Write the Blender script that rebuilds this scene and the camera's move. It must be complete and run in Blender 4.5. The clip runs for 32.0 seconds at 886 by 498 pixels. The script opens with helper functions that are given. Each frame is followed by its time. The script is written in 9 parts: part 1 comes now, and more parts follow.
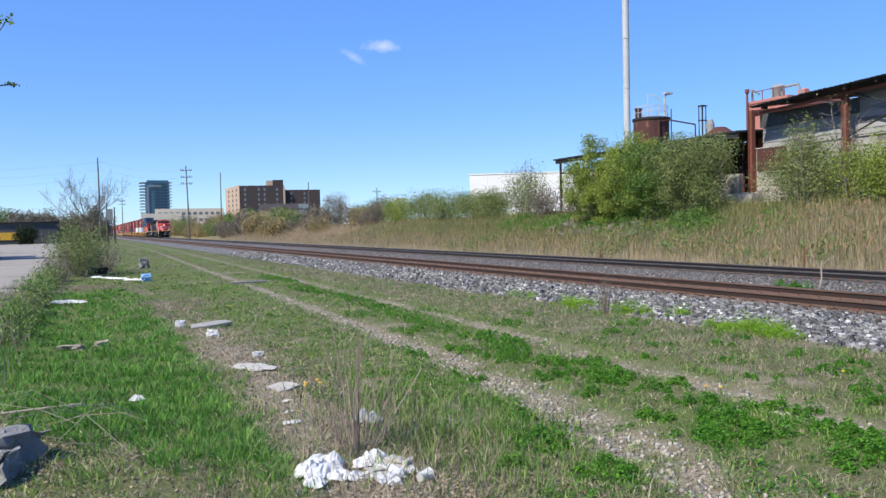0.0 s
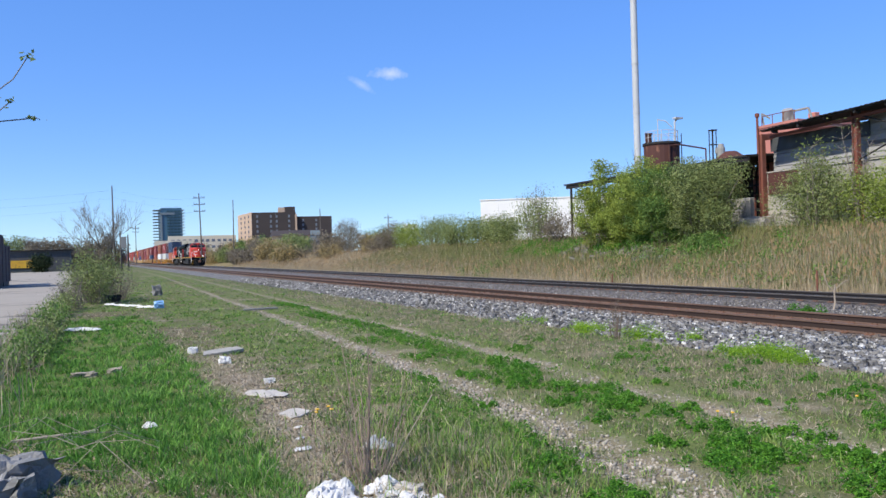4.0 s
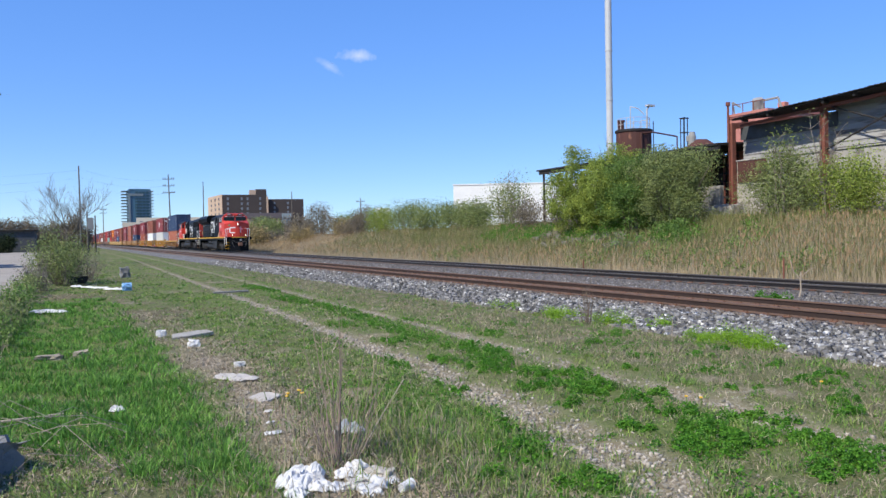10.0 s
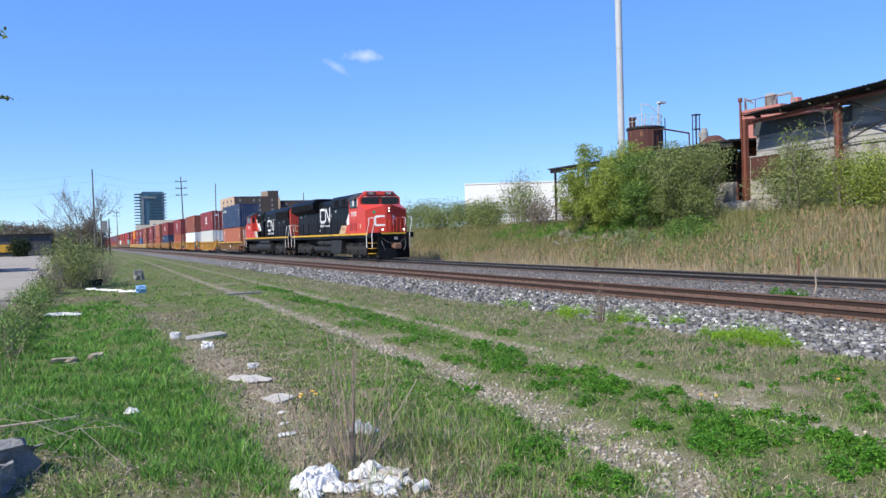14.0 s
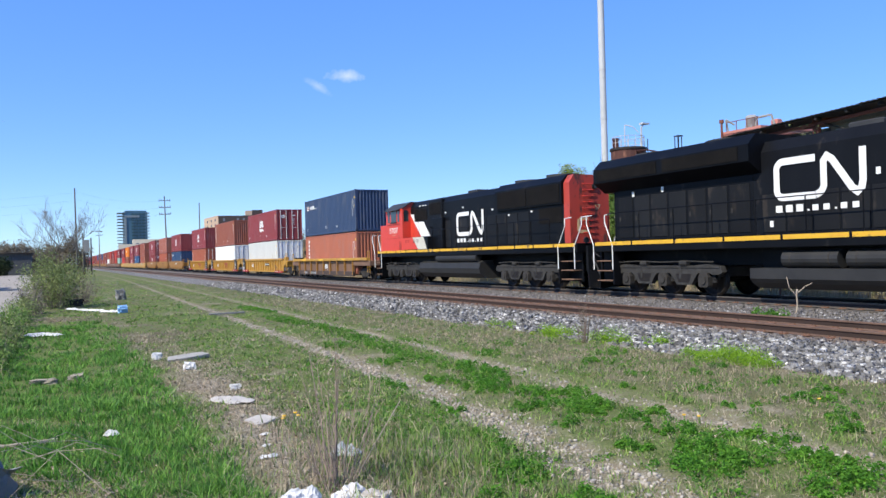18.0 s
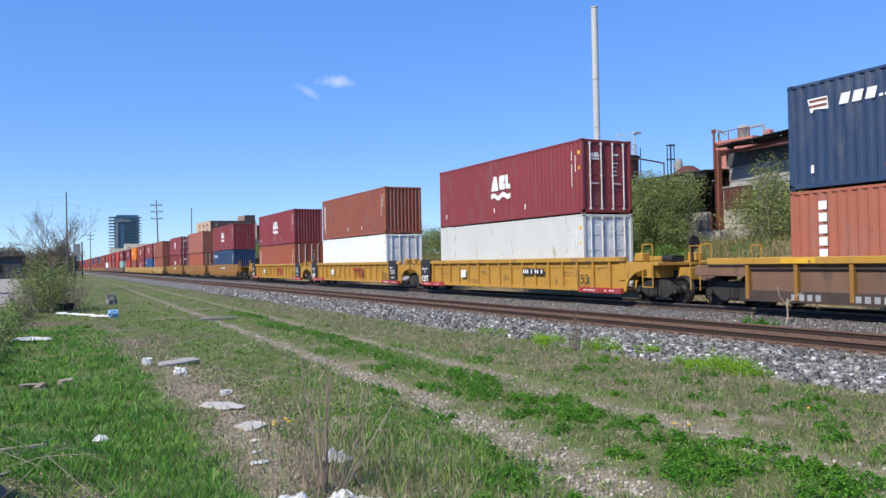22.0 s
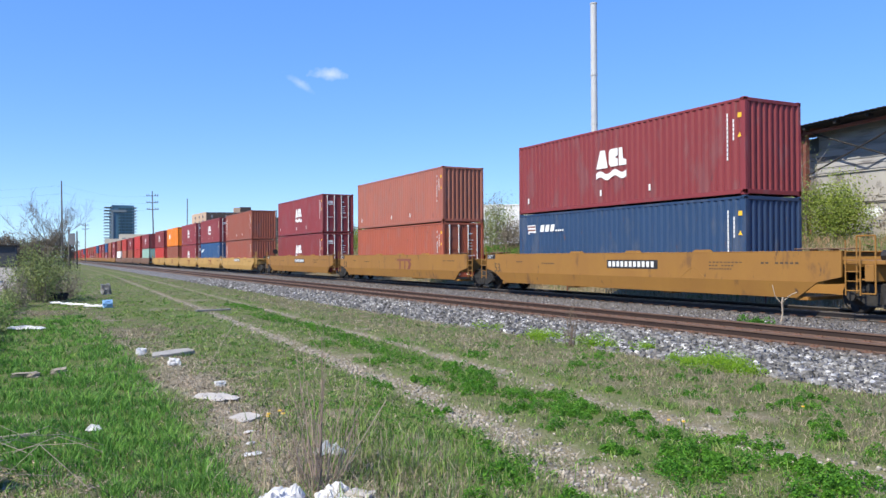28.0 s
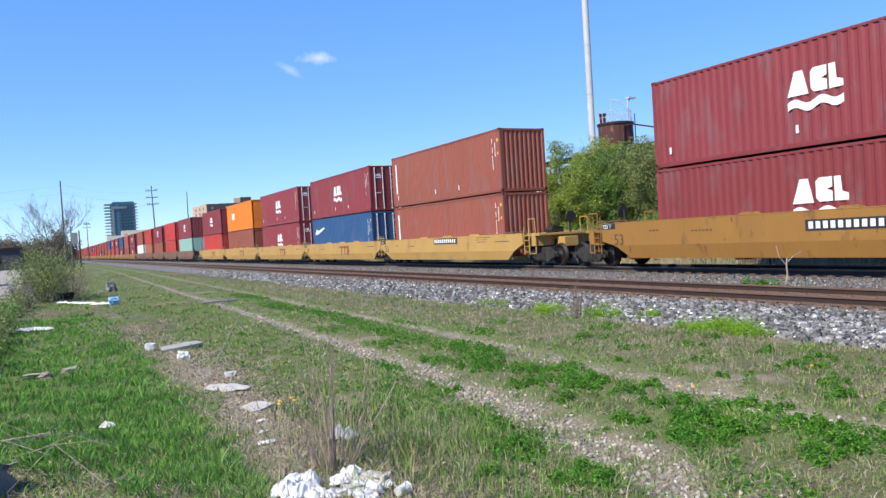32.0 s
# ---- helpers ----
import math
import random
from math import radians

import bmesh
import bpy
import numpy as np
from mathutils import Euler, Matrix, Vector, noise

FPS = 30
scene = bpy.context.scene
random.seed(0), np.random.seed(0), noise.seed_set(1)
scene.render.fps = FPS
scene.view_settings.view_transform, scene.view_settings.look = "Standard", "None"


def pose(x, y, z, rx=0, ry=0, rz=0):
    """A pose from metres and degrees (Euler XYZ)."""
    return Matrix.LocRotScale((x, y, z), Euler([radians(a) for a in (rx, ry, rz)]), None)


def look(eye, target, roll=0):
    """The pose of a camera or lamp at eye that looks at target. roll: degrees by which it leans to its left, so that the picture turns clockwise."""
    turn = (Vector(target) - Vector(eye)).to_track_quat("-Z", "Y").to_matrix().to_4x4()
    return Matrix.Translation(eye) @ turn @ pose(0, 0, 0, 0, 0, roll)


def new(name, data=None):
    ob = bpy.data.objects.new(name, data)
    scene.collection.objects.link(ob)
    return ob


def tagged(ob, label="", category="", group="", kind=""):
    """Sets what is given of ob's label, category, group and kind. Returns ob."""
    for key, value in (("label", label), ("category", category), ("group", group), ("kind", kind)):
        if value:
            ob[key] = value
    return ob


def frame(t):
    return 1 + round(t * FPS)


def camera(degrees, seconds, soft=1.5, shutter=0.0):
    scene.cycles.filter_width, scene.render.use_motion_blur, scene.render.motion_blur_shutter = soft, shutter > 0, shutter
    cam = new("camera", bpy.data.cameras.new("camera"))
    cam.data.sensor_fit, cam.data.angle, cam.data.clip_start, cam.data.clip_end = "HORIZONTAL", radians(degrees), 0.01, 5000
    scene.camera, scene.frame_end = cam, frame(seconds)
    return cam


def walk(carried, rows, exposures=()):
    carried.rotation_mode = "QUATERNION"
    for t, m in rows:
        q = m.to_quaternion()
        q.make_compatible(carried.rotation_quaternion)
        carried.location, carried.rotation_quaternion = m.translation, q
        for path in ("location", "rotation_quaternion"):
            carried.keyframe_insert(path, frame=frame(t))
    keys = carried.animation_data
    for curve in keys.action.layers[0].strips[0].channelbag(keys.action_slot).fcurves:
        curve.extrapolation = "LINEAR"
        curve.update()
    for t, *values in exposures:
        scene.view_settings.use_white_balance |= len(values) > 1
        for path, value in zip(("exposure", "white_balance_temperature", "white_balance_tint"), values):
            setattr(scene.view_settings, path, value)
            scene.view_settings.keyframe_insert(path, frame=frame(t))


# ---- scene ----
import functools

# The railway runs along +y; z = 0 is the top of the rails; the camera is hand-held at x = 0.
cam = camera(59.5, 32.0, soft=1.5)
CAMERA_ROWS = [
        (0, -0.005, 0.025, 1.543, -24.911, -1.716, 1.265),
        (0.5, -0.006, -0.001, 1.545, -24.803, -1.050, 1.351),
        (1, -0.015, -0.017, 1.553, -24.250, -0.707, 1.842),
        (1.5, -0.010, -0.010, 1.550, -24.145, -0.275, 1.880),
        (2, -0.014, -0.025, 1.546, -23.969, -0.177, 1.970),
        (2.5, -0.017, -0.021, 1.550, -23.787, -0.151, 1.826),
        (3, -0.016, -0.032, 1.553, -23.578, -0.054, 1.844),
        (3.5, -0.017, -0.036, 1.555, -23.693, 0.062, 1.846),
        (4, -0.017, -0.037, 1.551, -24.073, 0.195, 1.593),
        (4.5, -0.020, -0.045, 1.553, -24.963, 0.246, 1.314),
        (6.5, -0.010, -0.021, 1.545, -25.734, 0.201, 1.072),
        (7, -0.008, -0.004, 1.545, -25.654, 0.127, 1.271),
        (7.5, -0.013, -0.016, 1.551, -25.576, 0.047, 1.192),
        (8, -0.017, -0.025, 1.551, -25.244, -0.140, 1.324),
        (8.5, -0.008, -0.023, 1.546, -24.981, -0.165, 1.503),
        (9, -0.003, -0.010, 1.545, -25.639, -0.404, 1.338),
        (9.5, 0.004, 0.011, 1.544, -25.939, -0.663, 1.324),
        (10, -0.007, 0.002, 1.546, -26.118, -0.992, 1.028),
        (10.5, -0.010, 0.015, 1.542, -25.668, -1.047, 0.970),
        (11, -0.001, 0.015, 1.552, -25.689, -1.196, 1.079),
        (11.5, 0.003, 0.014, 1.546, -25.612, -1.168, 1.277),
        (12, -0.004, -0.000, 1.550, -25.568, -1.083, 1.272),
        (12.5, -0.009, 0.007, 1.546, -25.333, -1.026, 1.299),
        (13, -0.001, 0.007, 1.548, -25.057, -0.949, 1.361),
        (13.5, -0.001, 0.013, 1.549, -25.159, -0.979, 1.520),
        (15.5, 0.006, 0.023, 1.549, -25.470, -1.028, 1.576),
        (16, 0.009, 0.007, 1.555, -25.757, -0.603, 1.787),
        (16.5, 0.003, -0.020, 1.560, -26.011, -0.119, 1.839),
        (17, 0.001, -0.022, 1.561, -26.229, 0.353, 2.066),
        (17.5, 0.006, -0.007, 1.553, -26.324, 0.391, 1.674),
        (18, 0.002, -0.003, 1.559, -26.372, 0.410, 1.530),
        (18.5, 0.001, -0.021, 1.564, -26.460, 0.693, 1.450),
        (19, 0.006, -0.015, 1.559, -26.681, 0.960, 1.253),
        (19.5, 0.005, -0.016, 1.558, -26.891, 0.962, 1.422),
        (20, 0.004, -0.013, 1.551, -27.097, 0.894, 1.120),
        (20.5, 0.004, -0.010, 1.558, -27.206, 0.675, 1.021),
        (21, 0.002, -0.017, 1.560, -27.013, 0.640, 0.943),
        (21.5, 0.002, 0.002, 1.556, -27.044, 0.699, 0.928),
        (22, -0.002, -0.019, 1.562, -26.926, 0.905, 1.074),
        (22.5, -0.003, -0.021, 1.561, -26.819, 1.098, 1.147),
        (23, -0.007, -0.036, 1.560, -26.592, 1.124, 1.164),
        (23.5, -0.001, -0.011, 1.559, -26.519, 1.009, 1.061),
        (24, 0.004, -0.016, 1.559, -26.710, 0.990, 0.889),
        (24.5, 0.008, -0.007, 1.558, -27.378, 0.755, 0.831),
        (25, 0.012, 0.009, 1.557, -27.793, 0.732, 0.719),
        (25.5, 0.012, 0.018, 1.555, -28.045, 0.675, 0.641),
        (27.5, 0.005, 0.017, 1.553, -27.593, 0.483, 0.402),
        (28, -0.001, 0.011, 1.550, -27.249, 0.512, 0.301),
        (28.5, -0.001, 0.016, 1.551, -27.164, 0.541, 0.452),
        (29, 0.013, 0.016, 1.550, -27.403, 0.327, 0.466),
        (29.5, 0.002, 0.010, 1.541, -27.619, -0.146, 0.179),
        (30, -0.008, 0.015, 1.532, -27.104, -1.579, -0.442),
        (30.5, -0.007, 0.044, 1.543, -27.073, -1.687, -0.222),
        (31, -0.002, 0.060, 1.545, -27.095, -1.703, 1.018),
        (31.5, -0.008, 0.018, 1.561, -27.012, -0.901, 2.365),
        (32, 0.010, 0.017, 1.552, -27.076, -1.032, 3.423)]
# the camera's exposure drifts a little as the train passes
EXPOSURES = [(0, 0.45), (8, 0.38), (13, 0.47), (16, 0.56), (19, 0.55), (22, 0.38), (24, 0.27), (25, 0.30), (28, 0.58), (32, 0.62)]
walk(cam, [(t, pose(x, y, z, 90 + pitch, roll, yaw)) for t, x, y, z, yaw, pitch, roll in CAMERA_ROWS], EXPOSURES)

# ---- light: a clear spring sky and the sun from the left, behind the parking lot ----
SUN_FROM = Vector((-0.82, -0.27, 0.86)).normalized()
world = bpy.data.worlds.new("sky")
scene.world = world
world.use_nodes = True
wn = world.node_tree.nodes
sky = wn.new("ShaderNodeTexSky")
sky.sky_type, sky.sun_disc = "NISHITA", False
sky.sun_elevation = math.asin(SUN_FROM.z)
sky.sun_rotation = math.atan2(SUN_FROM.x, SUN_FROM.y)
sky.air_density, sky.dust_density, sky.ozone_density, sky.altitude = 0.85, 0.0, 4.5, 0
tone = wn.new("ShaderNodeHueSaturation")
tone.inputs["Saturation"].default_value, tone.inputs["Hue"].default_value = 1.74, 0.514
flat = wn.new("ShaderNodeGamma")
flat.inputs["Gamma"].default_value = 0.44
tone.inputs["Value"].default_value = 1.86
world.node_tree.links.new(sky.outputs[0], flat.inputs["Color"])
world.node_tree.links.new(flat.outputs[0], tone.inputs["Color"])
tint = wn.new("ShaderNodeMix")
tint.data_type, tint.blend_type = "RGBA", "MULTIPLY"
tint.inputs[0].default_value, tint.inputs[7].default_value = 1.0, (0.76, 1.0, 1.34, 1.0)
world.node_tree.links.new(tone.outputs[0], tint.inputs[6])
world.node_tree.links.new(tint.outputs[2], wn["Background"].inputs[0])
wn["Background"].inputs[1].default_value = 0.15
sun = new("sun", bpy.data.lights.new("sun", "SUN"))
sun.data.energy, sun.data.angle, sun.data.color = 4.4, radians(0.6), (1.0, 0.94, 0.80)
sun.matrix_world = look(SUN_FROM * 50, (0, 0, 0))


# ---- material helpers ----
def rgb(c):
    return (c[0], c[1], c[2], 1.0)


def surface(name, a, b, scale=3.0, rough=0.7, metal=0.0, bump=0.2, grain=40.0, spots=None, stretch=(1, 1, 1),
            per_object=0.0, island=0.0, spec=0.5, amount=0.5, leaf=0.0):
    """Two colours mixed by coarse and fine noise, with a fine relief. spots: (colour, scale, share) of wear or dirt."""
    m = bpy.data.materials.new(name)
    m.use_nodes = True
    nt = m.node_tree
    n, ln = nt.nodes, nt.links.new
    bsdf = n["Principled BSDF"]
    co = n.new("ShaderNodeTexCoord")
    info = n.new("ShaderNodeObjectInfo")
    shift = n.new("ShaderNodeVectorMath")
    shift.operation = "MULTIPLY_ADD"
    ln(info.outputs["Random"], shift.inputs[0])
    shift.inputs[1].default_value = (37.0, 91.0, 53.0)
    ln(co.outputs["Object"], shift.inputs[2])
    mp = n.new("ShaderNodeMapping")
    mp.inputs["Scale"].default_value = stretch
    ln(shift.outputs[0], mp.inputs[0])

    def noise_of(sc, detail):
        t = n.new("ShaderNodeTexNoise")
        t.inputs["Scale"].default_value, t.inputs["Detail"].default_value = sc, detail
        t.inputs["Roughness"].default_value = 0.62
        ln(mp.outputs[0], t.inputs["Vector"])
        return t.outputs["Fac"]

    def mix(f, x, y):
        t = n.new("ShaderNodeMix")
        t.data_type = "RGBA"
        for sock, v in ((t.inputs[0], f), (t.inputs[6], x), (t.inputs[7], y)):
            if isinstance(v, (tuple, float, int)):
                sock.default_value = v
            else:
                ln(v, sock)
        return t.outputs[2]

    def ramp(f, lo, hi):
        t = n.new("ShaderNodeMapRange")
        t.inputs["From Min"].default_value, t.inputs["From Max"].default_value = lo, hi
        ln(f, t.inputs[0])
        return t.outputs[0]

    big = ramp(noise_of(scale, 4), 0.5 - amount * 0.5, 0.5 + amount * 0.5)
    col = mix(big, rgb(a), rgb(b))
    fine = noise_of(grain, 3)
    col = mix(ramp(fine, 0.3, 0.75), col, mix(0.82, rgb([v * 0.6 for v in a]), col))
    if spots:
        for c, sc, share in spots:
            f = ramp(noise_of(sc, 6), 0.68 - share, 0.74 - share * 0.8)
            col = mix(f, col, rgb(c))
    hsv = n.new("ShaderNodeHueSaturation")
    ln(col, hsv.inputs["Color"])
    if per_object or island:
        if island:
            geo = n.new("ShaderNodeNewGeometry")
            src, k = geo.outputs["Random Per Island"], island
        else:
            src, k = info.outputs["Random"], per_object
        v = n.new("ShaderNodeMapRange")
        v.inputs["To Min"].default_value, v.inputs["To Max"].default_value = 1 - k, 1 + k
        ln(src, v.inputs[0])
        ln(v.outputs[0], hsv.inputs["Value"])
        hv = n.new("ShaderNodeMath")
        hv.operation = "MULTIPLY_ADD"
        ln(src, hv.inputs[0])
        hv.inputs[1].default_value, hv.inputs[2].default_value = -0.06 * k, 0.5 + 0.03 * k
        ln(hv.outputs[0], hsv.inputs["Hue"])
    ln(hsv.outputs[0], bsdf.inputs["Base Color"])
    bsdf.inputs["Roughness"].default_value = rough
    bsdf.inputs["Metallic"].default_value = metal
    bsdf.inputs["Specular IOR Level"].default_value = spec
    if bump:
        bp = n.new("ShaderNodeBump")
        bp.inputs["Strength"].default_value, bp.inputs["Distance"].default_value = bump, 0.02
        ln(fine, bp.inputs["Height"])
        ln(bp.outputs[0], bsdf.inputs["Normal"])
    if leaf:
        tr = n.new("ShaderNodeBsdfTranslucent")
        ln(hsv.outputs[0], tr.inputs["Color"])
        ms = n.new("ShaderNodeMixShader")
        ms.inputs[0].default_value = leaf
        ln(bsdf.outputs[0], ms.inputs[1])
        ln(tr.outputs[0], ms.inputs[2])
        ln(ms.outputs[0], n["Material Output"].inputs[0])
    return m


def plain(name, c, rough=0.5, metal=0.0, glow=0.0):
    m = bpy.data.materials.new(name)
    m.use_nodes = True
    b = m.node_tree.nodes["Principled BSDF"]
    b.inputs["Base Color"].default_value = rgb(c)
    b.inputs["Roughness"].default_value, b.inputs["Metallic"].default_value = rough, metal
    if glow:
        b.inputs["Emission Color"].default_value, b.inputs["Emission Strength"].default_value = rgb(c), glow
    return m


# ---- mesh helpers ----
class Shape:
    """Collects boxes, tubes, prisms and sheets into one mesh."""

    def __init__(self):
        self.v, self.f = [], []

    def add(self, verts, faces):
        k = len(self.v)
        self.v += [tuple(p) for p in verts]
        self.f += [tuple(i + k for i in q) for q in faces]
        return self

    def box(self, x0, x1, y0, y1, z0, z1, b=0.0):
        if b <= 0:
            vs = [(x, y, z) for x in (x0, x1) for y in (y0, y1) for z in (z0, z1)]
            return self.add(vs, [(0, 1, 3, 2), (4, 6, 7, 5), (0, 4, 5, 1), (2, 3, 7, 6), (0, 2, 6, 4), (1, 5, 7, 3)])
        vs, at = [], {}
        for i, x in enumerate((x0, x1)):
            for j, y in enumerate((y0, y1)):
                for k, z in enumerate((z0, z1)):
                    ix, iy, iz = x + b * (1 - 2 * i), y + b * (1 - 2 * j), z + b * (1 - 2 * k)
                    for ax, p in enumerate(((x, iy, iz), (ix, y, iz), (ix, iy, z))):
                        at[i, j, k, ax] = len(vs)
                        vs.append(p)
        fs = []
        for s in (0, 1):
            fs.append([at[s, 0, 0, 0], at[s, 1, 0, 0], at[s, 1, 1, 0], at[s, 0, 1, 0]])
            fs.append([at[0, s, 0, 1], at[1, s, 0, 1], at[1, s, 1, 1], at[0, s, 1, 1]])
            fs.append([at[0, 0, s, 2], at[1, 0, s, 2], at[1, 1, s, 2], at[0, 1, s, 2]])
            for r in (0, 1):
                fs.append([at[s, r, 0, 0], at[s, r, 1, 0], at[s, r, 1, 1], at[s, r, 0, 1]])
                fs.append([at[s, 0, r, 0], at[s, 1, r, 0], at[s, 1, r, 2], at[s, 0, r, 2]])
                fs.append([at[0, s, r, 1], at[1, s, r, 1], at[1, s, r, 2], at[0, s, r, 2]])
                for q in (0, 1):
                    fs.append([at[s, r, q, 0], at[s, r, q, 1], at[s, r, q, 2]])
        return self.add(vs, fs)

    def tube(self, a, c, r, n=8, r2=None, caps=True):
        a, c = Vector(a), Vector(c)
        d = (c - a).normalized()
        u = d.orthogonal().normalized()
        w = d.cross(u)
        r2 = r if r2 is None else r2
        ring = [(math.cos(6.28319 * i / n), math.sin(6.28319 * i / n)) for i in range(n)]
        vs = [a + (u * p + w * q) * r for p, q in ring] + [c + (u * p + w * q) * r2 for p, q in ring]
        fs = [(i, (i + 1) % n, n + (i + 1) % n, n + i) for i in range(n)]
        if caps:
            fs += [tuple(range(n)), tuple(range(n, 2 * n))]
        return self.add(vs, fs)

    def path(self, pts, r, n=6):
        for p, q in zip(pts, pts[1:]):
            self.tube(p, q, r, n)
        return self

    def limb(self, pts, radii, n=5):
        """One tapering tube with shared rings along a bent line."""
        k = len(self.v)
        ring = [(math.cos(6.28319 * i / n), math.sin(6.28319 * i / n)) for i in range(n)]
        for p, r in zip(pts, radii):
            self.v += [(p[0] + a * r, p[1] + b * r, p[2]) for a, b in ring]
        for j in range(len(pts) - 1):
            self.f += [(k + j * n + i, k + j * n + (i + 1) % n, k + (j + 1) * n + (i + 1) % n, k + (j + 1) * n + i) for i in range(n)]
        return self

    def prism(self, outline, lo, hi, axis="x"):
        """An outline of (y, z) pushed along x, of (x, z) along y, or of (x, y) along z."""
        n = len(outline)
        put = {"x": lambda h, p: (h, p[0], p[1]), "y": lambda h, p: (p[0], h, p[1]), "z": lambda h, p: (p[0], p[1], h)}[axis]
        vs = [put(h, p) for h in (lo, hi) for p in outline]
        fs = [(i, (i + 1) % n, n + (i + 1) % n, n + i) for i in range(n)] + [tuple(range(n)), tuple(range(n, 2 * n))]
        return self.add(vs, fs)

    def wave(self, length, z0, z1, pitch, depth, along="y", at=0.0, start=0.0):
        """A corrugated sheet that stands upright; depth goes towards minus of the other axis."""
        k = max(2, round(length / pitch))
        p = length / k
        line = []
        for i in range(k):
            for a, d in ((0, 0), (0.30, 0), (0.5, 1), (0.80, 1)):
                line.append((start + (i + a) * p, d))
        line.append((start + length, 0))
        vs = []
        for z in (z0, z1):
            for s, d in line:
                o = at + d * depth
                vs.append((o, s, z) if along == "y" else (s, o, z))
        n = len(line)
        return self.add(vs, [(i, i + 1, n + i + 1, n + i) for i in range(n - 1)])

    def mesh(self, name, smooth=False):
        me = bpy.data.meshes.new(name)
        me.from_pydata(self.v, [], self.f)
        me.validate()
        bm = bmesh.new()
        bm.from_mesh(me)
        bmesh.ops.recalc_face_normals(bm, faces=bm.faces)
        bm.to_mesh(me)
        bm.free()
        if smooth:
            me.polygons.foreach_set("use_smooth", [True] * len(me.polygons))
        return me


def part(name, shape, material, parent=None, label="", at=None, smooth=False):
    """Links a Shape or a mesh as one mesh object, under a thing or a part."""
    me = shape.mesh(name, smooth) if isinstance(shape, Shape) else shape
    ob = new(name, me)
    if material and not me.materials:
        me.materials.append(material)
    elif material and me.materials[0] != material:
        ob.material_slots[0].link = "OBJECT"
        ob.material_slots[0].material = material
    if at is not None:
        ob.matrix_basis = at
    if parent:
        ob.parent = parent
    if label:
        tagged(ob, label)
    return ob


def thing(name, label, category, group="", kind="", at=None):
    ob = new(name)
    ob.empty_display_size = 0.2
    if at is not None:
        ob.matrix_basis = at
    return tagged(ob, label, category, group, kind)


def stuff_mesh(name, verts, faces, material, label, category, parent=None, kind="stuff"):
    """One large mesh from arrays: verts (n, 3); faces a list of (m, 3) or (m, 4) index arrays."""
    me = bpy.data.meshes.new(name)
    verts = np.ascontiguousarray(verts, dtype=np.float32)
    loops = np.concatenate([f.ravel() for f in faces]).astype(np.int32)
    sizes = np.concatenate([np.full(len(f), f.shape[1]) for f in faces]).astype(np.int32)
    me.vertices.add(len(verts))
    me.vertices.foreach_set("co", verts.ravel())
    me.loops.add(len(loops))
    me.loops.foreach_set("vertex_index", loops)
    me.polygons.add(len(sizes))
    me.polygons.foreach_set("loop_start", np.concatenate([[0], np.cumsum(sizes)[:-1]]).astype(np.int32))
    me.polygons.foreach_set("loop_total", sizes)
    me.update(calc_edges=True)
    me.materials.append(material)
    ob = new(name, me)
    if parent:
        ob.parent = parent
        if label:
            tagged(ob, label, kind=kind)
    else:
        tagged(ob, label, category, kind=kind)
    return ob


def lattice(x, y, seed):
    """Smooth value noise, 0 to 1, on arrays."""
    xi, yi = np.floor(x).astype(np.int64), np.floor(y).astype(np.int64)
    fx, fy = x - xi, y - yi
    fx, fy = fx * fx * (3 - 2 * fx), fy * fy * (3 - 2 * fy)

    def h(a, b):
        k = (a * 374761393 + b * 668265263 + seed * 974634777) & 0x7FFFFFFF
        k = ((k ^ (k >> 13)) * 1274126177) & 0x7FFFFFFF
        return ((k ^ (k >> 16)) & 0xFFFF) / 65535.0

    return (h(xi, yi) * (1 - fx) + h(xi + 1, yi) * fx) * (1 - fy) + (h(xi, yi + 1) * (1 - fx) + h(xi + 1, yi + 1) * fx) * fy


def cloudy(x, y, scale, seed):
    x, y = np.asarray(x, float), np.asarray(y, float)
    return 0.55 * lattice(x / scale, y / scale, seed) + 0.3 * lattice(x / scale * 2.1, y / scale * 2.1, seed + 7) + 0.15 * lattice(x / scale * 4.7, y / scale * 4.7, seed + 13)


rnd = np.random.default_rng(11)


# ---- the ground ----
def rut_a(y):
    return np.interp(y, [2, 3.8, 5.9, 10, 18.5, 47, 90], [3.5, 3.85, 4.2, 4.58, 4.82, 5.4, 6.4])


def rut_b(y):
    return np.interp(y, [2, 4.3, 6.7, 9.7, 14.7, 41.5, 90], [5.9, 6.08, 6.3, 6.45, 6.7, 7.3, 8.2])


def litter_line(y):
    return np.interp(y, [3, 5, 9, 16, 34], [1.6, 1.75, 1.95, 1.95, 1.5])


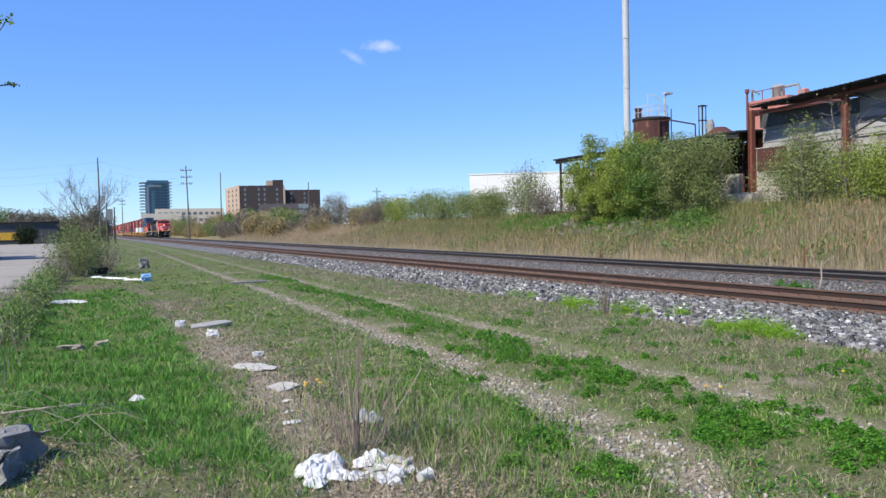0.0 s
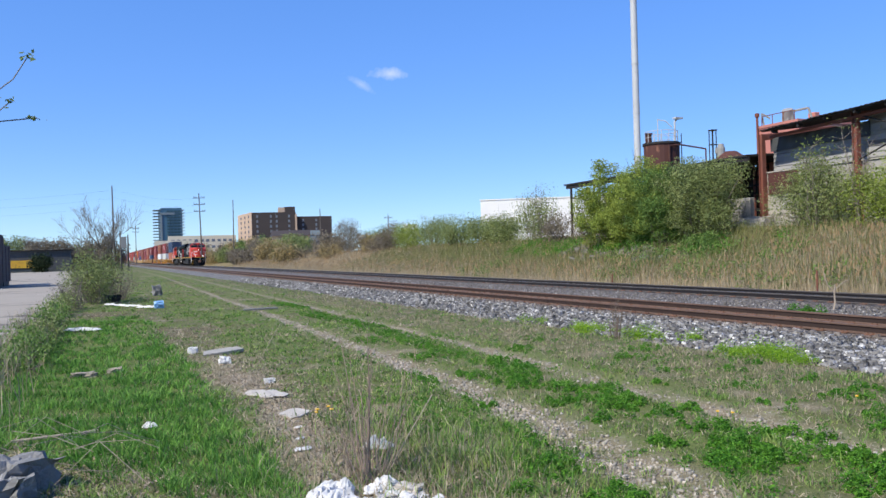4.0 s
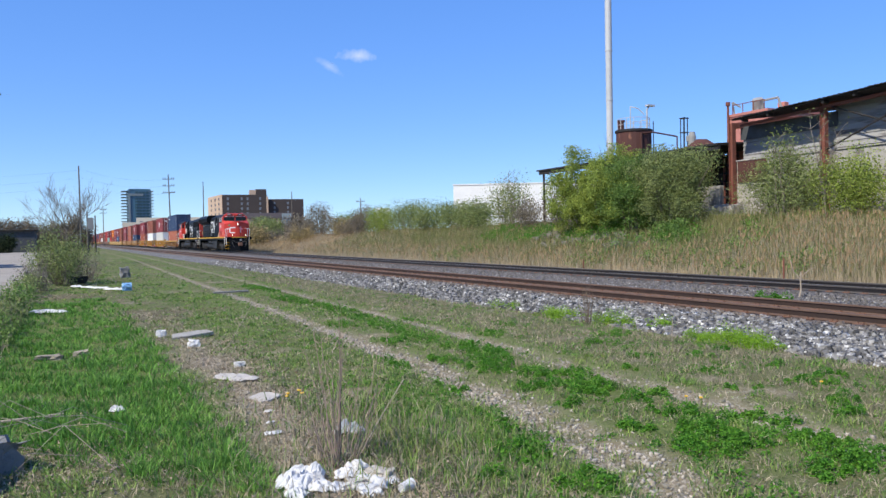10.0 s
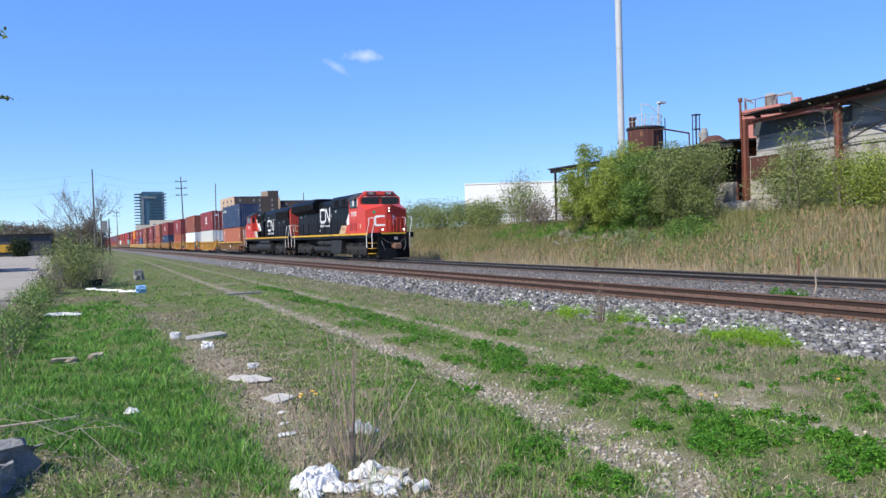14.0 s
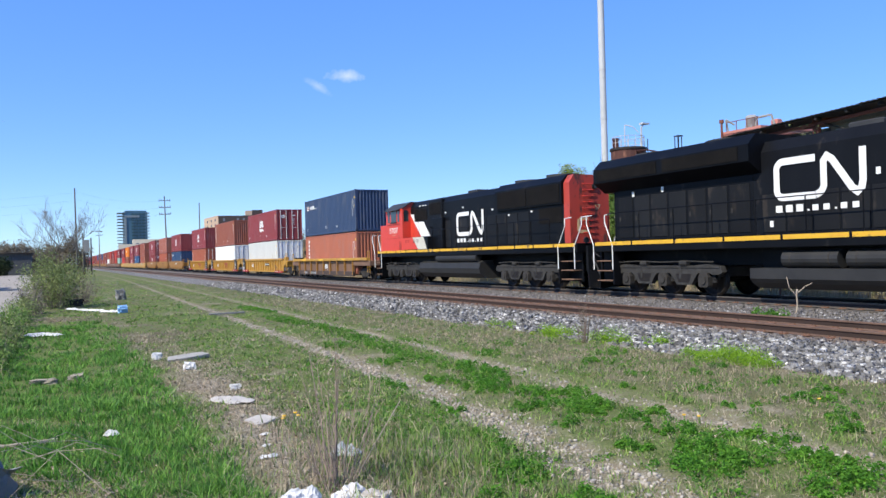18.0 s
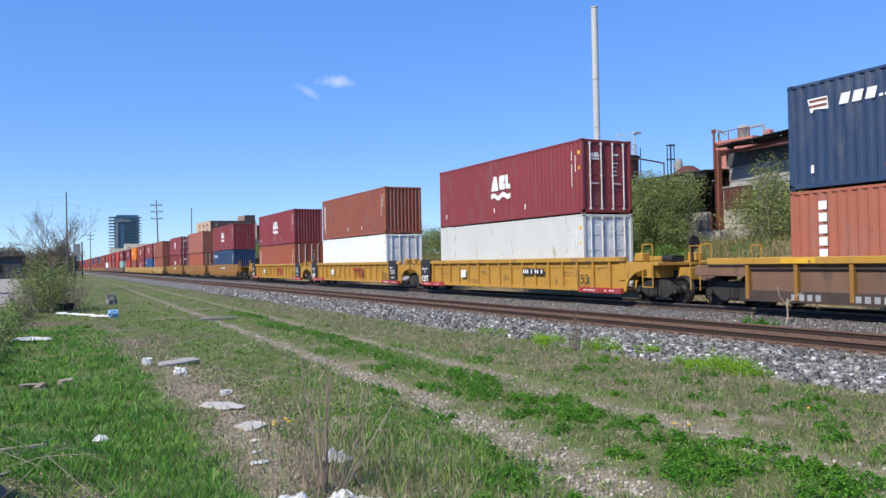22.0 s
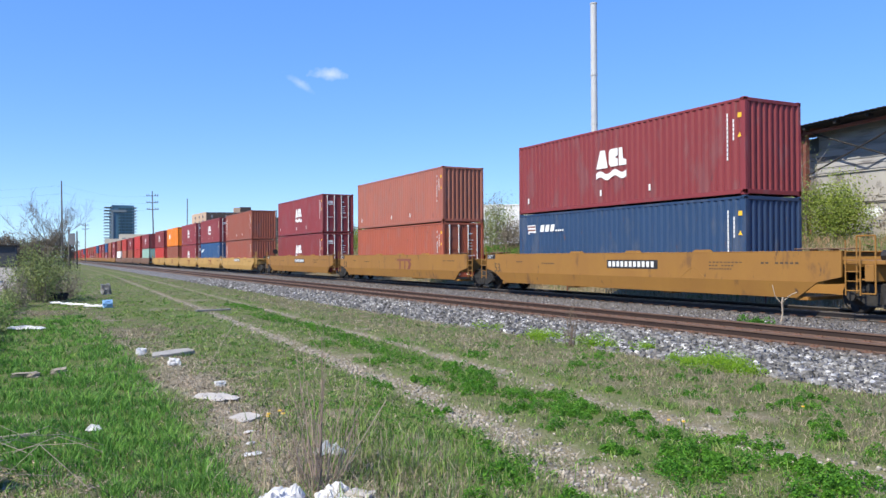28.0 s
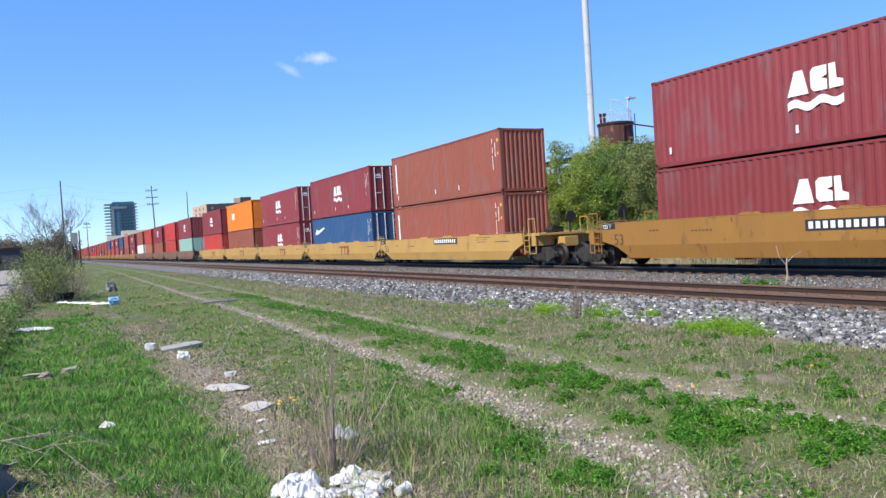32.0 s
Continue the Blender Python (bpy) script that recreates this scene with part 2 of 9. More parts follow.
def ground_z(x, y):
    """Field, a low bank beyond the railway, and a terrace on it with the works."""
    x, y = np.asarray(x, float), np.asarray(y, float)
    bank = np.interp(x, [-3000, 9.0, 10.5, 21.5, 23.0, 25.0, 28.5, 34.0, 40, 200, 3000],
                     [-0.30, -0.30, -0.40, -0.60, -0.60, -0.40, 0.55, 2.35, 2.4, 2.4, 2.4])
    fade = np.interp(y, [-100, 70, 160, 400], [1, 1, 0.75, 0.35])
    z = np.where(x > 23, -0.6 + (bank + 0.6) * fade, bank)
    near = np.clip(1 - np.hypot(x, y) / 60, 0, 1)
    z = z + (cloudy(x, y, 0.9, 3) - 0.5) * 0.07 * near * np.clip((9.3 - x) / 1.0, 0, 1)
    z = z - 0.05 * near * (np.exp(-((x - rut_a(y)) / 0.3) ** 2) + np.exp(-((x - rut_b(y)) / 0.28) ** 2))
    z = z + (cloudy(x, y, 3.0, 5) - 0.5) * 0.5 * np.clip((x - 24) / 3, 0, 1) * np.clip((60 - x) / 20, 0, 1)
    return z


def bare(x, y):
    """0 to 1: how far the ground is free of grass."""
    x, y = np.asarray(x, float), np.asarray(y, float)
    n = cloudy(x, y, 1.1, 21)
    wa = np.interp(y, [3, 8, 16, 60], [0.42, 0.32, 0.18, 0.15])
    b = np.exp(-((x - rut_a(y)) / wa) ** 2) * (0.62 + 0.75 * n)
    b = np.maximum(b, np.exp(-((x - rut_b(y)) / np.interp(y, [6, 18], [0.26, 0.16])) ** 2) * (0.4 + 0.9 * n))
    b = b * np.maximum(np.clip(0.30 + 3.0 * (cloudy(x, y, 0.34, 27) - 0.27), 0.12, 1.2), np.clip((y - 12) / 12, 0, 0.9))
    b = np.maximum(b, np.exp(-((x - litter_line(y)) / 0.38) ** 2) * np.clip((17 - y) / 5, 0, 1) * (0.6 + 0.7 * n) * np.clip(0.5 + 2.4 * (cloudy(x, y, 0.3, 29) - 0.25), 0.35, 1.1))
    b = np.maximum(b, np.clip((cloudy(x, y, 0.8, 33) - 0.66) * 5, 0, 0.7) * np.clip((x - 1.2) / 0.5, 0.25, 1))
    return np.clip(b, 0, 1)


def dry(x, y):
    """0 to 1: the share of last year's straw among the grass."""
    x, y = np.asarray(x, float), np.asarray(y, float)
    n = cloudy(x, y, 1.5, 41)
    d = 0.10 + 0.8 * np.clip((n - 0.46) * 3.2, 0, 1)
    d = np.clip(d + 1.5 * (cloudy(x, y, 0.38, 47) - 0.47), 0.02, 1) * np.where(x > 2.9, 0.6, 1.0)
    strip = np.clip((x - rut_b(y) - 0.35) / 0.5, 0, 1)
    d = np.maximum(d, strip * (0.30 + 0.45 * n))
    lush = np.clip((1.5 - x) / 0.3, 0, 1) * np.clip((y - 6.6 + 1.2 * x) / 1.4, 0, 1) * np.clip((28 - y) / 5, 0, 1)
    d = d * (1 - 0.85 * lush)
    d = np.where((x > 1.9) & (x < 3.3) & (y < 9), np.maximum(d, 0.55 * n + 0.3), d)
    d = np.where((x < 0.9) & (y < 7.6 - 1.2 * x), np.maximum(d, 0.55 * n + 0.2), d)
    return np.clip(d, 0, 1)


def ground_material():
    m = bpy.data.materials.new("field")
    m.use_nodes = True
    n, ln = m.node_tree.nodes, m.node_tree.links.new
    bsdf = n["Principled BSDF"]
    att = n.new("ShaderNodeAttribute")
    att.attribute_name = "cover"
    sep = n.new("ShaderNodeSeparateColor")
    ln(att.outputs["Color"], sep.inputs[0])
    co = n.new("ShaderNodeTexCoord")

    def tex(scale, detail=4):
        t = n.new("ShaderNodeTexNoise")
        t.inputs["Scale"].default_value, t.inputs["Detail"].default_value = scale, detail
        ln(co.outputs["Object"], t.inputs["Vector"])
        return t.outputs["Fac"]

    def mix(f, a, b):
        t = n.new("ShaderNodeMix")
        t.data_type = "RGBA"
        for s, v in ((t.inputs[0], f), (t.inputs[6], a), (t.inputs[7], b)):
            if isinstance(v, (tuple, float)):
                s.default_value = v
            else:
                ln(v, s)
        return t.outputs[2]

    def ramp(f, lo, hi):
        t = n.new("ShaderNodeMapRange")
        t.inputs["From Min"].default_value, t.inputs["From Max"].default_value = lo, hi
        ln(f, t.inputs[0])
        return t.outputs[0]

    fine, mid = tex(38.0), tex(6.0)
    green = mix(ramp(fine, 0.3, 0.7), rgb((0.070, 0.105, 0.026)), rgb((0.165, 0.190, 0.062)))
    straw = mix(ramp(fine, 0.3, 0.7), rgb((0.078, 0.066, 0.038)), rgb((0.18, 0.152, 0.092)))
    grit = n.new("ShaderNodeTexVoronoi")
    grit.inputs["Scale"].default_value = 34.0
    ln(co.outputs["Object"], grit.inputs["Vector"])
    one = n.new("ShaderNodeSeparateColor")
    ln(grit.outputs["Color"], one.inputs[0])
    soil = mix(ramp(tex(90.0), 0.35, 0.7), rgb((0.17, 0.135, 0.092)), rgb((0.34, 0.285, 0.205)))
    soil = mix(ramp(one.outputs[0], 0.6, 1.0), soil, rgb((0.43, 0.39, 0.315)))
    soil = mix(ramp(mid, 0.42, 0.72), soil, rgb((0.215, 0.170, 0.108)))
    c = mix(sep.outputs[1], green, straw)
    c = mix(sep.outputs[0], c, soil)
    c = mix(sep.outputs[2], c, mix(ramp(mid, 0.3, 0.7), rgb((0.19, 0.145, 0.08)), rgb((0.32, 0.25, 0.14))))
    ln(c, bsdf.inputs["Base Color"])
    bsdf.inputs["Roughness"].default_value = 0.95
    bsdf.inputs["Specular IOR Level"].default_value = 0.15
    bp = n.new("ShaderNodeBump")
    bp.inputs["Strength"].default_value, bp.inputs["Distance"].default_value = 0.7, 0.04
    ln(fine, bp.inputs["Height"])
    ln(bp.outputs[0], bsdf.inputs["Normal"])
    return m


def build_ground():
    xs = np.concatenate([[-3000, -900, -300, -120, -60, -30, -15, -8, -5], np.arange(-3.5, 10.0, 0.14), np.arange(10.0, 42, 0.6),
                         [43, 46, 50, 60, 80, 120, 200, 400, 900, 3000]])
    ys = np.concatenate([[-600, -200, -60, -25, -8], np.arange(-3, 2, 0.8), np.arange(2, 26, 0.16), np.arange(26, 60, 0.6),
                         np.arange(60, 160, 4), [180, 220, 300, 450, 700, 1100, 2000, 4000]])
    gx, gy = np.meshgrid(xs, ys)
    gz = ground_z(gx, gy)
    nx, ny = len(xs), len(ys)
    i = np.arange(nx * ny).reshape(ny, nx)
    quads = np.stack([i[:-1, :-1], i[:-1, 1:], i[1:, 1:], i[1:, :-1]], -1).reshape(-1, 4)
    v = np.stack([gx, gy, gz], -1).reshape(-1, 3)
    ob = stuff_mesh("ground", v, [quads], ground_material(), "rough trackside ground of grass, straw and bare soil", "ground", kind="structure")
    ob.data.polygons.foreach_set("use_smooth", [True] * len(ob.data.polygons))
    far = np.clip((np.hypot(gx, gy) - 40) / 60, 0, 1)
    b = bare(gx, gy) * (1 - 0.4 * far)
    d = dry(gx, gy)
    bank = np.clip((gx - 22) / 1.5, 0, 1)
    col = np.stack([b * (1 - bank), d, bank * (1 - 0.4 * (cloudy(gx, gy, 6, 71) > 0.55)), np.ones_like(b)], -1).reshape(-1, 4)
    att = ob.data.attributes.new("cover", "FLOAT_COLOR", "POINT")
    att.data.foreach_set("color", col.astype(np.float32).ravel())
    return ob


build_ground()

# ---- the railway ----
TRAIN_X, NEAR_X, GAUGE = 19.55, 13.56, 1.505
BED_NEAR, BED_FAR = -60.0, 1500.0
BALLAST_PROFILE = [(9.7, -0.50), (9.9, -0.40), (10.7, -0.33), (11.7, -0.215), (12.1, -0.19), (15.0, -0.19), (15.9, -0.24), (17.2, -0.25),
                   (18.1, -0.19), (21.0, -0.19), (21.5, -0.24), (22.9, -0.62), (23.0, -0.75)]


def ballast_z(x):
    return np.interp(x, [p[0] for p in BALLAST_PROFILE], [p[1] for p in BALLAST_PROFILE])


def ballast_material(name):
    """Crushed grey stone; iron dust has browned the bed of the near track."""
    m = bpy.data.materials.new(name)
    m.use_nodes = True
    n, ln = m.node_tree.nodes, m.node_tree.links.new
    bsdf = n["Principled BSDF"]
    co = n.new("ShaderNodeTexCoord")
    vo = n.new("ShaderNodeTexVoronoi")
    vo.inputs["Scale"].default_value = 16.0
    ln(co.outputs["Object"], vo.inputs["Vector"])
    hsv = n.new("ShaderNodeSeparateColor")
    ln(vo.outputs["Color"], hsv.inputs[0])
    geo = n.new("ShaderNodeNewGeometry")
    sel = n.new("ShaderNodeMix")
    sel.inputs[0].default_value = 0.5
    ln(hsv.outputs[0], sel.inputs[2])
    ln(geo.outputs["Random Per Island"], sel.inputs[3])
    cr = n.new("ShaderNodeValToRGB")
    e = cr.color_ramp.elements
    e[0].position, e[0].color = 0.1, rgb((0.055, 0.054, 0.053))
    e[1].position, e[1].color = 0.9, rgb((0.68, 0.67, 0.65))
    e2 = cr.color_ramp.elements.new(0.5)
    e2.color = rgb((0.185, 0.18, 0.175))
    e3 = cr.color_ramp.elements.new(0.78)
    e3.color = rgb((0.33, 0.322, 0.312))
    ln(sel.outputs[0], cr.inputs[0])
    xyz = n.new("ShaderNodeSeparateXYZ")
    ln(co.outputs["Object"], xyz.inputs[0])
    d = n.new("ShaderNodeMath")
    d.operation = "SUBTRACT"
    ln(xyz.outputs[0], d.inputs[0])
    d.inputs[1].default_value = NEAR_X
    ab = n.new("ShaderNodeMath")
    ab.operation = "ABSOLUTE"
    ln(d.outputs[0], ab.inputs[0])
    mr = n.new("ShaderNodeMapRange")
    mr.inputs["From Min"].default_value, mr.inputs["From Max"].default_value = 1.85, 1.25
    mr.inputs["To Max"].default_value = 0.72
    ln(ab.outputs[0], mr.inputs[0])
    mx = n.new("ShaderNodeMix")
    mx.data_type = "RGBA"
    ln(mr.outputs[0], mx.inputs[0])
    ln(cr.outputs[0], mx.inputs[6])
    mx.inputs[7].default_value = rgb((0.165, 0.122, 0.094))
    far_bed = n.new("ShaderNodeMapRange")
    far_bed.inputs["From Min"].default_value, far_bed.inputs["From Max"].default_value = 14.6, 17.6
    far_bed.inputs["To Max"].default_value = 0.6
    ln(xyz.outputs[0], far_bed.inputs[0])
    mx2 = n.new("ShaderNodeMix")
    mx2.data_type = "RGBA"
    ln(far_bed.outputs[0], mx2.inputs[0])
    ln(mx.outputs[2], mx2.inputs[6])
    mx2.inputs[7].default_value = rgb((0.135, 0.118, 0.108))
    ln(mx2.outputs[2], bsdf.inputs["Base Color"])
    bsdf.inputs["Roughness"].default_value = 0.9
    bsdf.inputs["Specular IOR Level"].default_value = 0.12
    bp = n.new("ShaderNodeBump")
    bp.inputs["Strength"].default_value, bp.inputs["Distance"].default_value = 0.9, 0.05
    ln(vo.outputs["Distance"], bp.inputs["Height"])
    ln(bp.outputs[0], bsdf.inputs["Normal"])
    return m


M_BALLAST = ballast_material("crushed stone")
xs = np.array(sorted(set([p[0] for p in BALLAST_PROFILE]) | set(np.arange(10, 23, 0.35))))
ys = np.concatenate([np.arange(BED_NEAR, 60, 1.0), np.arange(60, 300, 10), [BED_FAR]])
gx, gy = np.meshgrid(xs, ys)
gz = ballast_z(gx) + (cloudy(gx, gy, 0.8, 51) - 0.5) * 0.05
idx = np.arange(gx.size).reshape(gx.shape)
quads = np.stack([idx[:-1, :-1], idx[:-1, 1:], idx[1:, 1:], idx[1:, :-1]], -1).reshape(-1, 4)
stuff_mesh("ballast_bed", np.stack([gx, gy, gz], -1).reshape(-1, 3), [quads], M_BALLAST,
           "bed of grey crushed stone under the two tracks", "ballast", kind="structure")

# web colours: rust and oil, plus the shade under the head mixed in
M_RAIL = surface("rusty oily rail web with shade", (0.026, 0.015, 0.011), (0.050, 0.028, 0.020), 2.0, 0.75, 0.2, 0.2, 60)
M_RAIL_FAR = surface("worn oily rail web with shade", (0.013, 0.011, 0.011), (0.028, 0.022, 0.020), 2.0, 0.6, 0.3, 0.2, 60)
M_HEAD = plain("polished rail head", (0.42, 0.41, 0.40), 0.28, 1.0)
M_TIE = surface("brown sleeper", (0.120, 0.086, 0.064), (0.205, 0.150, 0.112), 2.5, 0.9, 0, 0.5, 30, stretch=(0.3, 4, 4), per_object=0.25)
M_TIE_FAR = surface("tarred sleeper", (0.085, 0.073, 0.067), (0.150, 0.128, 0.115), 2.5, 0.9, 0, 0.5, 30, stretch=(0.3, 4, 4), per_object=0.25)
M_PLATE = surface("orange rust", (0.135, 0.066, 0.040), (0.20, 0.10, 0.060), 6.0, 0.9, 0, 0.3, 50)

M_RAIL_HEAD = surface("rust-brown rail head", (0.105, 0.062, 0.043), (0.16, 0.098, 0.070), 2.0, 0.7, 0.1, 0.2, 60)
M_RAIL_HEAD_FAR = surface("grey-brown rail head", (0.085, 0.074, 0.068), (0.13, 0.112, 0.10), 2.0, 0.6, 0.2, 0.2, 60)
RAIL_FOOT = [(-0.07, -0.17), (0.07, -0.17), (0.07, -0.158), (0.012, -0.135), (-0.012, -0.135), (-0.07, -0.158)]
RAIL_WEB = [(-0.012, -0.135), (0.012, -0.135), (0.01, -0.045), (-0.01, -0.045)]
RAIL_TOP = [(-0.01, -0.045), (0.01, -0.045), (0.036, -0.035), (0.036, -0.006), (0.028, 0.0), (-0.028, 0.0), (-0.036, -0.006), (-0.036, -0.035)]


def build_track(cx, m_rail, m_tie, label, shiny):
    track = thing("railway_track", label, "railway track", "tracks", "structure", pose(cx, 0, 0))
    for side in (-1, 1):
        r = part("rail", Shape().prism([(side * GAUGE / 2 + a, z) for a, z in RAIL_WEB], BED_NEAR, BED_FAR, "y"), m_rail, track)
        m_head = M_RAIL_HEAD_FAR if shiny else M_RAIL_HEAD
        part("rail_foot", Shape().prism([(side * GAUGE / 2 + a, z) for a, z in RAIL_FOOT], BED_NEAR, BED_FAR, "y"), m_head, r, "dusty rail foot")
        part("rail_top", Shape().prism([(side * GAUGE / 2 + a, z) for a, z in RAIL_TOP], BED_NEAR, BED_FAR, "y"), m_head, r)
        if shiny:
            x = side * GAUGE / 2
            part("rail_head", Shape().box(x - 0.024, x + 0.024, BED_NEAR, BED_FAR, 0.0, 0.0025), M_HEAD, r, "polished running surface")
    tie = Shape().box(-1.3, 1.3, -0.115, 0.115, -0.34, -0.168, 0.012).mesh("sleeper")
    plates = Shape()
    rest = Shape()
    k = 0
    y = -20.0
    while y < 420:
        skew = rnd.uniform(-0.02, 0.02)
        if 2 < y < 82:
            part("sleeper", tie, m_tie, track, at=pose(rnd.uniform(-0.04, 0.04), y, rnd.uniform(-0.012, 0.004), 0, 0, rnd.uniform(-0.6, 0.6)))
        else:
            rest.box(-1.3, 1.3, y - 0.115 + skew, y + 0.115 + skew, -0.3, -0.17)
        if y < 80:
            for side in (-1, 1):
                x = side * GAUGE / 2
                plates.box(x - 0.17, x + 0.17, y - 0.09, y + 0.09, -0.17, -0.152, 0.004)
                for dx in (-0.085, 0.085):
                    for dy in (-0.05, 0.05):
                        plates.box(x + dx - 0.012, x + dx + 0.012, y + dy - 0.012, y + dy + 0.012, -0.16, -0.128)
        y += 0.52
        k += 1
    tagged(part("sleepers", rest, m_tie, track), kind="stuff")
    tagged(part("tie_plates", plates, M_PLATE, track, "rust-orange steel plates and spikes"), kind="stuff")
    return track


build_track(NEAR_X, M_RAIL, M_TIE, "rusty siding track on brown wooden sleepers", False)
build_track(TRAIN_X, M_RAIL_FAR, M_TIE_FAR, "main line track with worn rails on dark sleepers", True)


def stones(name, x, y, z, size, material, label, parent=None):
    """Loose angular stones: eight jittered corners each."""
    n = len(x)
    c = np.array([(a, b, d) for a in (-1, 1) for b in (-1, 1) for d in (-1, 1)], float)
    v = c[None] * (0.5 + 0.45 * rnd.random((n, 8, 3))) * (size[:, None, None] * 0.5) * (0.65 + 0.7 * rnd.random((n, 1, 3)))
    a = rnd.random(n) * 6.283
    b = rnd.random(n) * 1.2 - 0.6
    ca, sa, cb, sb = np.cos(a)[:, None], np.sin(a)[:, None], np.cos(b)[:, None], np.sin(b)[:, None]
    vx, vz = v[..., 0] * cb + v[..., 2] * sb, -v[..., 0] * sb + v[..., 2] * cb
    v = np.stack([vx * ca - v[..., 1] * sa + x[:, None], vx * sa + v[..., 1] * ca + y[:, None], vz + (z + size * 0.22)[:, None]], -1)
    f = np.array([(0, 1, 3, 2), (4, 6, 7, 5), (0, 4, 5, 1), (2, 3, 7, 6), (0, 2, 6, 4), (1, 5, 7, 3)])
    faces = (f[None] + (np.arange(n) * 8)[:, None, None]).reshape(-1, 4)
    return stuff_mesh(name, v.reshape(-1, 3), [faces], material, label, "stones", parent)


# loose ballast on the shoulder and between the tracks
n = 21000
y = 3.0 * np.exp(rnd.random(n) * np.log(22.0))
x = 9.75 + rnd.random(n) ** 0.85 * 2.5
keep = (x > 9.75 + 0.75 * (cloudy(x, y, 1.6, 61) - 0.25))
x, y = x[keep], y[keep]
stones("ballast_stones", x, y, ballast_z(x) - 0.005, 0.055 + 0.085 * rnd.random(len(x)) ** 1.5, M_BALLAST, "loose grey and white crushed stones on the shoulder")
n = 12000
y = 4.0 * np.exp(rnd.random(n) * np.log(16.0))
x = 14.9 + rnd.random(n) * 3.3
stones("ballast_stones", x, y, ballast_z(x) - 0.012, 0.035 + 0.05 * rnd.random(n), M_BALLAST, "loose dusty crushed stones between the tracks")


# ---- the train: positions along it are metres behind the place where y = 0 at 22 s ----
SPEED = 11.93
MOVERS = []
ROLLERS = []


def on_train(ob, s):
    MOVERS.append((ob, s))
    return ob


def train_pose(s, t):
    late = max(0.0, t - 22.0)
    return pose(TRAIN_X, s - SPEED * (t - 22.0) + 0.0062 * late * late, 0)


RUST = (0.13, 0.055, 0.03)


def paint(name, c, rough=0.55, dirt=0.10, k=0.82):
    return surface(name, c, [v * k for v in c], 0.7, rough, 0, 0.08, 25, spots=[([v * 0.72 + 0.03 for v in c], 1.4, dirt * 1.5), ([v * 0.5 + 0.02 for v in c], 3.2, dirt * 0.5), (RUST, 6.0, dirt * 0.2)],
                   stretch=(1, 1, 0.35), per_object=0.10, spec=0.35)


M_MAROON = paint("maroon container paint", (0.235, 0.040, 0.046))
M_BROWN = paint("red-brown container paint", (0.27, 0.080, 0.050))
M_ORANGE = paint("faded orange container paint", (0.33, 0.088, 0.048))
M_SALMON = paint("faded coral container paint", (0.374, 0.123, 0.072))
M_BLUE = paint("dark blue container paint", (0.028, 0.052, 0.115))
M_SEA = paint("blue container paint", (0.030, 0.090, 0.215))
M_NAVY = paint("navy container paint", (0.024, 0.055, 0.125))
M_WHITE = surface("white reefer paint", (0.80, 0.81, 0.80), (0.70, 0.72, 0.71), 0.8, 0.5, 0, 0.05, 25, spots=[((0.45, 0.43, 0.38), 3.0, 0.05)], stretch=(1, 1, 0.4))
M_REEFER = surface("off-white reefer paint", (0.60, 0.60, 0.565), (0.52, 0.52, 0.49), 0.8, 0.5, 0, 0.05, 25, spots=[((0.40, 0.36, 0.29), 2.2, 0.07), ((0.22, 0.13, 0.08), 5.0, 0.02)], stretch=(1, 1, 0.4))
M_HAPAG = paint("bright orange container paint", (0.72, 0.20, 0.015))
M_RED = paint("red container paint", (0.45, 0.045, 0.035))
M_TEAL = paint("pale green container paint", (0.30, 0.47, 0.40))
M_GREYBOX = paint("grey container paint", (0.33, 0.34, 0.35))
M_DUSTY = paint("dusty faded red container paint", (0.33, 0.115, 0.078))
M_STEEL = surface("galvanised rod", (0.74, 0.73, 0.71), (0.58, 0.56, 0.53), 4, 0.5, 0.1, 0.1, 50)
M_DARK = surface("grimy black steel", (0.010, 0.0095, 0.0095), (0.03, 0.026, 0.024), 3, 0.65, 0.1, 0.2, 40)
M_LOGO = surface("white lettering paint", (0.80, 0.80, 0.78), (0.68, 0.68, 0.66), 5, 0.5, 0, 0.05, 30)
M_OLDRED = surface("faded maroon stencil", (0.17, 0.045, 0.035), (0.20, 0.075, 0.04), 3, 0.7, 0, 0.1, 30)
M_YMARK = plain("yellow mark", (0.75, 0.45, 0.03), 0.5)
M_REEFER_END = surface("weathered grey-white door", (0.72, 0.74, 0.75), (0.60, 0.62, 0.63), 2, 0.6, 0, 0.1, 30, spots=[((0.20, 0.15, 0.12), 5, 0.06)])
CL, CW, CH = 12.192, 2.438, 2.896


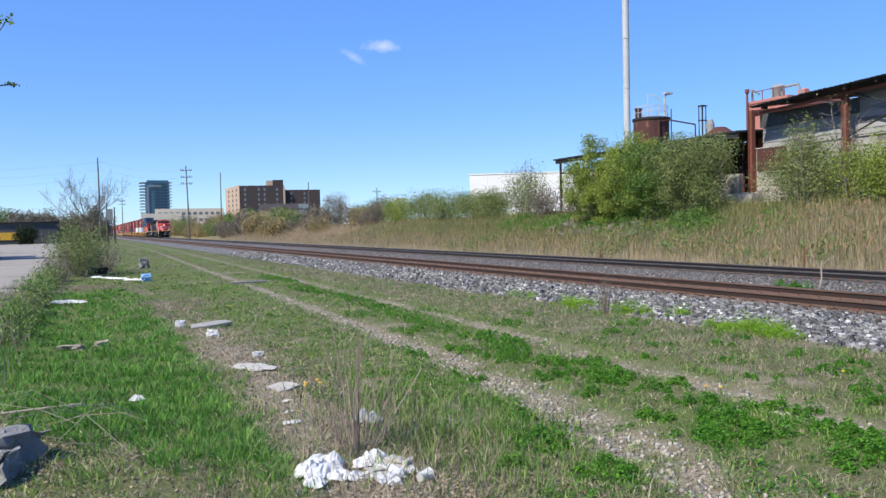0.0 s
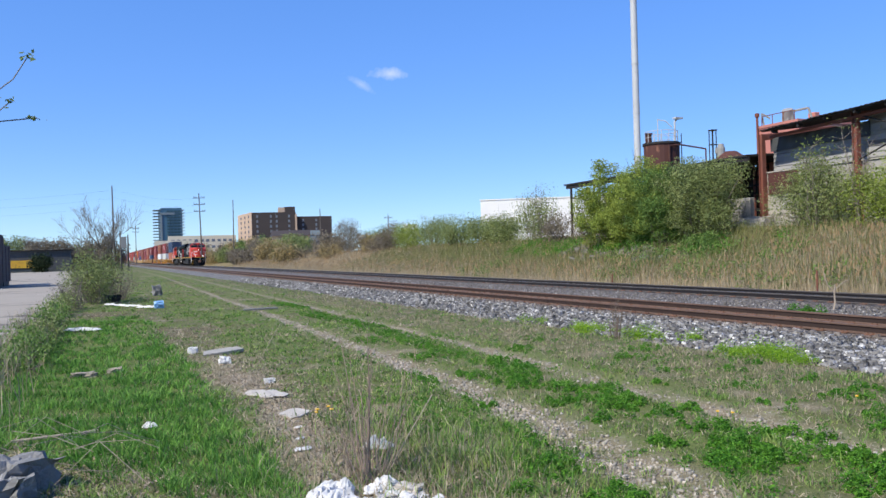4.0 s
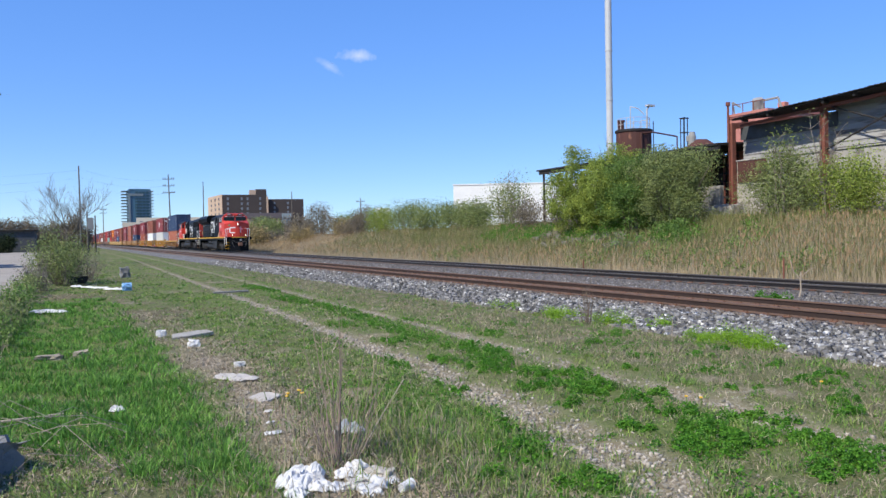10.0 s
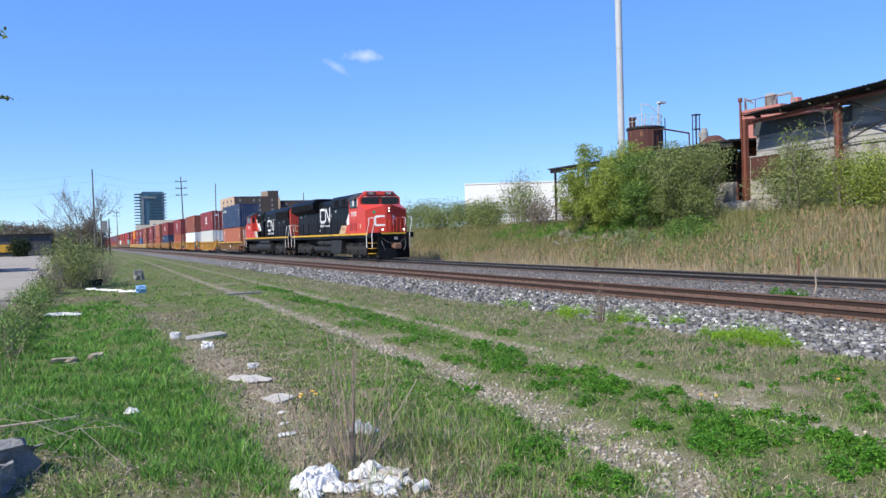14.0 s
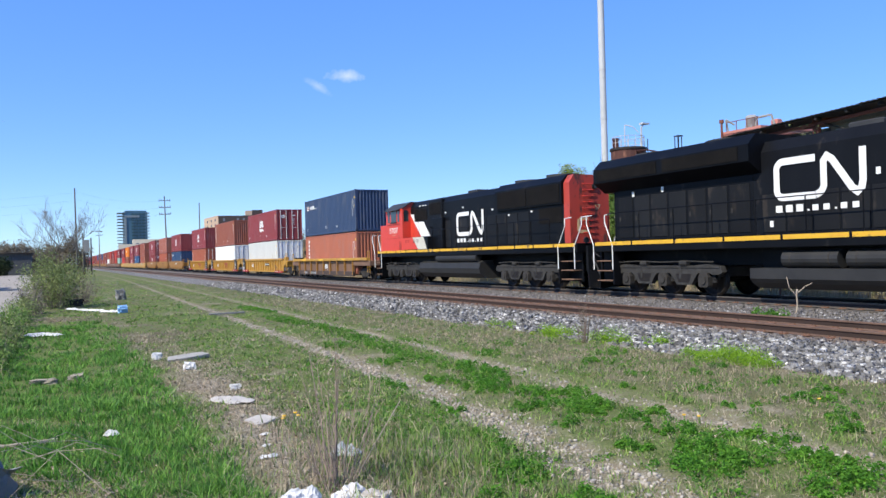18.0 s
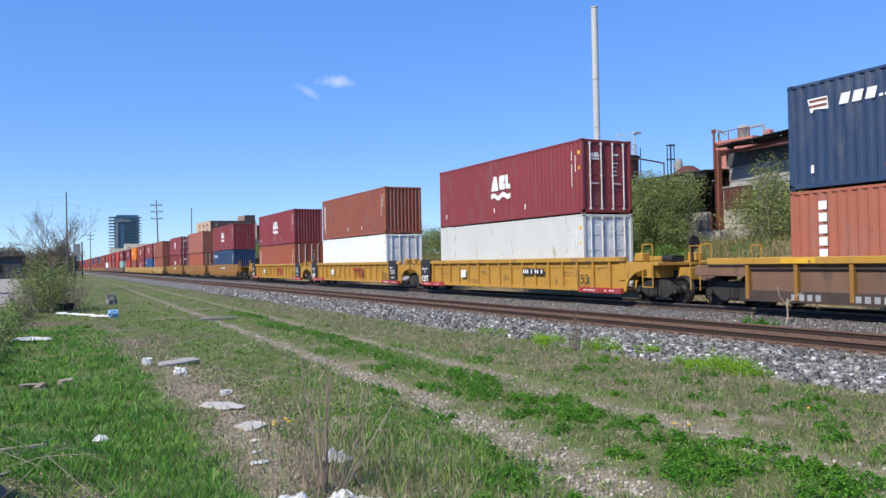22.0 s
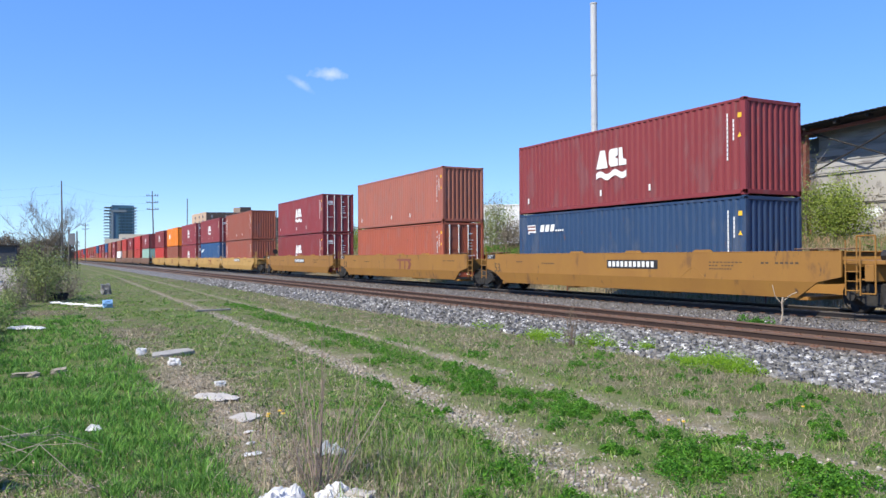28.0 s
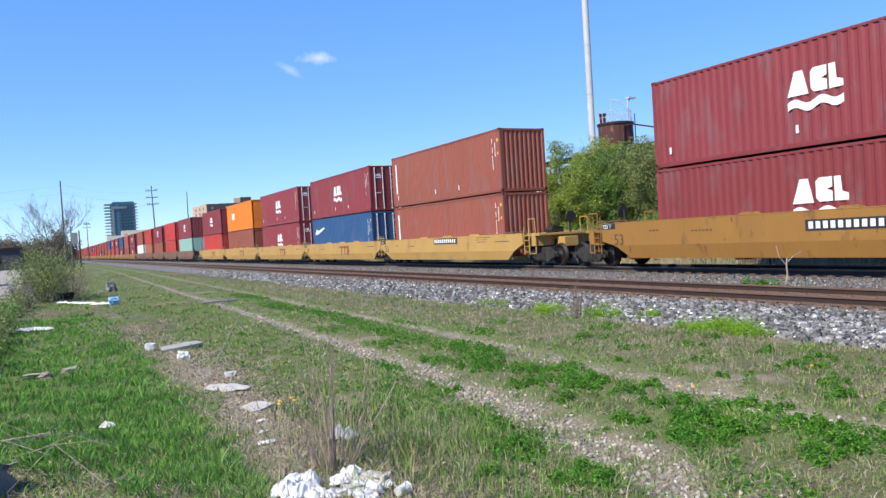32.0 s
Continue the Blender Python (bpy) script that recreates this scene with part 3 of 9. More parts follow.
def container_meshes():
    """The pieces of a forty-foot high-cube box; its front end is at y = 0, its base at z = 0, its middle at x = 0."""
    g = {}
    hw = CW / 2
    g["side"] = Shape().wave(CL - 0.24, 0.16, CH - 0.09, 0.285, 0.036, "y", -hw + 0.004, 0.12).mesh("side_panel")
    g["side_r"] = Shape().wave(CL - 0.24, 0.16, CH - 0.09, 0.285, -0.036, "y", hw - 0.004, 0.12).mesh("side_panel")
    g["smooth"] = Shape().box(-hw + 0.006, -hw + 0.05, 0.12, CL - 0.12, 0.16, CH - 0.09).mesh("side_panel")
    g["smooth_r"] = Shape().box(hw - 0.05, hw - 0.006, 0.12, CL - 0.12, 0.16, CH - 0.09).mesh("side_panel")
    g["end"] = Shape().wave(CW - 0.26, 0.16, CH - 0.1, 0.25, 0.045, "x", 0.012, -hw + 0.13).mesh("end_panel")
    g["end_b"] = Shape().wave(CW - 0.26, 0.16, CH - 0.1, 0.25, -0.045, "x", CL - 0.012, -hw + 0.13).mesh("end_panel")
    roof = Shape().box(-hw + 0.06, hw - 0.06, 0.1, CL - 0.1, CH - 0.06, CH - 0.03)
    for i in range(36):
        y = 0.35 + i * 0.328
        roof.box(-hw + 0.12, hw - 0.12, y, y + 0.16, CH - 0.031, CH - 0.012)
    g["roof"] = roof.mesh("roof")
    fr = Shape()
    for x0, x1 in ((-hw, -hw + 0.11), (hw - 0.11, hw)):
        fr.box(x0, x1, 0.0, CL, 0.03, 0.165, 0.008)
        fr.box(x0, x1, 0.0, CL, CH - 0.1, CH - 0.02, 0.008)
    for y0, y1 in ((0.0, 0.1), (CL - 0.1, CL)):
        fr.box(-hw, hw, y0, y1, 0.03, 0.165, 0.008)
        fr.box(-hw, hw, y0, y1, CH - 0.13, CH - 0.02, 0.008)
    fr.box(-hw + 0.1, hw - 0.1, 0.1, CL - 0.1, 0.12, 0.16)
    g["frame"] = fr.mesh("frame")
    g["post"] = Shape().box(-0.065, 0.065, -0.075, 0.075, 0.1, CH - 0.1, 0.012).mesh("corner_post")
    g["casting"] = Shape().box(-0.081, 0.081, -0.089, 0.089, 0, 0.118, 0.012).box(-0.085, -0.08, -0.04, 0.04, 0.035, 0.08).mesh("corner_casting")
    door = Shape().box(-0.535, 0.535, 0.012, 0.05, 0.0, CH - 0.28)
    for z in (0.12, 0.72, 1.32, 1.92):
        door.box(-0.47, 0.47, 0.0, 0.02, z, z + 0.42, 0.015)
    g["door"] = door.mesh("door")
    g["rod"] = Shape().tube((0, -0.03, -0.02), (0, -0.03, CH - 0.26), 0.026, 6).box(-0.05, 0.05, -0.05, 0.02, 0.0, 0.07).box(-0.05, 0.05, -0.05, 0.02, CH - 0.36, CH - 0.29).box(-0.045, 0.045, -0.045, 0.02, 1.3, 1.36).mesh("lock_rod")
    g["handle"] = Shape().box(-0.02, 0.36, -0.05, -0.03, 0, 0.035).mesh("handle")
    return g


BOX = container_meshes()


def strokes(lines, width, depth=0.006):
    """Flat bands along open lines of (y, z), standing on the near side (facing -x), with mitred joints."""
    sh = Shape()
    for pts in lines:
        p = [Vector((a, b)) for a, b in pts]
        left, right = [], []
        for i, q in enumerate(p):
            d0 = (q - p[i - 1]).normalized() if i else (p[1] - q).normalized()
            d1 = (p[i + 1] - q).normalized() if i < len(p) - 1 else d0
            t = (d0 + d1).normalized()
            nrm = Vector((-t.y, t.x))
            k = width / 2 / max(0.45, nrm.dot(Vector((-d0.y, d0.x))))
            left.append(q + nrm * k)
            right.append(q - nrm * k)
        for i in range(len(p) - 1):
            quad = [left[i], left[i + 1], right[i + 1], right[i]]
            sh.prism([(v.x, v.y) for v in quad], -depth, 0.0, "x")
    return sh


def wave_logo():
    """A white mark of three blocks over a waving band."""
    sh = Shape()
    # seen from the near side, what is to the right lies at smaller y
    for outline in ([(1.0, 0.0), (0.34, 0.0), (0.50, 0.66), (0.76, 0.66)],
                    [(0.27, 0.12), (0.17, 0.02), (-0.22, 0.02), (-0.22, 0.28), (-0.06, 0.34), (-0.22, 0.40), (-0.22, 0.66), (0.17, 0.66), (0.27, 0.56)],
                    [(-0.28, 0.02), (-0.68, 0.02), (-0.68, 0.20), (-0.50, 0.26), (-0.47, 0.66), (-0.28, 0.66)]):
        sh.prism(outline, -0.006, 0, "x")
    top = [(1.0 - 1.68 * i / 24, -0.16 + 0.07 * math.sin(i / 24 * 12.57)) for i in range(25)]
    sh.prism(top + [(a, b - 0.22) for a, b in reversed(top)], -0.006, 0, "x")
    return sh.mesh("painted_mark")


MARK = wave_logo()
HW = CW / 2


GLYPH = Shape().box(-0.006, 0, 0, 0.05, 0, 0.105).mesh("letter_bar")
TAB = Shape().box(-0.006, 0, 0, 0.09, 0, 0.22).mesh("white_tab")
END_MARK = Shape().prism([(0.0, 0.0), (0.0, 0.05), (0.40, 0.05), (0.40, 0.0)], -0.008, 0, "y").mesh("letter_bar")
PLATES = (Shape().prism([(0.27, 1.72), (0.12, 1.72), (0.195, 1.86)], -0.006, 0, "x").mesh("warning_plate"), Shape().box(-0.006, 0, 0.12, 0.26, 2.30, 2.44).mesh("warning_plate"))


def side_marks(c, kind):
    """Columns of unreadable lettering on a container's near side, near its front end."""
    r = random.Random(kind)
    for i in range(11):
        if r.random() < 0.85:
            part("letter_bar", GLYPH, M_LOGO, c, at=pose(-HW - 0.001, 0.63, CH - 0.53 - i * 0.13))
    for i in range(5):
        part("letter_bar", GLYPH, M_LOGO, c, at=pose(-HW - 0.001, 0.40, CH - 0.73 - i * 0.13))


def end_marks(c, kind):
    """Lines of small unreadable lettering on the right-hand door."""
    r = random.Random(kind + 50)
    for i, z in enumerate((2.28, 1.96, 1.80, 1.64, 1.48)):
        part("letter_bar", END_MARK, M_LOGO, c, at=pose(0.32, 0.026, z) @ Matrix.Diagonal((r.uniform(0.35, 0.7), 1, 1.3 if i == 0 else 0.8, 1)))


FLAG = Shape().prism([(11.55, 2.42), (10.95, 2.42), (10.92, 2.08), (11.36, 2.12), (11.40, 2.04), (11.46, 2.04)], -0.006, 0, "x").mesh("painted_mark")
FLAG_BAND = Shape().box(-0.009, -0.006, 10.96, 11.50, 0, 0.07).mesh("flag_band")
SWOOSH = Shape()
for i in range(3):
    # slanted heavy blocks
    y = 10.62 - i * 0.36
    SWOOSH.prism([(y, 2.12), (y - 0.26, 2.12), (y - 0.34, 2.40), (y - 0.08, 2.40)], -0.006, 0, "x")
for i in range(4):
    SWOOSH.box(-0.006, 0, 9.42 - i * 0.15, 9.52 - i * 0.15, 2.12, 2.19)
SWOOSH = SWOOSH.mesh("painted_mark")
VERTICAL = Shape()
for i in range(6):
    VERTICAL.box(-0.006, 0, 11.05, 11.30, 2.35 - i * 0.32, 2.58 - i * 0.32)
VERTICAL = VERTICAL.mesh("painted_mark")
LONGBAR = Shape().box(-0.006, 0, 11.5, 11.66, 0.75, 2.45).mesh("painted_mark")
WAVES = Shape().prism([(11.6, 1.75), (11.2, 2.15), (10.9, 2.0), (9.4, 2.25), (9.4, 2.12), (11.0, 1.75)], -0.006, 0, "x").mesh("painted_mark")
PORT = Shape().box(-0.006, 0, 8.2, 9.5, 1.25, 1.9).mesh("painted_mark")


def container(s, z, material, label, smooth=False, door=False, mark=None, near=True, end_material=None):
    """One container on the train, with its front end at s."""
    c = on_train(thing("container", label, "container", "shipping containers", at=train_pose(s, 0) @ pose(0, 0, z)), s)
    c["rest"] = z
    part("side_panel", BOX["smooth" if smooth else "side"], material, c)
    part("side_panel", BOX["smooth_r" if smooth else "side_r"], material, c)
    part("roof", BOX["roof"], material, c)
    part("frame", BOX["frame"], material, c)
    part("end_panel", BOX["end_b"], material, c)
    em = end_material or material
    if z > 2:
        for x, y in ((-HW + 0.08, 0.09), (HW - 0.08, 0.09), (-HW + 0.08, CL - 0.09), (HW - 0.08, CL - 0.09)):
            part("twist_lock", TWIST_LOCK, M_DARK, c, at=pose(x, y, 0))
    if near:
        for x in (-1, 1):
            for y in (0.076, CL - 0.076):
                part("corner_post", BOX["post"], material, c, at=pose(x * (HW - 0.066), y, 0))
                for zz in (0.0, CH - 0.118):
                    part("corner_casting", BOX["casting"], material, c, at=pose(x * (HW - 0.081), y + (0.014 if y < 1 else -0.014), zz))
    if door:
        for x in (-0.55, 0.55):
            d = part("door", BOX["door"], em, c, at=pose(x, 0.03, 0.15))
            if near:
                for rx in (-0.28, 0.26):
                    part("lock_rod", BOX["rod"], M_STEEL, d, "bright locking bar", at=pose(rx, 0, 0))
                part("handle", BOX["handle"], M_STEEL, d, at=pose(-0.25, 0, 1.0))
        if near:
            end_marks(c, int(abs(s)))
            if mark is MARK:
                part("painted_mark", MARK, M_LOGO, c, "small white emblem on the door", at=pose(-0.55, 0.024, 2.2) @ pose(0, 0, 0, 0, 0, 90) @ Matrix.Diagonal((1, 0.26, 0.26, 1)))
    else:
        part("end_panel", BOX["end"], em, c)
    if mark:
        part("painted_mark", mark, M_LOGO, c, "white painted emblem", at=pose(-HW - 0.001, 5.9 if mark is MARK else 0, 1.42 if mark is MARK else 0))
        if mark is SWOOSH:
            flag = part("painted_mark", FLAG, M_LOGO, c, "white flag emblem", at=pose(-HW - 0.001, 0, 0))
            for q in (2.17, 2.31):
                part("flag_band", FLAG_BAND, M_OLDRED, flag, "red band", at=pose(0, 0, q))
    if near:
        side_marks(c, int(abs(s)))
        for plate in PLATES:
            part("warning_plate", plate, M_YMARK, c, at=pose(-HW - 0.001, 0, 0))
        if not smooth:
            for y in (4.0, 6.6, 11.4):
                part("white_tab", TAB, M_LOGO, c, at=pose(-HW - 0.001, y, 0.42))
    return c


# ---- wheels and bogies ----
M_WHEEL = surface("dirty wheel steel", (0.014, 0.012, 0.011), (0.034, 0.027, 0.023), 5, 0.6, 0.5, 0.1, 40)
M_TRUCK = surface("dusty grey bogie casting", (0.014, 0.0125, 0.0115), (0.046, 0.041, 0.036), 4, 0.8, 0.1, 0.3, 40)
M_TRUCK_LOCO = surface("dusty locomotive bogie", (0.014, 0.0135, 0.013), (0.048, 0.045, 0.042), 3, 0.8, 0.1, 0.3, 40)


def wheelset_mesh(r):
    sh = Shape()
    for sx in (-1, 1):
        prev = None
        ring = []
        for x, rr in ((0.66, r + 0.025), (0.69, r + 0.025), (0.70, r), (0.80, r - 0.008), (0.80, r - 0.06), (0.765, r - 0.075), (0.75, 0.16), (0.83, 0.14), (0.83, 0.0)):
            ring.append([(sx * x, rr * math.cos(6.28319 * i / 20), rr * math.sin(6.28319 * i / 20)) for i in range(20)])
        k = len(sh.v)
        for q in ring:
            sh.v += q
        for a in range(len(ring) - 1):
            for i in range(20):
                j = (i + 1) % 20
                sh.f.append((k + a * 20 + i, k + a * 20 + j, k + a * 20 + 20 + j, k + a * 20 + 20 + i))
        for i in range(4):
            a = i * 1.5708 + 0.4
            sh.tube((sx * 0.74, 0.3 * math.cos(a), 0.3 * math.sin(a)), (sx * 0.772, 0.3 * math.cos(a), 0.3 * math.sin(a)), 0.045, 6)
    sh.tube((-0.75, 0, 0), (0.75, 0, 0), 0.085, 8)
    return sh.mesh("wheelset", True)


WHEELS = {0.53: wheelset_mesh(0.53), 0.46: wheelset_mesh(0.46)}


def car_truck_side():
    sh = Shape()
    for sx in (-1, 1):
        x0, x1 = sorted((sx * 0.90, sx * 1.04))
        sh.prism([(-1.05, 0.40), (-0.75, 0.40), (-0.45, 0.20), (0.45, 0.20), (0.75, 0.40), (1.05, 0.40), (1.05, 0.56), (0.80, 0.60), (0.45, 0.78), (-0.45, 0.78), (-0.80, 0.60), (-1.05, 0.56)], x0, x1)
        for k in (-0.12, 0.0, 0.12):
            sh.tube((sx * 1.05, k * 1.3, 0.28), (sx * 1.05, k * 1.3, 0.56), 0.06, 8)
        for y in (-0.89, 0.89):
            sh.tube((sx * 0.98, y, 0.46), (sx * 1.12, y, 0.46), 0.12, 10)
    sh.box(-1.0, 1.0, -0.2, 0.2, 0.55, 0.80, 0.02)
    return sh.mesh("sideframe")


CAR_TRUCK = car_truck_side()


def car_truck(car, y):
    t = part("bogie", CAR_TRUCK, M_TRUCK, car, "dusty two-axle freight bogie", at=pose(0, y, 0))
    for a in (-0.89, 0.89):
        w = part("wheelset", WHEELS[0.46], M_WHEEL, t, at=pose(0, a, 0.46))
        if MOVERS[-1][1] < 170:
            ROLLERS.append((w, a, 0.46))


# ---- well cars ----
M_YELLOW = surface("faded yellow car paint", (0.45, 0.25, 0.042), (0.38, 0.20, 0.036), 0.8, 0.6, 0, 0.1, 25,
                   spots=[((0.26, 0.15, 0.05), 1.8, 0.10), ((0.10, 0.055, 0.03), 4.5, 0.05)], stretch=(1, 1, 0.4), spec=0.35)
M_TAN = surface("sun-bleached tan-yellow car paint", (0.30, 0.150, 0.032), (0.25, 0.120, 0.03), 0.8, 0.6, 0, 0.1, 25,
                spots=[((0.17, 0.085, 0.03), 1.5, 0.08), ((0.10, 0.055, 0.03), 4.5, 0.04)], stretch=(1, 1, 0.4), spec=0.35)
M_PALE = surface("pale yellow car paint", (0.46, 0.285, 0.09), (0.40, 0.235, 0.066), 0.8, 0.6, 0, 0.1, 25,
                 spots=[((0.30, 0.19, 0.08), 1.6, 0.10)], stretch=(1, 1, 0.4), spec=0.35)
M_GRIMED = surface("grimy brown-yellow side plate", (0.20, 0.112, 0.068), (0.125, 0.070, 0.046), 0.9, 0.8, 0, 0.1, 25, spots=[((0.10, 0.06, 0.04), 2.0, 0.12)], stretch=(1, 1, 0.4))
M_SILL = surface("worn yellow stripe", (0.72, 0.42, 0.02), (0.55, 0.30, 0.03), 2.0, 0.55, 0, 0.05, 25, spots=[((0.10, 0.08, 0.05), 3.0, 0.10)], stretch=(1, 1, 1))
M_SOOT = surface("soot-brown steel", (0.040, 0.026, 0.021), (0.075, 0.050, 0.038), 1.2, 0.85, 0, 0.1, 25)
M_REDBLOCK = paint("red jacking pad paint", (0.36, 0.035, 0.03))
M_DARKSTEN = surface("worn dark stencil", (0.05, 0.035, 0.025), (0.09, 0.06, 0.035), 4, 0.8, 0, 0.1, 30)
M_PLACARD = plain("black stencil panel", (0.02, 0.02, 0.022), 0.6)


@functools.lru_cache(maxsize=None)
def text_mesh(body, size, heavy=0.0):
    cu = bpy.data.curves.new("lettering", "FONT")
    cu.body, cu.size, cu.extrude, cu.offset = body, size, 0.003, heavy
    ob = new("lettering", cu)
    me = bpy.data.meshes.new_from_object(ob.evaluated_get(bpy.context.evaluated_depsgraph_get()))
    bpy.data.objects.remove(ob)
    bpy.data.curves.remove(cu)
    return me


FACE_NEAR = pose(0, 0, 0, 90, 0, -90)  # text that reads from the near side


def row_of_bars(owner, width, height, n, seed, material, at):
    """A row of unreadable characters as separate bars, written towards -y."""
    r = random.Random(seed)
    step = width / n
    bar = Shape().box(-0.004, 0, -step * 0.62, 0, 0, height).mesh("letter_bar")
    for i in range(n):
        if r.random() < 0.9:
            part("letter_bar", bar, material, owner, at=at @ pose(0, -i * step, 0))


def end_platform(car, y, material, outward):
    """A walkway, hand brake and grab irons on a car's end."""
    sh = Shape().box(-1.35, 1.35, min(y, y + outward * 1.5), max(y, y + outward * 1.5), 1.28, 1.38, 0.01)
    sh.box(-1.4, 1.4, y + outward * 1.1 - 0.12, y + outward * 1.1 + 0.12, 0.85, 1.28, 0.02)
    sh.box(-0.35, 0.35, min(y, y + outward * 1.9), max(y, y + outward * 1.9), 0.78, 1.2, 0.02)
    part("platform", sh, material, car, "end platform and centre sill")
    for x in (-1.36, 1.36):
        rails = Shape()
        for dy in (0.75, 1.25):
            rails.path([(x, y + outward * dy, 0.55), (x, y + outward * dy, 2.0)], 0.022)
        rails.path([(x, y + outward * 0.75, 2.0), (x, y + outward * 1.25, 2.0)], 0.022)
        for z in (0.55, 0.9):
            rails.path([(x, y + outward * 0.75, z), (x, y + outward * 1.25, z)], 0.02)
        part("grab_iron", rails, material, car)
    br = Shape().tube((0.4, y + outward * 1.3, 1.38), (0.4, y + outward * 1.3, 2.1), 0.05, 8).tube((0.4, y + outward * 1.36, 2.05), (0.4, y + outward * 1.42, 2.05), 0.24, 12)
    br.tube((-0.5, y + outward * 0.9, 1.5), (-0.5, y + outward * 1.4, 1.5), 0.14, 8)
    br.box(-0.2, 0.2, y + outward * 0.7, y + outward * 1.1, 1.38, 1.62, 0.02)
    part("hand_brake", br, M_DARK, car, "black hand brake wheel and air valve")


FLOOR_BEAM = Shape().box(-1.3, 1.3, 0, 0.4, 0.30, 0.402, 0.01).mesh("floor_beam")
BULKHEAD = Shape().box(-1.4, 1.4, 0, 0.3, 0.75, 1.40, 0.02).mesh("bulkhead")
DRAWBAR = Shape().box(-0.4, 0.4, 0, 1.6, 0.75, 1.1, 0.03).mesh("drawbar")
TWIST_LOCK = Shape().box(-0.06, 0.06, -0.05, 0.05, -0.03, 0.005).mesh("twist_lock")


def well_car(s0, s1, material, style, truck_front, truck_back, label, end_front=False, end_back=False, length_mark=False, stencil=False):
    """A well car from s0 to s1 (ends of its well), with bogies at the given places along the train."""
    L = s1 - s0
    car = on_train(thing("well_car", label, "rail car", "well cars", at=train_pose(s0, 0)), s0)
    hw = 1.46
    for sx in (-1, 1):
        xo, xi = sx * hw, sx * 1.27
        a, b = sorted((xo, xi))
        sh = Shape()
        if style == "ribbed":
            side = part("side_sheet", Shape().box(*sorted((sx * 1.30, sx * 1.34)), 0.3, L - 0.3, 0.36, 1.43), material, car)
            part("top_chord", Shape().box(a, b, -0.4, L + 0.4, 1.42, 1.60, 0.02), material, side)
            part("bottom_chord", Shape().box(*sorted((sx * 1.28, sx * 1.42)), 0.3, L - 0.3, 0.33, 0.45, 0.01), material, side)
            part("stiffener", Shape().box(*sorted((sx * 1.34, sx * 1.37)), 0.3, L - 0.3, 1.22, 1.30), material, side)
            for e, u in ((0.0, -1), (L, 1)):
                arch = [(0.28, 0.36), (0.28, 1.42), (-1.55, 1.42), (-1.55, 1.16), (-1.2, 1.12), (-0.8, 1.0), (-0.5, 0.78), (-0.35, 0.36)]
                part("end_skirt", Shape().prism([(e - u * y, z) for y, z in arch], *sorted((sx * 1.30, sx * 1.36))), material, side, "arched skirt over the bogie")
                part("bracket", Shape().box(*sorted((sx * 1.05, sx * 1.40)), *sorted((e + u * 0.9, e + u * 1.3)), 1.42, 1.72, 0.03), material, side)
                if u < 0 and end_front:
                    continue
                post = part("end_post", Shape().prism([(e - u * 0.05, 1.66), (e - u * 1.22, 1.66), (e - u * 1.05, 0.34), (e - u * 0.1, 0.34)], *sorted((sx * 1.36, sx * 1.475))), M_PLACARD, side, "black end post with white stencils")
                if sx < 0 and u > 0:
                    part("lettering", text_mesh("125T", 0.40, 0.014), M_LOGO, post, at=pose(-1.478, L - 0.12, 0.52) @ FACE_NEAR)
                    row_of_bars(post, 0.7, 0.08, 3, 41, M_LOGO, pose(-1.476, L - 0.25, 1.14))
                    part("badge", Shape().tube((-1.482, L - 0.55, 1.02), (-1.474, L - 0.55, 1.02), 0.09, 12), M_GREYBOX, post, "round grey badge")
                elif sx < 0:
                    for q, (w, zz) in enumerate(((0.5, 1.2), (0.66, 1.02), (0.6, 0.88), (0.55, 0.62))):
                        row_of_bars(post, w, 0.07, 5, 42 + q, M_LOGO, pose(-1.476, 0.98 - 0.05 * q, zz))
            if sx < 0:
                mark = Shape().box(-0.006, 0, -0.95, 0.95, 0.46, 0.58).box(-0.006, 0, 0.48, 0.62, 0.0, 0.46).box(-0.006, 0, -0.17, -0.03, 0.0, 0.46)
                for q in (-0.45, -0.62):
                    mark.prism([(q, 0.0), (q - 0.14, 0.0), (q - 0.36, 0.29), (q - 0.14, 0.46), (q, 0.46), (q - 0.2, 0.29)], -0.006, 0, "x")
                if not end_front:
                    part("painted_mark", mark, M_REDBLOCK, car, "worn red painted emblem", at=pose(-1.45, L * 0.52 - 2.1, 0.62))
            k = 17
            for i in range(k):
                y = 0.45 + (L - 0.9) * i / (k - 1)
                part("rib", Shape().prism([(sx * 1.34, 0.36), (sx * 1.42, 0.40), (sx * 1.44, 1.42), (sx * 1.34, 1.42)], y - 0.05, y + 0.05, "y"), material, side)
        else:
            top = 1.60 if style == "tan" else 1.40
            low = 0.36 if style == "tan" else 0.28
            knee = low + (top - low) * 0.36
            # a smooth side that folds inwards at the knee, with raked lower ends
            sh.prism([(-0.9, 0.96), (-0.9, top), (L + 0.9, top), (L + 0.9, 0.96), (L + 0.2, knee), (-0.2, knee)], *sorted((sx * 1.40, sx * 1.46)))
            sh.box(a, b, -0.9, L + 0.9, top, top + 0.03, 0.008)
            side = part("side_sill", sh, material, car)
            low_sheet = [(sx * 1.46, -0.2, knee), (sx * 1.46, L + 0.2, knee), (sx * 1.37, L - 0.5, low), (sx * 1.37, 0.5, low),
                         (sx * 1.40, -0.2, knee), (sx * 1.40, L + 0.2, knee), (sx * 1.31, L - 0.5, low), (sx * 1.31, 0.5, low)]
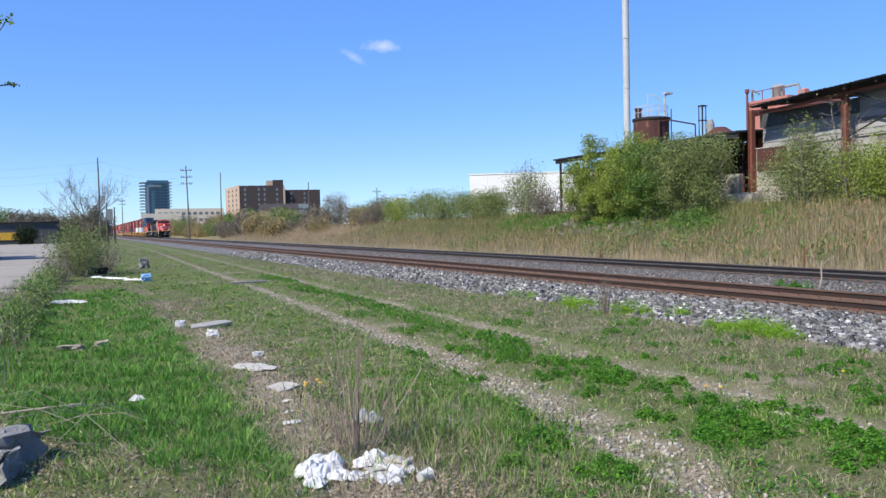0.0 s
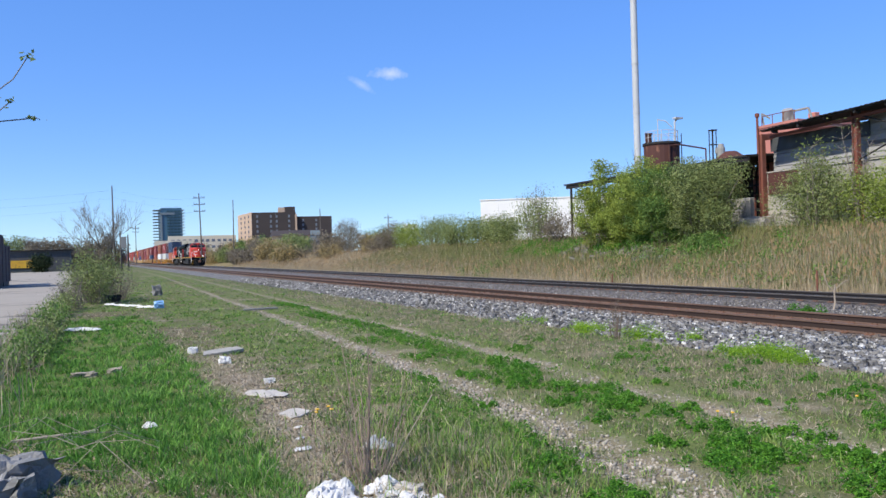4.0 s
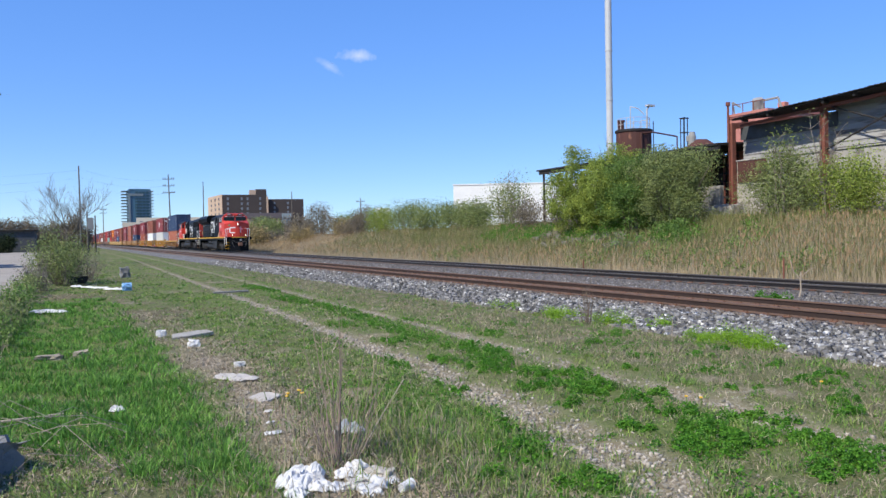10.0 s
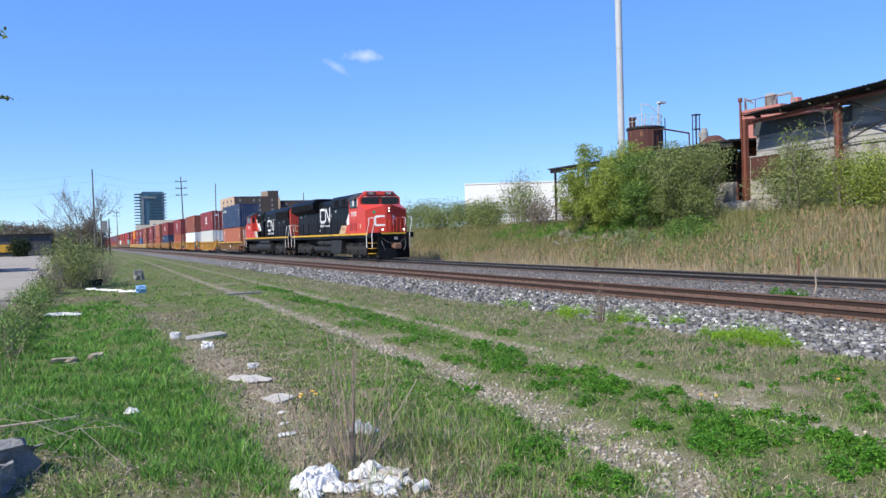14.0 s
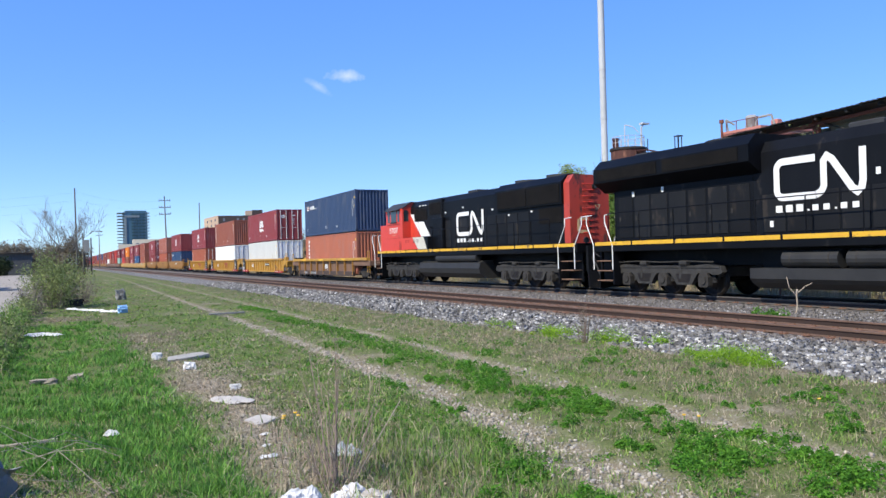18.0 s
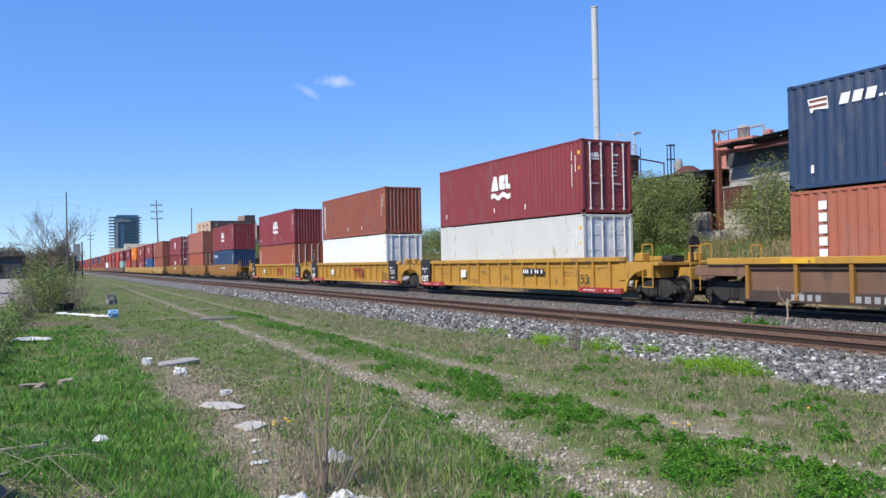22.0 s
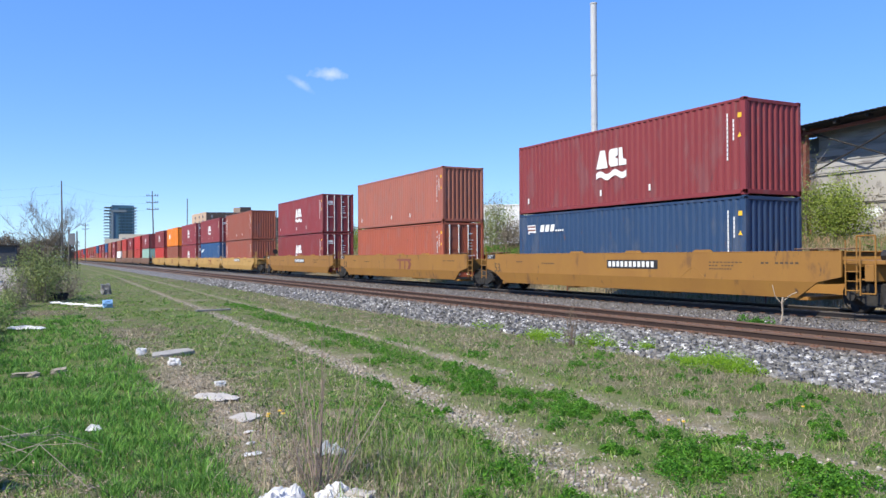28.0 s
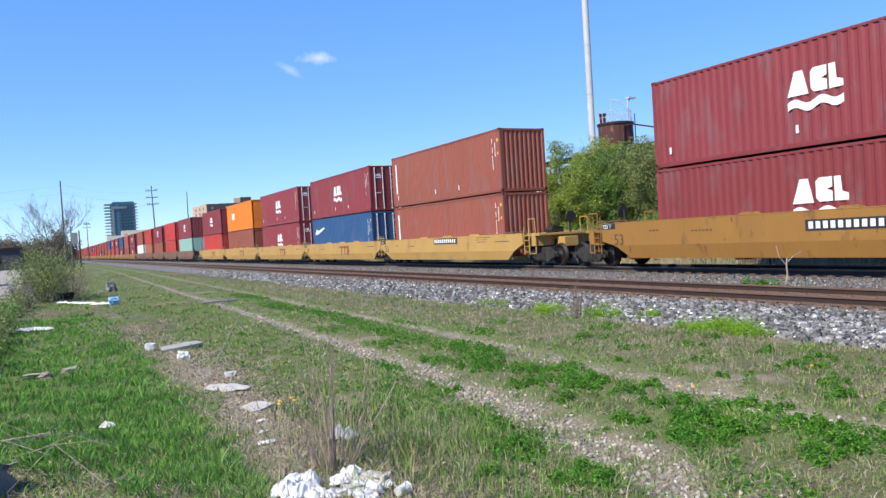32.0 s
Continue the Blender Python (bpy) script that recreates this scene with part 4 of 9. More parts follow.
            part("lower_sheet", Shape().add(low_sheet, [(0, 1, 2, 3), (4, 5, 6, 7), (0, 1, 5, 4), (2, 3, 7, 6), (1, 2, 6, 5), (0, 3, 7, 4)]), material, side)
            if sx < 0:
                mark = Shape().box(-0.006, 0, -0.95, 0.95, 0.46, 0.58).box(-0.006, 0, 0.48, 0.62, 0.0, 0.46).box(-0.006, 0, -0.17, -0.03, 0.0, 0.46)
                for q in (-0.45, -0.62):
                    mark.prism([(q, 0.0), (q - 0.14, 0.0), (q - 0.36, 0.29), (q - 0.14, 0.46), (q, 0.46), (q - 0.2, 0.29)], -0.006, 0, "x")
                if not stencil:
                    part("painted_mark", mark, M_OLDRED, car, "faded maroon painted emblem", at=pose(-1.464, L * 0.40, top - 0.78))
                for e, u in ((0.0, -1), (L, 1)):
                    part("walkway", Shape().box(-1.47, -1.0, *sorted((e - u * 0.5, e + u * 1.15)), top + 0.07, top + 0.10, 0.008), M_GRIMED, side, "narrow end walkway")
                    for q in (0.25, 0.85):
                        part("bracket", Shape().box(-1.42, -1.2, *sorted((e + u * (q - 0.3), e + u * (q - 0.2))), top, top + 0.07), M_GRIMED, side)
                    for q in range(4):
                        part("ladder_rung", Shape().tube((-1.44, e + u * 1.0, 0.62 + q * 0.24), (-1.44, e + u * 1.4, 0.62 + q * 0.24), 0.016, 6), material, side)
                    for q in (1.0, 1.4):
                        part("ladder_stile", Shape().tube((-1.44, e + u * q, 0.5), (-1.44, e + u * q, top + 0.3), 0.02, 6), material, side)
                for y, z, w, n in ((L * 0.78, top - 0.40, 0.9, 6), (L * 0.10, top - 0.32, 1.3, 8), (L * 0.90, top - 0.34, 0.5, 3)):
                    row_of_bars(car, w, 0.05, n, int(y * 7), M_DARKSTEN, pose(-1.462, y, z))
                part("lettering", text_mesh("53", 0.55), M_DARKSTEN, car, "stencilled car length", at=pose(-1.464, L + 0.25, 0.83 if style == "tan" else 0.74) @ FACE_NEAR)
                part("placard", Shape().box(-1.468, -1.461, L + 0.15, L + 0.85, top - 0.20, top + 0.01), M_PLACARD, car)
                part("lettering", text_mesh("125 T", 0.20), M_LOGO, car, "stencilled bogie rating", at=pose(-1.471, L + 0.83, top - 0.17) @ FACE_NEAR)
            for i in range(3):
                y = L * (0.22 + 0.2 * i)
                part("container_guide", Shape().prism([(y, top + 0.03), (y + 0.7, top + 0.03), (y + 0.6, top + 0.10), (y + 0.1, top + 0.10)], *sorted((sx * 1.28, sx * 1.45))), material, side)
    for y in (0.2, L * 0.33, L * 0.66, L - 0.6):
        part("floor_beam", FLOOR_BEAM, material, car, at=pose(0, y, 0))
    for y in (-0.35, L + 0.05):
        part("bulkhead", BULKHEAD, material, car, at=pose(0, y, 0))
    for y in (-1.9, L + 0.3):
        part("drawbar", DRAWBAR, M_DARK, car, "black coupling arm", at=pose(0, y, 0))
    for y in (truck_front, truck_back):
        if y is not None:
            car_truck(car, y - s0)
    if end_front:
        end_platform(car, -0.5, material, -1)
    if end_back:
        end_platform(car, L + 0.5, material, 1)
    z = 0.62
    if style == "ribbed":
        # jacking pads and stencils
        for y in (1.0, L - 1.4):
            pad = part("jacking_pad", Shape().box(-1.50, -1.30, y - 1.25, y + 1.25, 0.28, 0.48, 0.01), M_REDBLOCK, car, "red painted jacking pad")
            row_of_bars(pad, 0.7, 0.05, 5, 61, M_LOGO, pose(-1.501, y + 0.9, 0.36))
            row_of_bars(pad, 0.7, 0.05, 5, 62, M_LOGO, pose(-1.501, y - 0.2, 0.36))
        if end_front:
            part("placard", Shape().box(-1.455, -1.443, 4.6, 6.2, 0.95, 1.17, 0.0), M_PLACARD, car)
            row_of_bars(car, 1.5, 0.16, 10, 5, M_LOGO, pose(-1.456, 6.15, 0.98))
        for q, (y, z, w) in enumerate(((3.4, 1.0, 0.8), (7.8, 0.8, 0.5), (L - 2.6, 0.9, 0.6), (L - 5.6, 0.62, 0.7), (L * 0.6, 1.0, 0.5))):
            row_of_bars(car, w, 0.05, 6, 70 + q, M_DARKSTEN, pose(-1.445, y, z))
        part("placard", Shape().box(-1.447, -1.441, L - 5.1, L - 4.6, 0.75, 1.12), M_REEFER_END, car, "small pale notice plate")
    elif stencil:
        part("placard", Shape().box(-1.466, -1.461, L * 0.36, L * 0.36 + 2.6, 1.08, 1.38, 0.0), M_PLACARD, car)
        row_of_bars(car, 2.4, 0.19, 11, 7, M_LOGO, pose(-1.467, L * 0.36 + 2.5, 1.14))
        for q in range(3):
            row_of_bars(car, 1.3 - 0.2 * q, 0.035, 9, 81 + q, M_DARKSTEN, pose(-1.462, L * 0.22, 1.30 - q * 0.10))
        part("weld_plate", Shape().prism([(L * 0.30, 0.82), (L * 0.30 - 0.5, 1.14), (L * 0.30 - 0.56, 1.14), (L * 0.30 - 0.06, 0.82)], -1.468, -1.461).prism([(L * 0.30 - 1.1, 0.82), (L * 0.30 - 0.6, 1.14), (L * 0.30 - 0.66, 1.14), (L * 0.30 - 1.16, 0.82)], -1.468, -1.461), material, car)
    if length_mark and style == "ribbed":
        part("lettering", text_mesh("53", 0.52), M_PLACARD, car, "stencilled car length", at=pose(-1.447, 2.15, 0.60) @ FACE_NEAR)
    return car


Z1, Z2 = 0.40, 3.32

# the first car: a single well with a high side beam
def first_car(s0):
    car = on_train(thing("well_car", "grimy yellow-brown single well car with ribbed sides", "rail car", "well cars", at=train_pose(s0, 0)), s0)
    L = 15.6
    for sx in (-1, 1):
        beam = part("side_beam", Shape().box(*sorted((sx * 1.28, sx * 1.5)), -1.2, L + 0.8, 1.30, 1.50, 0.02), M_YELLOW, car, "yellow upper side beam")
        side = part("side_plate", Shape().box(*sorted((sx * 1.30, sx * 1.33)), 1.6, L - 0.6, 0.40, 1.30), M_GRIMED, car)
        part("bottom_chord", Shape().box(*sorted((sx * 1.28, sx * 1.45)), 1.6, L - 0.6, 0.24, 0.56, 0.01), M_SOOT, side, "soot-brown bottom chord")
        part("pipe", Shape().tube((sx * 1.38, 1.6, 1.18), (sx * 1.38, L - 0.6, 1.18), 0.03, 6), M_SOOT, side)
        for y in (3.0, 8.2, 12.6):
            part("paint_patch", Shape().box(*sorted((sx * 1.498, sx * 1.504)), y, y + 1.1, 1.325, 1.475), M_SILL, beam, "fresh yellow reflective patch")
        for i in range(9):
            y = 1.7 + (L - 2.4) * i / 8
            part("rib", Shape().box(*sorted((sx * 1.33, sx * 1.47)), y - 0.06, y + 0.06, 0.3, 1.30, 0.01), M_TAN, side, "worn tan upright rib")
    for y in (1.7, 7.0, L - 1.4):
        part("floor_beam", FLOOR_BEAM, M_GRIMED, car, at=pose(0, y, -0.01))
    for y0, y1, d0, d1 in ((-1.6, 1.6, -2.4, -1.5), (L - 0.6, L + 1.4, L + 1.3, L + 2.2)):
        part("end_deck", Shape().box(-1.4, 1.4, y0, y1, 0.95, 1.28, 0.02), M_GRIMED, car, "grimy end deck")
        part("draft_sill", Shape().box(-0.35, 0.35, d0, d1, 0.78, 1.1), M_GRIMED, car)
    row_of_bars(car, 1.0, 0.17, 4, 3, M_GREYBOX, pose(-1.455, 13.4, 0.31))
    row_of_bars(car, 1.5, 0.17, 6, 4, M_GREYBOX, pose(-1.455, 11.5, 0.31))
    for y in (-1.5, L + 1.2):
        for x in (-1.38, 1.38):
            part("grab_iron", Shape().path([(x, y, 0.5), (x, y, 1.9), (x, y + 0.4, 1.9), (x, y + 0.4, 0.5)], 0.02), M_YELLOW, car)
    row_of_bars(car, 1.1, 0.34, 3, 9, M_REEFER_END, pose(-1.336, 8.5, 0.72))
    car_truck(car, 0.3)
    car_truck(car, L + 0.2)
    return car


first_car(1.2)
container(2.57, Z1, M_SALMON, "faded coral corrugated container under a blue one", mark=VERTICAL)
container(2.57, Z2, M_BLUE, "dark blue corrugated container stacked on top", mark=SWOOSH)

# three units with ribbed yellow sides
well_car(21.9, 38.3, M_YELLOW, "ribbed", 20.3, 40.0, "bright yellow well car with ribbed sides", end_front=True, length_mark=True)
container(24.1, Z1, M_REEFER, "off-white smooth-sided container resting in a well car", smooth=True, door=True, end_material=M_REEFER_END)
container(24.1, Z2, M_MAROON, "maroon container with a white wave emblem and barred doors", door=True, mark=MARK)
well_car(41.6, 58.0, M_YELLOW, "ribbed", None, 59.7, "bright yellow middle well car with ribbed sides", length_mark=True)
container(43.72, Z1, M_WHITE, "white smooth-sided container resting in a well car", smooth=True, door=True, end_material=M_REEFER_END)
container(43.72, Z2, M_BROWN, "red-brown corrugated container with a tall white strip", mark=LONGBAR)
well_car(61.3, 77.7, M_YELLOW, "ribbed", None, 79.4, "bright yellow well car with ribbed sides", end_back=True, length_mark=True)
container(63.49, Z1, M_ORANGE, "faded orange corrugated container with barred doors", door=True, mark=LONGBAR)
container(63.49, Z2, M_MAROON, "maroon corrugated container with a white wave emblem", mark=MARK)

# three units with smooth tan sides
well_car(85.2, 101.2, M_TAN, "tan", 83.4, 103.2, "sun-bleached tan well car with smooth sides", end_front=True, stencil=True)
container(87.53, Z1, M_NAVY, "blue corrugated container resting in a well car", mark=SWOOSH)
container(87.53, Z2, M_MAROON, "maroon corrugated container with a white wave emblem", mark=MARK)
well_car(104.9, 120.9, M_TAN, "tan", None, 122.7, "sun-bleached tan middle well car with smooth sides", length_mark=True)
container(106.95, Z1, M_ORANGE, "orange corrugated container with barred doors", door=True)
container(106.95, Z2, M_DUSTY, "faded dusty red-orange corrugated container stacked on top")
well_car(124.4, 140.4, M_TAN, "tan", None, 142.6, "sun-bleached tan well car with smooth sides", end_back=True, stencil=True, length_mark=True)
container(126.4, Z1, M_MAROON, "maroon container with a white wave emblem and barred doors", door=True, mark=MARK)
container(126.4, Z2, M_MAROON, "maroon container with a white wave emblem and barred doors", door=True, mark=MARK)

# five short units with pale yellow sides
ROW = [(148.44, M_BROWN, M_BROWN, LONGBAR, LONGBAR, False), (164.3, M_SEA, M_MAROON, WAVES, MARK, True), (180.0, M_MAROON, M_MAROON, MARK, MARK, True),
       (195.7, M_BROWN, M_HAPAG, None, PORT, True), (211.3, M_RED, M_MAROON, None, MARK, True)]
for i, (s, lo, hi, mlo, mhi, door) in enumerate(ROW):
    well_car(s - 0.9, s + CL + 0.9, M_PALE, "pale", s - 2.6 if i == 0 else None, s + CL + 1.75, "pale yellow short well car with smooth sides", end_front=i == 0, end_back=i == 4, stencil=i == 0)
    container(s, 0.40, lo, "corrugated container resting in a pale yellow well car", door=door, mark=mlo, near=i < 3)
    container(s, 0.396 + CH + 0.025, hi, "corrugated container stacked on top", door=door, mark=mhi, near=i < 3)

# the rest of the train, seen far off only
far = random.Random(5)
M_FARSET = [M_MAROON, M_MAROON, M_RED, M_BROWN, M_BROWN, M_ORANGE, M_RED, M_SEA]
PLANNED = [(M_TEAL, M_MAROON), (M_RED, M_RED), (M_BROWN, M_MAROON), (M_SALMON, M_RED), (M_WHITE, M_BROWN), (M_MAROON, M_MAROON)]
s = 232.5
for i in range(34):
    low, high = PLANNED[i] if i < len(PLANNED) else (far.choice(M_FARSET), far.choice(M_FARSET))
    if i % 5 == 0 and i:
        s += 2.0
    well_car(s - 0.9, s + CL + 0.9, M_GRIMED if i < 5 else M_TAN, "pale", None, s + CL + 1.75, "tan well car far down the train")
    container(s, 0.40, low, "corrugated container far down the train", near=False, mark=MARK if low is M_MAROON else None)
    container(s, 0.396 + CH + 0.025, high, "corrugated container stacked far down the train", near=False, mark=MARK if high is M_MAROON else None)
    s += 15.7


def motions():
    for ob, s in MOVERS:
        lift = pose(0, 0, ob["rest"]) if "rest" in ob else Matrix()
        walk(ob, [(t, train_pose(s, t) @ lift) for t in (0.0, 7.0, 14.0, 21.0, 22.0, 24.0, 26.0, 28.0, 30.0, 32.0)])
    # the wheels roll with the train: less than a quarter turn from row to row
    for wheel, a, radius in ROLLERS:
        n = int(32.0 * SPEED / radius / radians(82)) + 1
        rows = []
        for i in range(n + 1):
            t = 32.0 * i / n
            rows.append((t, pose(0, a, radius, math.degrees(-train_pose(0.0, t).translation.y / radius), 0, 0)))
        walk(wheel, rows)
    # the clouds drift slowly on the wind
    for puff, m in CLOUDS:
        walk(puff, [(t, pose(-2.57 * t, 0.98 * t, 0.25 * t) @ m) for t in (0.0, 8.0, 16.0, 24.0, 32.0)])


# ---- locomotives ----
M_CNRED = surface("red locomotive paint", (0.60, 0.050, 0.028), (0.54, 0.045, 0.026), 1.0, 0.42, 0, 0.03, 25, spots=[((0.30, 0.05, 0.03), 2.0, 0.03)])
M_PALECREAM = surface("weathered off-white", (0.58, 0.55, 0.47), (0.48, 0.455, 0.39), 2, 0.6, 0, 0.1, 30, spots=[((0.25, 0.22, 0.18), 4, 0.07)])
M_HOSE = surface("grey rubber hose", (0.10, 0.10, 0.10), (0.06, 0.06, 0.06), 5, 0.8, 0, 0.1, 30)
M_DULLHOOD = surface("dull soot-stained red", (0.46, 0.050, 0.032), (0.34, 0.040, 0.028), 1.2, 0.6, 0, 0.05, 25, spots=[((0.10, 0.03, 0.025), 2.5, 0.12)], stretch=(1, 1, 0.4))
M_LOUVRE = surface("dull dirty red", (0.30, 0.035, 0.028), (0.22, 0.03, 0.025), 2, 0.7, 0, 0.2, 40)
M_BLACK = surface("black locomotive paint", (0.0042, 0.0046, 0.006), (0.0075, 0.0082, 0.0105), 0.8, 0.45, 0, 0.05, 20, spots=[((0.020, 0.018, 0.017), 1.6, 0.07)], stretch=(1, 1, 0.5), per_object=0.3, spec=0.1)
# doors painted lighter than the hood, in place of light on their edges
M_DOOR = surface("black door lightened for lit edges", (0.0085, 0.0088, 0.010), (0.014, 0.0142, 0.0155), 0.9, 0.5, 0, 0.05, 20, spots=[((0.028, 0.024, 0.021), 1.8, 0.10)], stretch=(1, 1, 0.4), per_object=0.35, spec=0.15)
M_ROOF = surface("dusty black roof", (0.016, 0.017, 0.019), (0.034, 0.034, 0.036), 1.2, 0.7, 0, 0.1, 20)
M_GRILLE = surface("radiator screen", (0.0045, 0.0042, 0.004), (0.012, 0.0105, 0.0095), 2.0, 0.8, 0.0, 0.6, 120, spec=0.1)
M_CREAM = surface("cream stripe paint", (0.62, 0.45, 0.25), (0.54, 0.38, 0.20), 1.5, 0.5, 0, 0.03, 25)
M_WHITEP = surface("white stripe paint", (0.80, 0.80, 0.79), (0.70, 0.70, 0.69), 1.2, 0.5, 0, 0.03, 25)
M_RAILW = plain("white handrail", (0.78, 0.78, 0.76), 0.45)
M_PANE = plain("dark cab glass", (0.02, 0.028, 0.035), 0.08)
M_LAMP = plain("lit headlamp", (1.0, 0.94, 0.84), 0.3, 0.0, 3.0)
M_TANK = surface("dusty fuel tank", (0.010, 0.010, 0.0105), (0.028, 0.027, 0.026), 1.2, 0.65, 0.0, 0.1, 25)
M_GREEN = plain("green badge", (0.02, 0.25, 0.13), 0.4)
M_COUPLER = surface("rusty coupler", (0.15, 0.075, 0.045), (0.24, 0.13, 0.09), 5, 0.8, 0.2, 0.2, 40)


def loco_truck_meshes():
    """The castings of a three-axle bogie: a deep side frame that dips between the axles, boxes, springs, brake gear."""
    g = {}
    line = [(-2.62, 0.78), (-2.45, 0.70), (-2.18, 0.70), (-2.1, 0.74), (-1.6, 0.74), (-1.5, 0.66), (-1.28, 0.36), (-0.62, 0.36), (-0.40, 0.66), (-0.28, 0.74),
            (0.28, 0.74), (0.40, 0.66), (0.62, 0.36), (1.28, 0.36), (1.5, 0.66), (1.6, 0.74), (2.1, 0.74), (2.18, 0.70), (2.45, 0.70), (2.62, 0.78),
            (2.55, 0.96), (1.95, 1.04), (1.3, 0.98), (-1.3, 0.98), (-1.95, 1.04), (-2.55, 0.96)]
    g["frame"] = Shape().prism(line, -0.09, 0.09).prism([(y, z + 0.015) for y, z in ((-2.5, 0.90), (2.5, 0.90), (2.45, 0.97), (-2.45, 0.97))], -0.115, 0.115).mesh("side_frame")
    g["pocket"] = Shape().prism([(-0.24, 0.44), (0.24, 0.44), (0.36, 0.72), (-0.36, 0.72)], -0.012, 0.012).mesh("cast_pocket")
    g["box"] = Shape().prism([(-0.21, 0.36), (-0.16, 0.30), (0.16, 0.30), (0.21, 0.36), (0.21, 0.62), (0.14, 0.74), (-0.14, 0.74), (-0.21, 0.62)], -0.10, 0.10).tube((-0.14, 0, 0.52), (0.14, 0, 0.52), 0.13, 12).mesh("journal_box")
    coil = Shape()
    for k in range(6):
        coil.tube((0, 0, 0.46 + k * 0.055), (0, 0, 0.485 + k * 0.055), 0.085, 8)
    g["spring"] = coil.mesh("coil_spring")
    g["brake"] = Shape().tube((0, -0.2, 1.06), (0, 0.12, 1.06), 0.10, 10).box(-0.03, 0.03, 0.1, 0.2, 0.55, 1.1, 0.01).mesh("brake_cylinder")
    g["pipe"] = Shape().path([(0, -2.3, 1.10), (0, -1.2, 1.13), (0, 0.0, 1.10), (0, 1.3, 1.14), (0, 2.3, 1.10)], 0.022).mesh("sand_pipe")
    g["bolster"] = Shape().box(-0.98, 0.98, -2.3, 2.3, 0.62, 0.95, 0.03).mesh("bolster")
    return g


LOCO_TRUCK = loco_truck_meshes()


def loco_truck(loco, y):
    t = part("bogie", LOCO_TRUCK["bolster"], M_TRUCK_LOCO, loco, "dusty three-axle bogie", at=pose(0, y, 0))
    for sx in (-1, 1):
        part("side_frame", LOCO_TRUCK["frame"], M_TRUCK_LOCO, t, at=pose(sx * 1.12, 0, 0))
        part("sand_pipe", LOCO_TRUCK["pipe"], M_TRUCK_LOCO, t, at=pose(sx * 1.24, 0, 0))
        for a in (-1.85, 0, 1.85):
            part("journal_box", LOCO_TRUCK["box"], M_TRUCK, t, at=pose(sx * 1.16, a, 0))
            for q in (-0.31, 0.31):
                part("coil_spring", LOCO_TRUCK["spring"], M_TRUCK_LOCO, t, at=pose(sx * 1.06, a + q, 0))
        for a in (-0.95, 0.95):
            part("cast_pocket", LOCO_TRUCK["pocket"], M_WHEEL, t, at=pose(sx * 1.205, a, 0))
            part("brake_cylinder", LOCO_TRUCK["brake"], M_TRUCK_LOCO, t, at=pose(sx * 1.2, a, 0))
    for a in (-1.85, 0, 1.85):
        w = part("wheelset", WHEELS[0.53], M_WHEEL, t, at=pose(0, a, 0.53))
        ROLLERS.append((w, a, 0.53))


def rounded_c(y, z, w, h, r):
    """An open rounded band of (y, z), whose opening lies towards -y."""
    pts = [(y - w, z + h)]
    for cy, cz, a0 in ((y - r, z + h - r, 90), (y - r, z + r, 0)):
        for i in range(6):
            a = radians(a0 - 18 * i)
            pts.append((cy + r * math.cos(a), cz + r * math.sin(a)))
    return pts + [(y - w, z)]


def road_emblem(scale):
    """A white emblem of one continuous bent band."""
    c = rounded_c(0.0, 0, 1.25, 1.0, 0.22)
    zig = [(-1.25, 0.0), (-1.42, 0.08), (-1.50, 0.22), (-1.50, 0.88), (-1.60, 1.0), (-1.74, 0.92), (-2.32, 0.10), (-2.46, 0.0), (-2.58, 0.10), (-2.62, 0.28), (-2.62, 1.12)]
    sh = strokes([c, zig], 0.195)
    sh.v = [(x, y * scale, z * scale) for x, y, z in sh.v]
    return sh.mesh("painted_emblem")


def web_line(loco, width, height, at):
    """A line of small white bars below the emblem, in three groups with dots between."""
    u = width / 9.6
    tall = Shape().box(-0.004, 0, -0.78 * u, 0, 0, height).mesh("letter_bar")
    low = Shape().box(-0.004, 0, -0.66 * u, 0, 0, height * 0.8).mesh("letter_bar")
    dot = Shape().box(-0.004, 0, -0.06, 0, 0, 0.05).mesh("letter_bar")
    for k, me in ((0, tall), (1, tall), (2, tall), (3.05, dot), (3.5, low), (4.5, low), (5.5, dot), (6.0, low), (7.0, low)):
        part("letter_bar", me, M_LOGO, loco, at=at @ pose(0, -k * u * 1.2, 0))


def handrail_posts(loco, y0, y1, x, z0, z1, n):
    sh = Shape()
    for i in range(n):
        y = y0 + (y1 - y0) * i / (n - 1)
        sh.tube((x, y, z0), (x, y, z1), 0.02, 5)
    sh.path([(x, y0, z1), (x, y1, z1)], 0.018, 5)
    part("handrail", sh, M_BLACK, loco, "black walkway handrail")


def sill_stripes(loco, y0, y1, n):
    for i in range(n):
        a = y0 + (y1 - y0) * i / n
        part("sill_stripe", Shape().box(-1.552, -1.54, a + 0.03, a + (y1 - y0) / n - 0.06, 1.73, 1.86), M_SILL, loco, "worn yellow sill stripe")
        part("sill_stripe", Shape().box(1.54, 1.552, a + 0.03, a + (y1 - y0) / n - 0.06, 1.73, 1.86), M_SILL, loco, "worn yellow sill stripe")


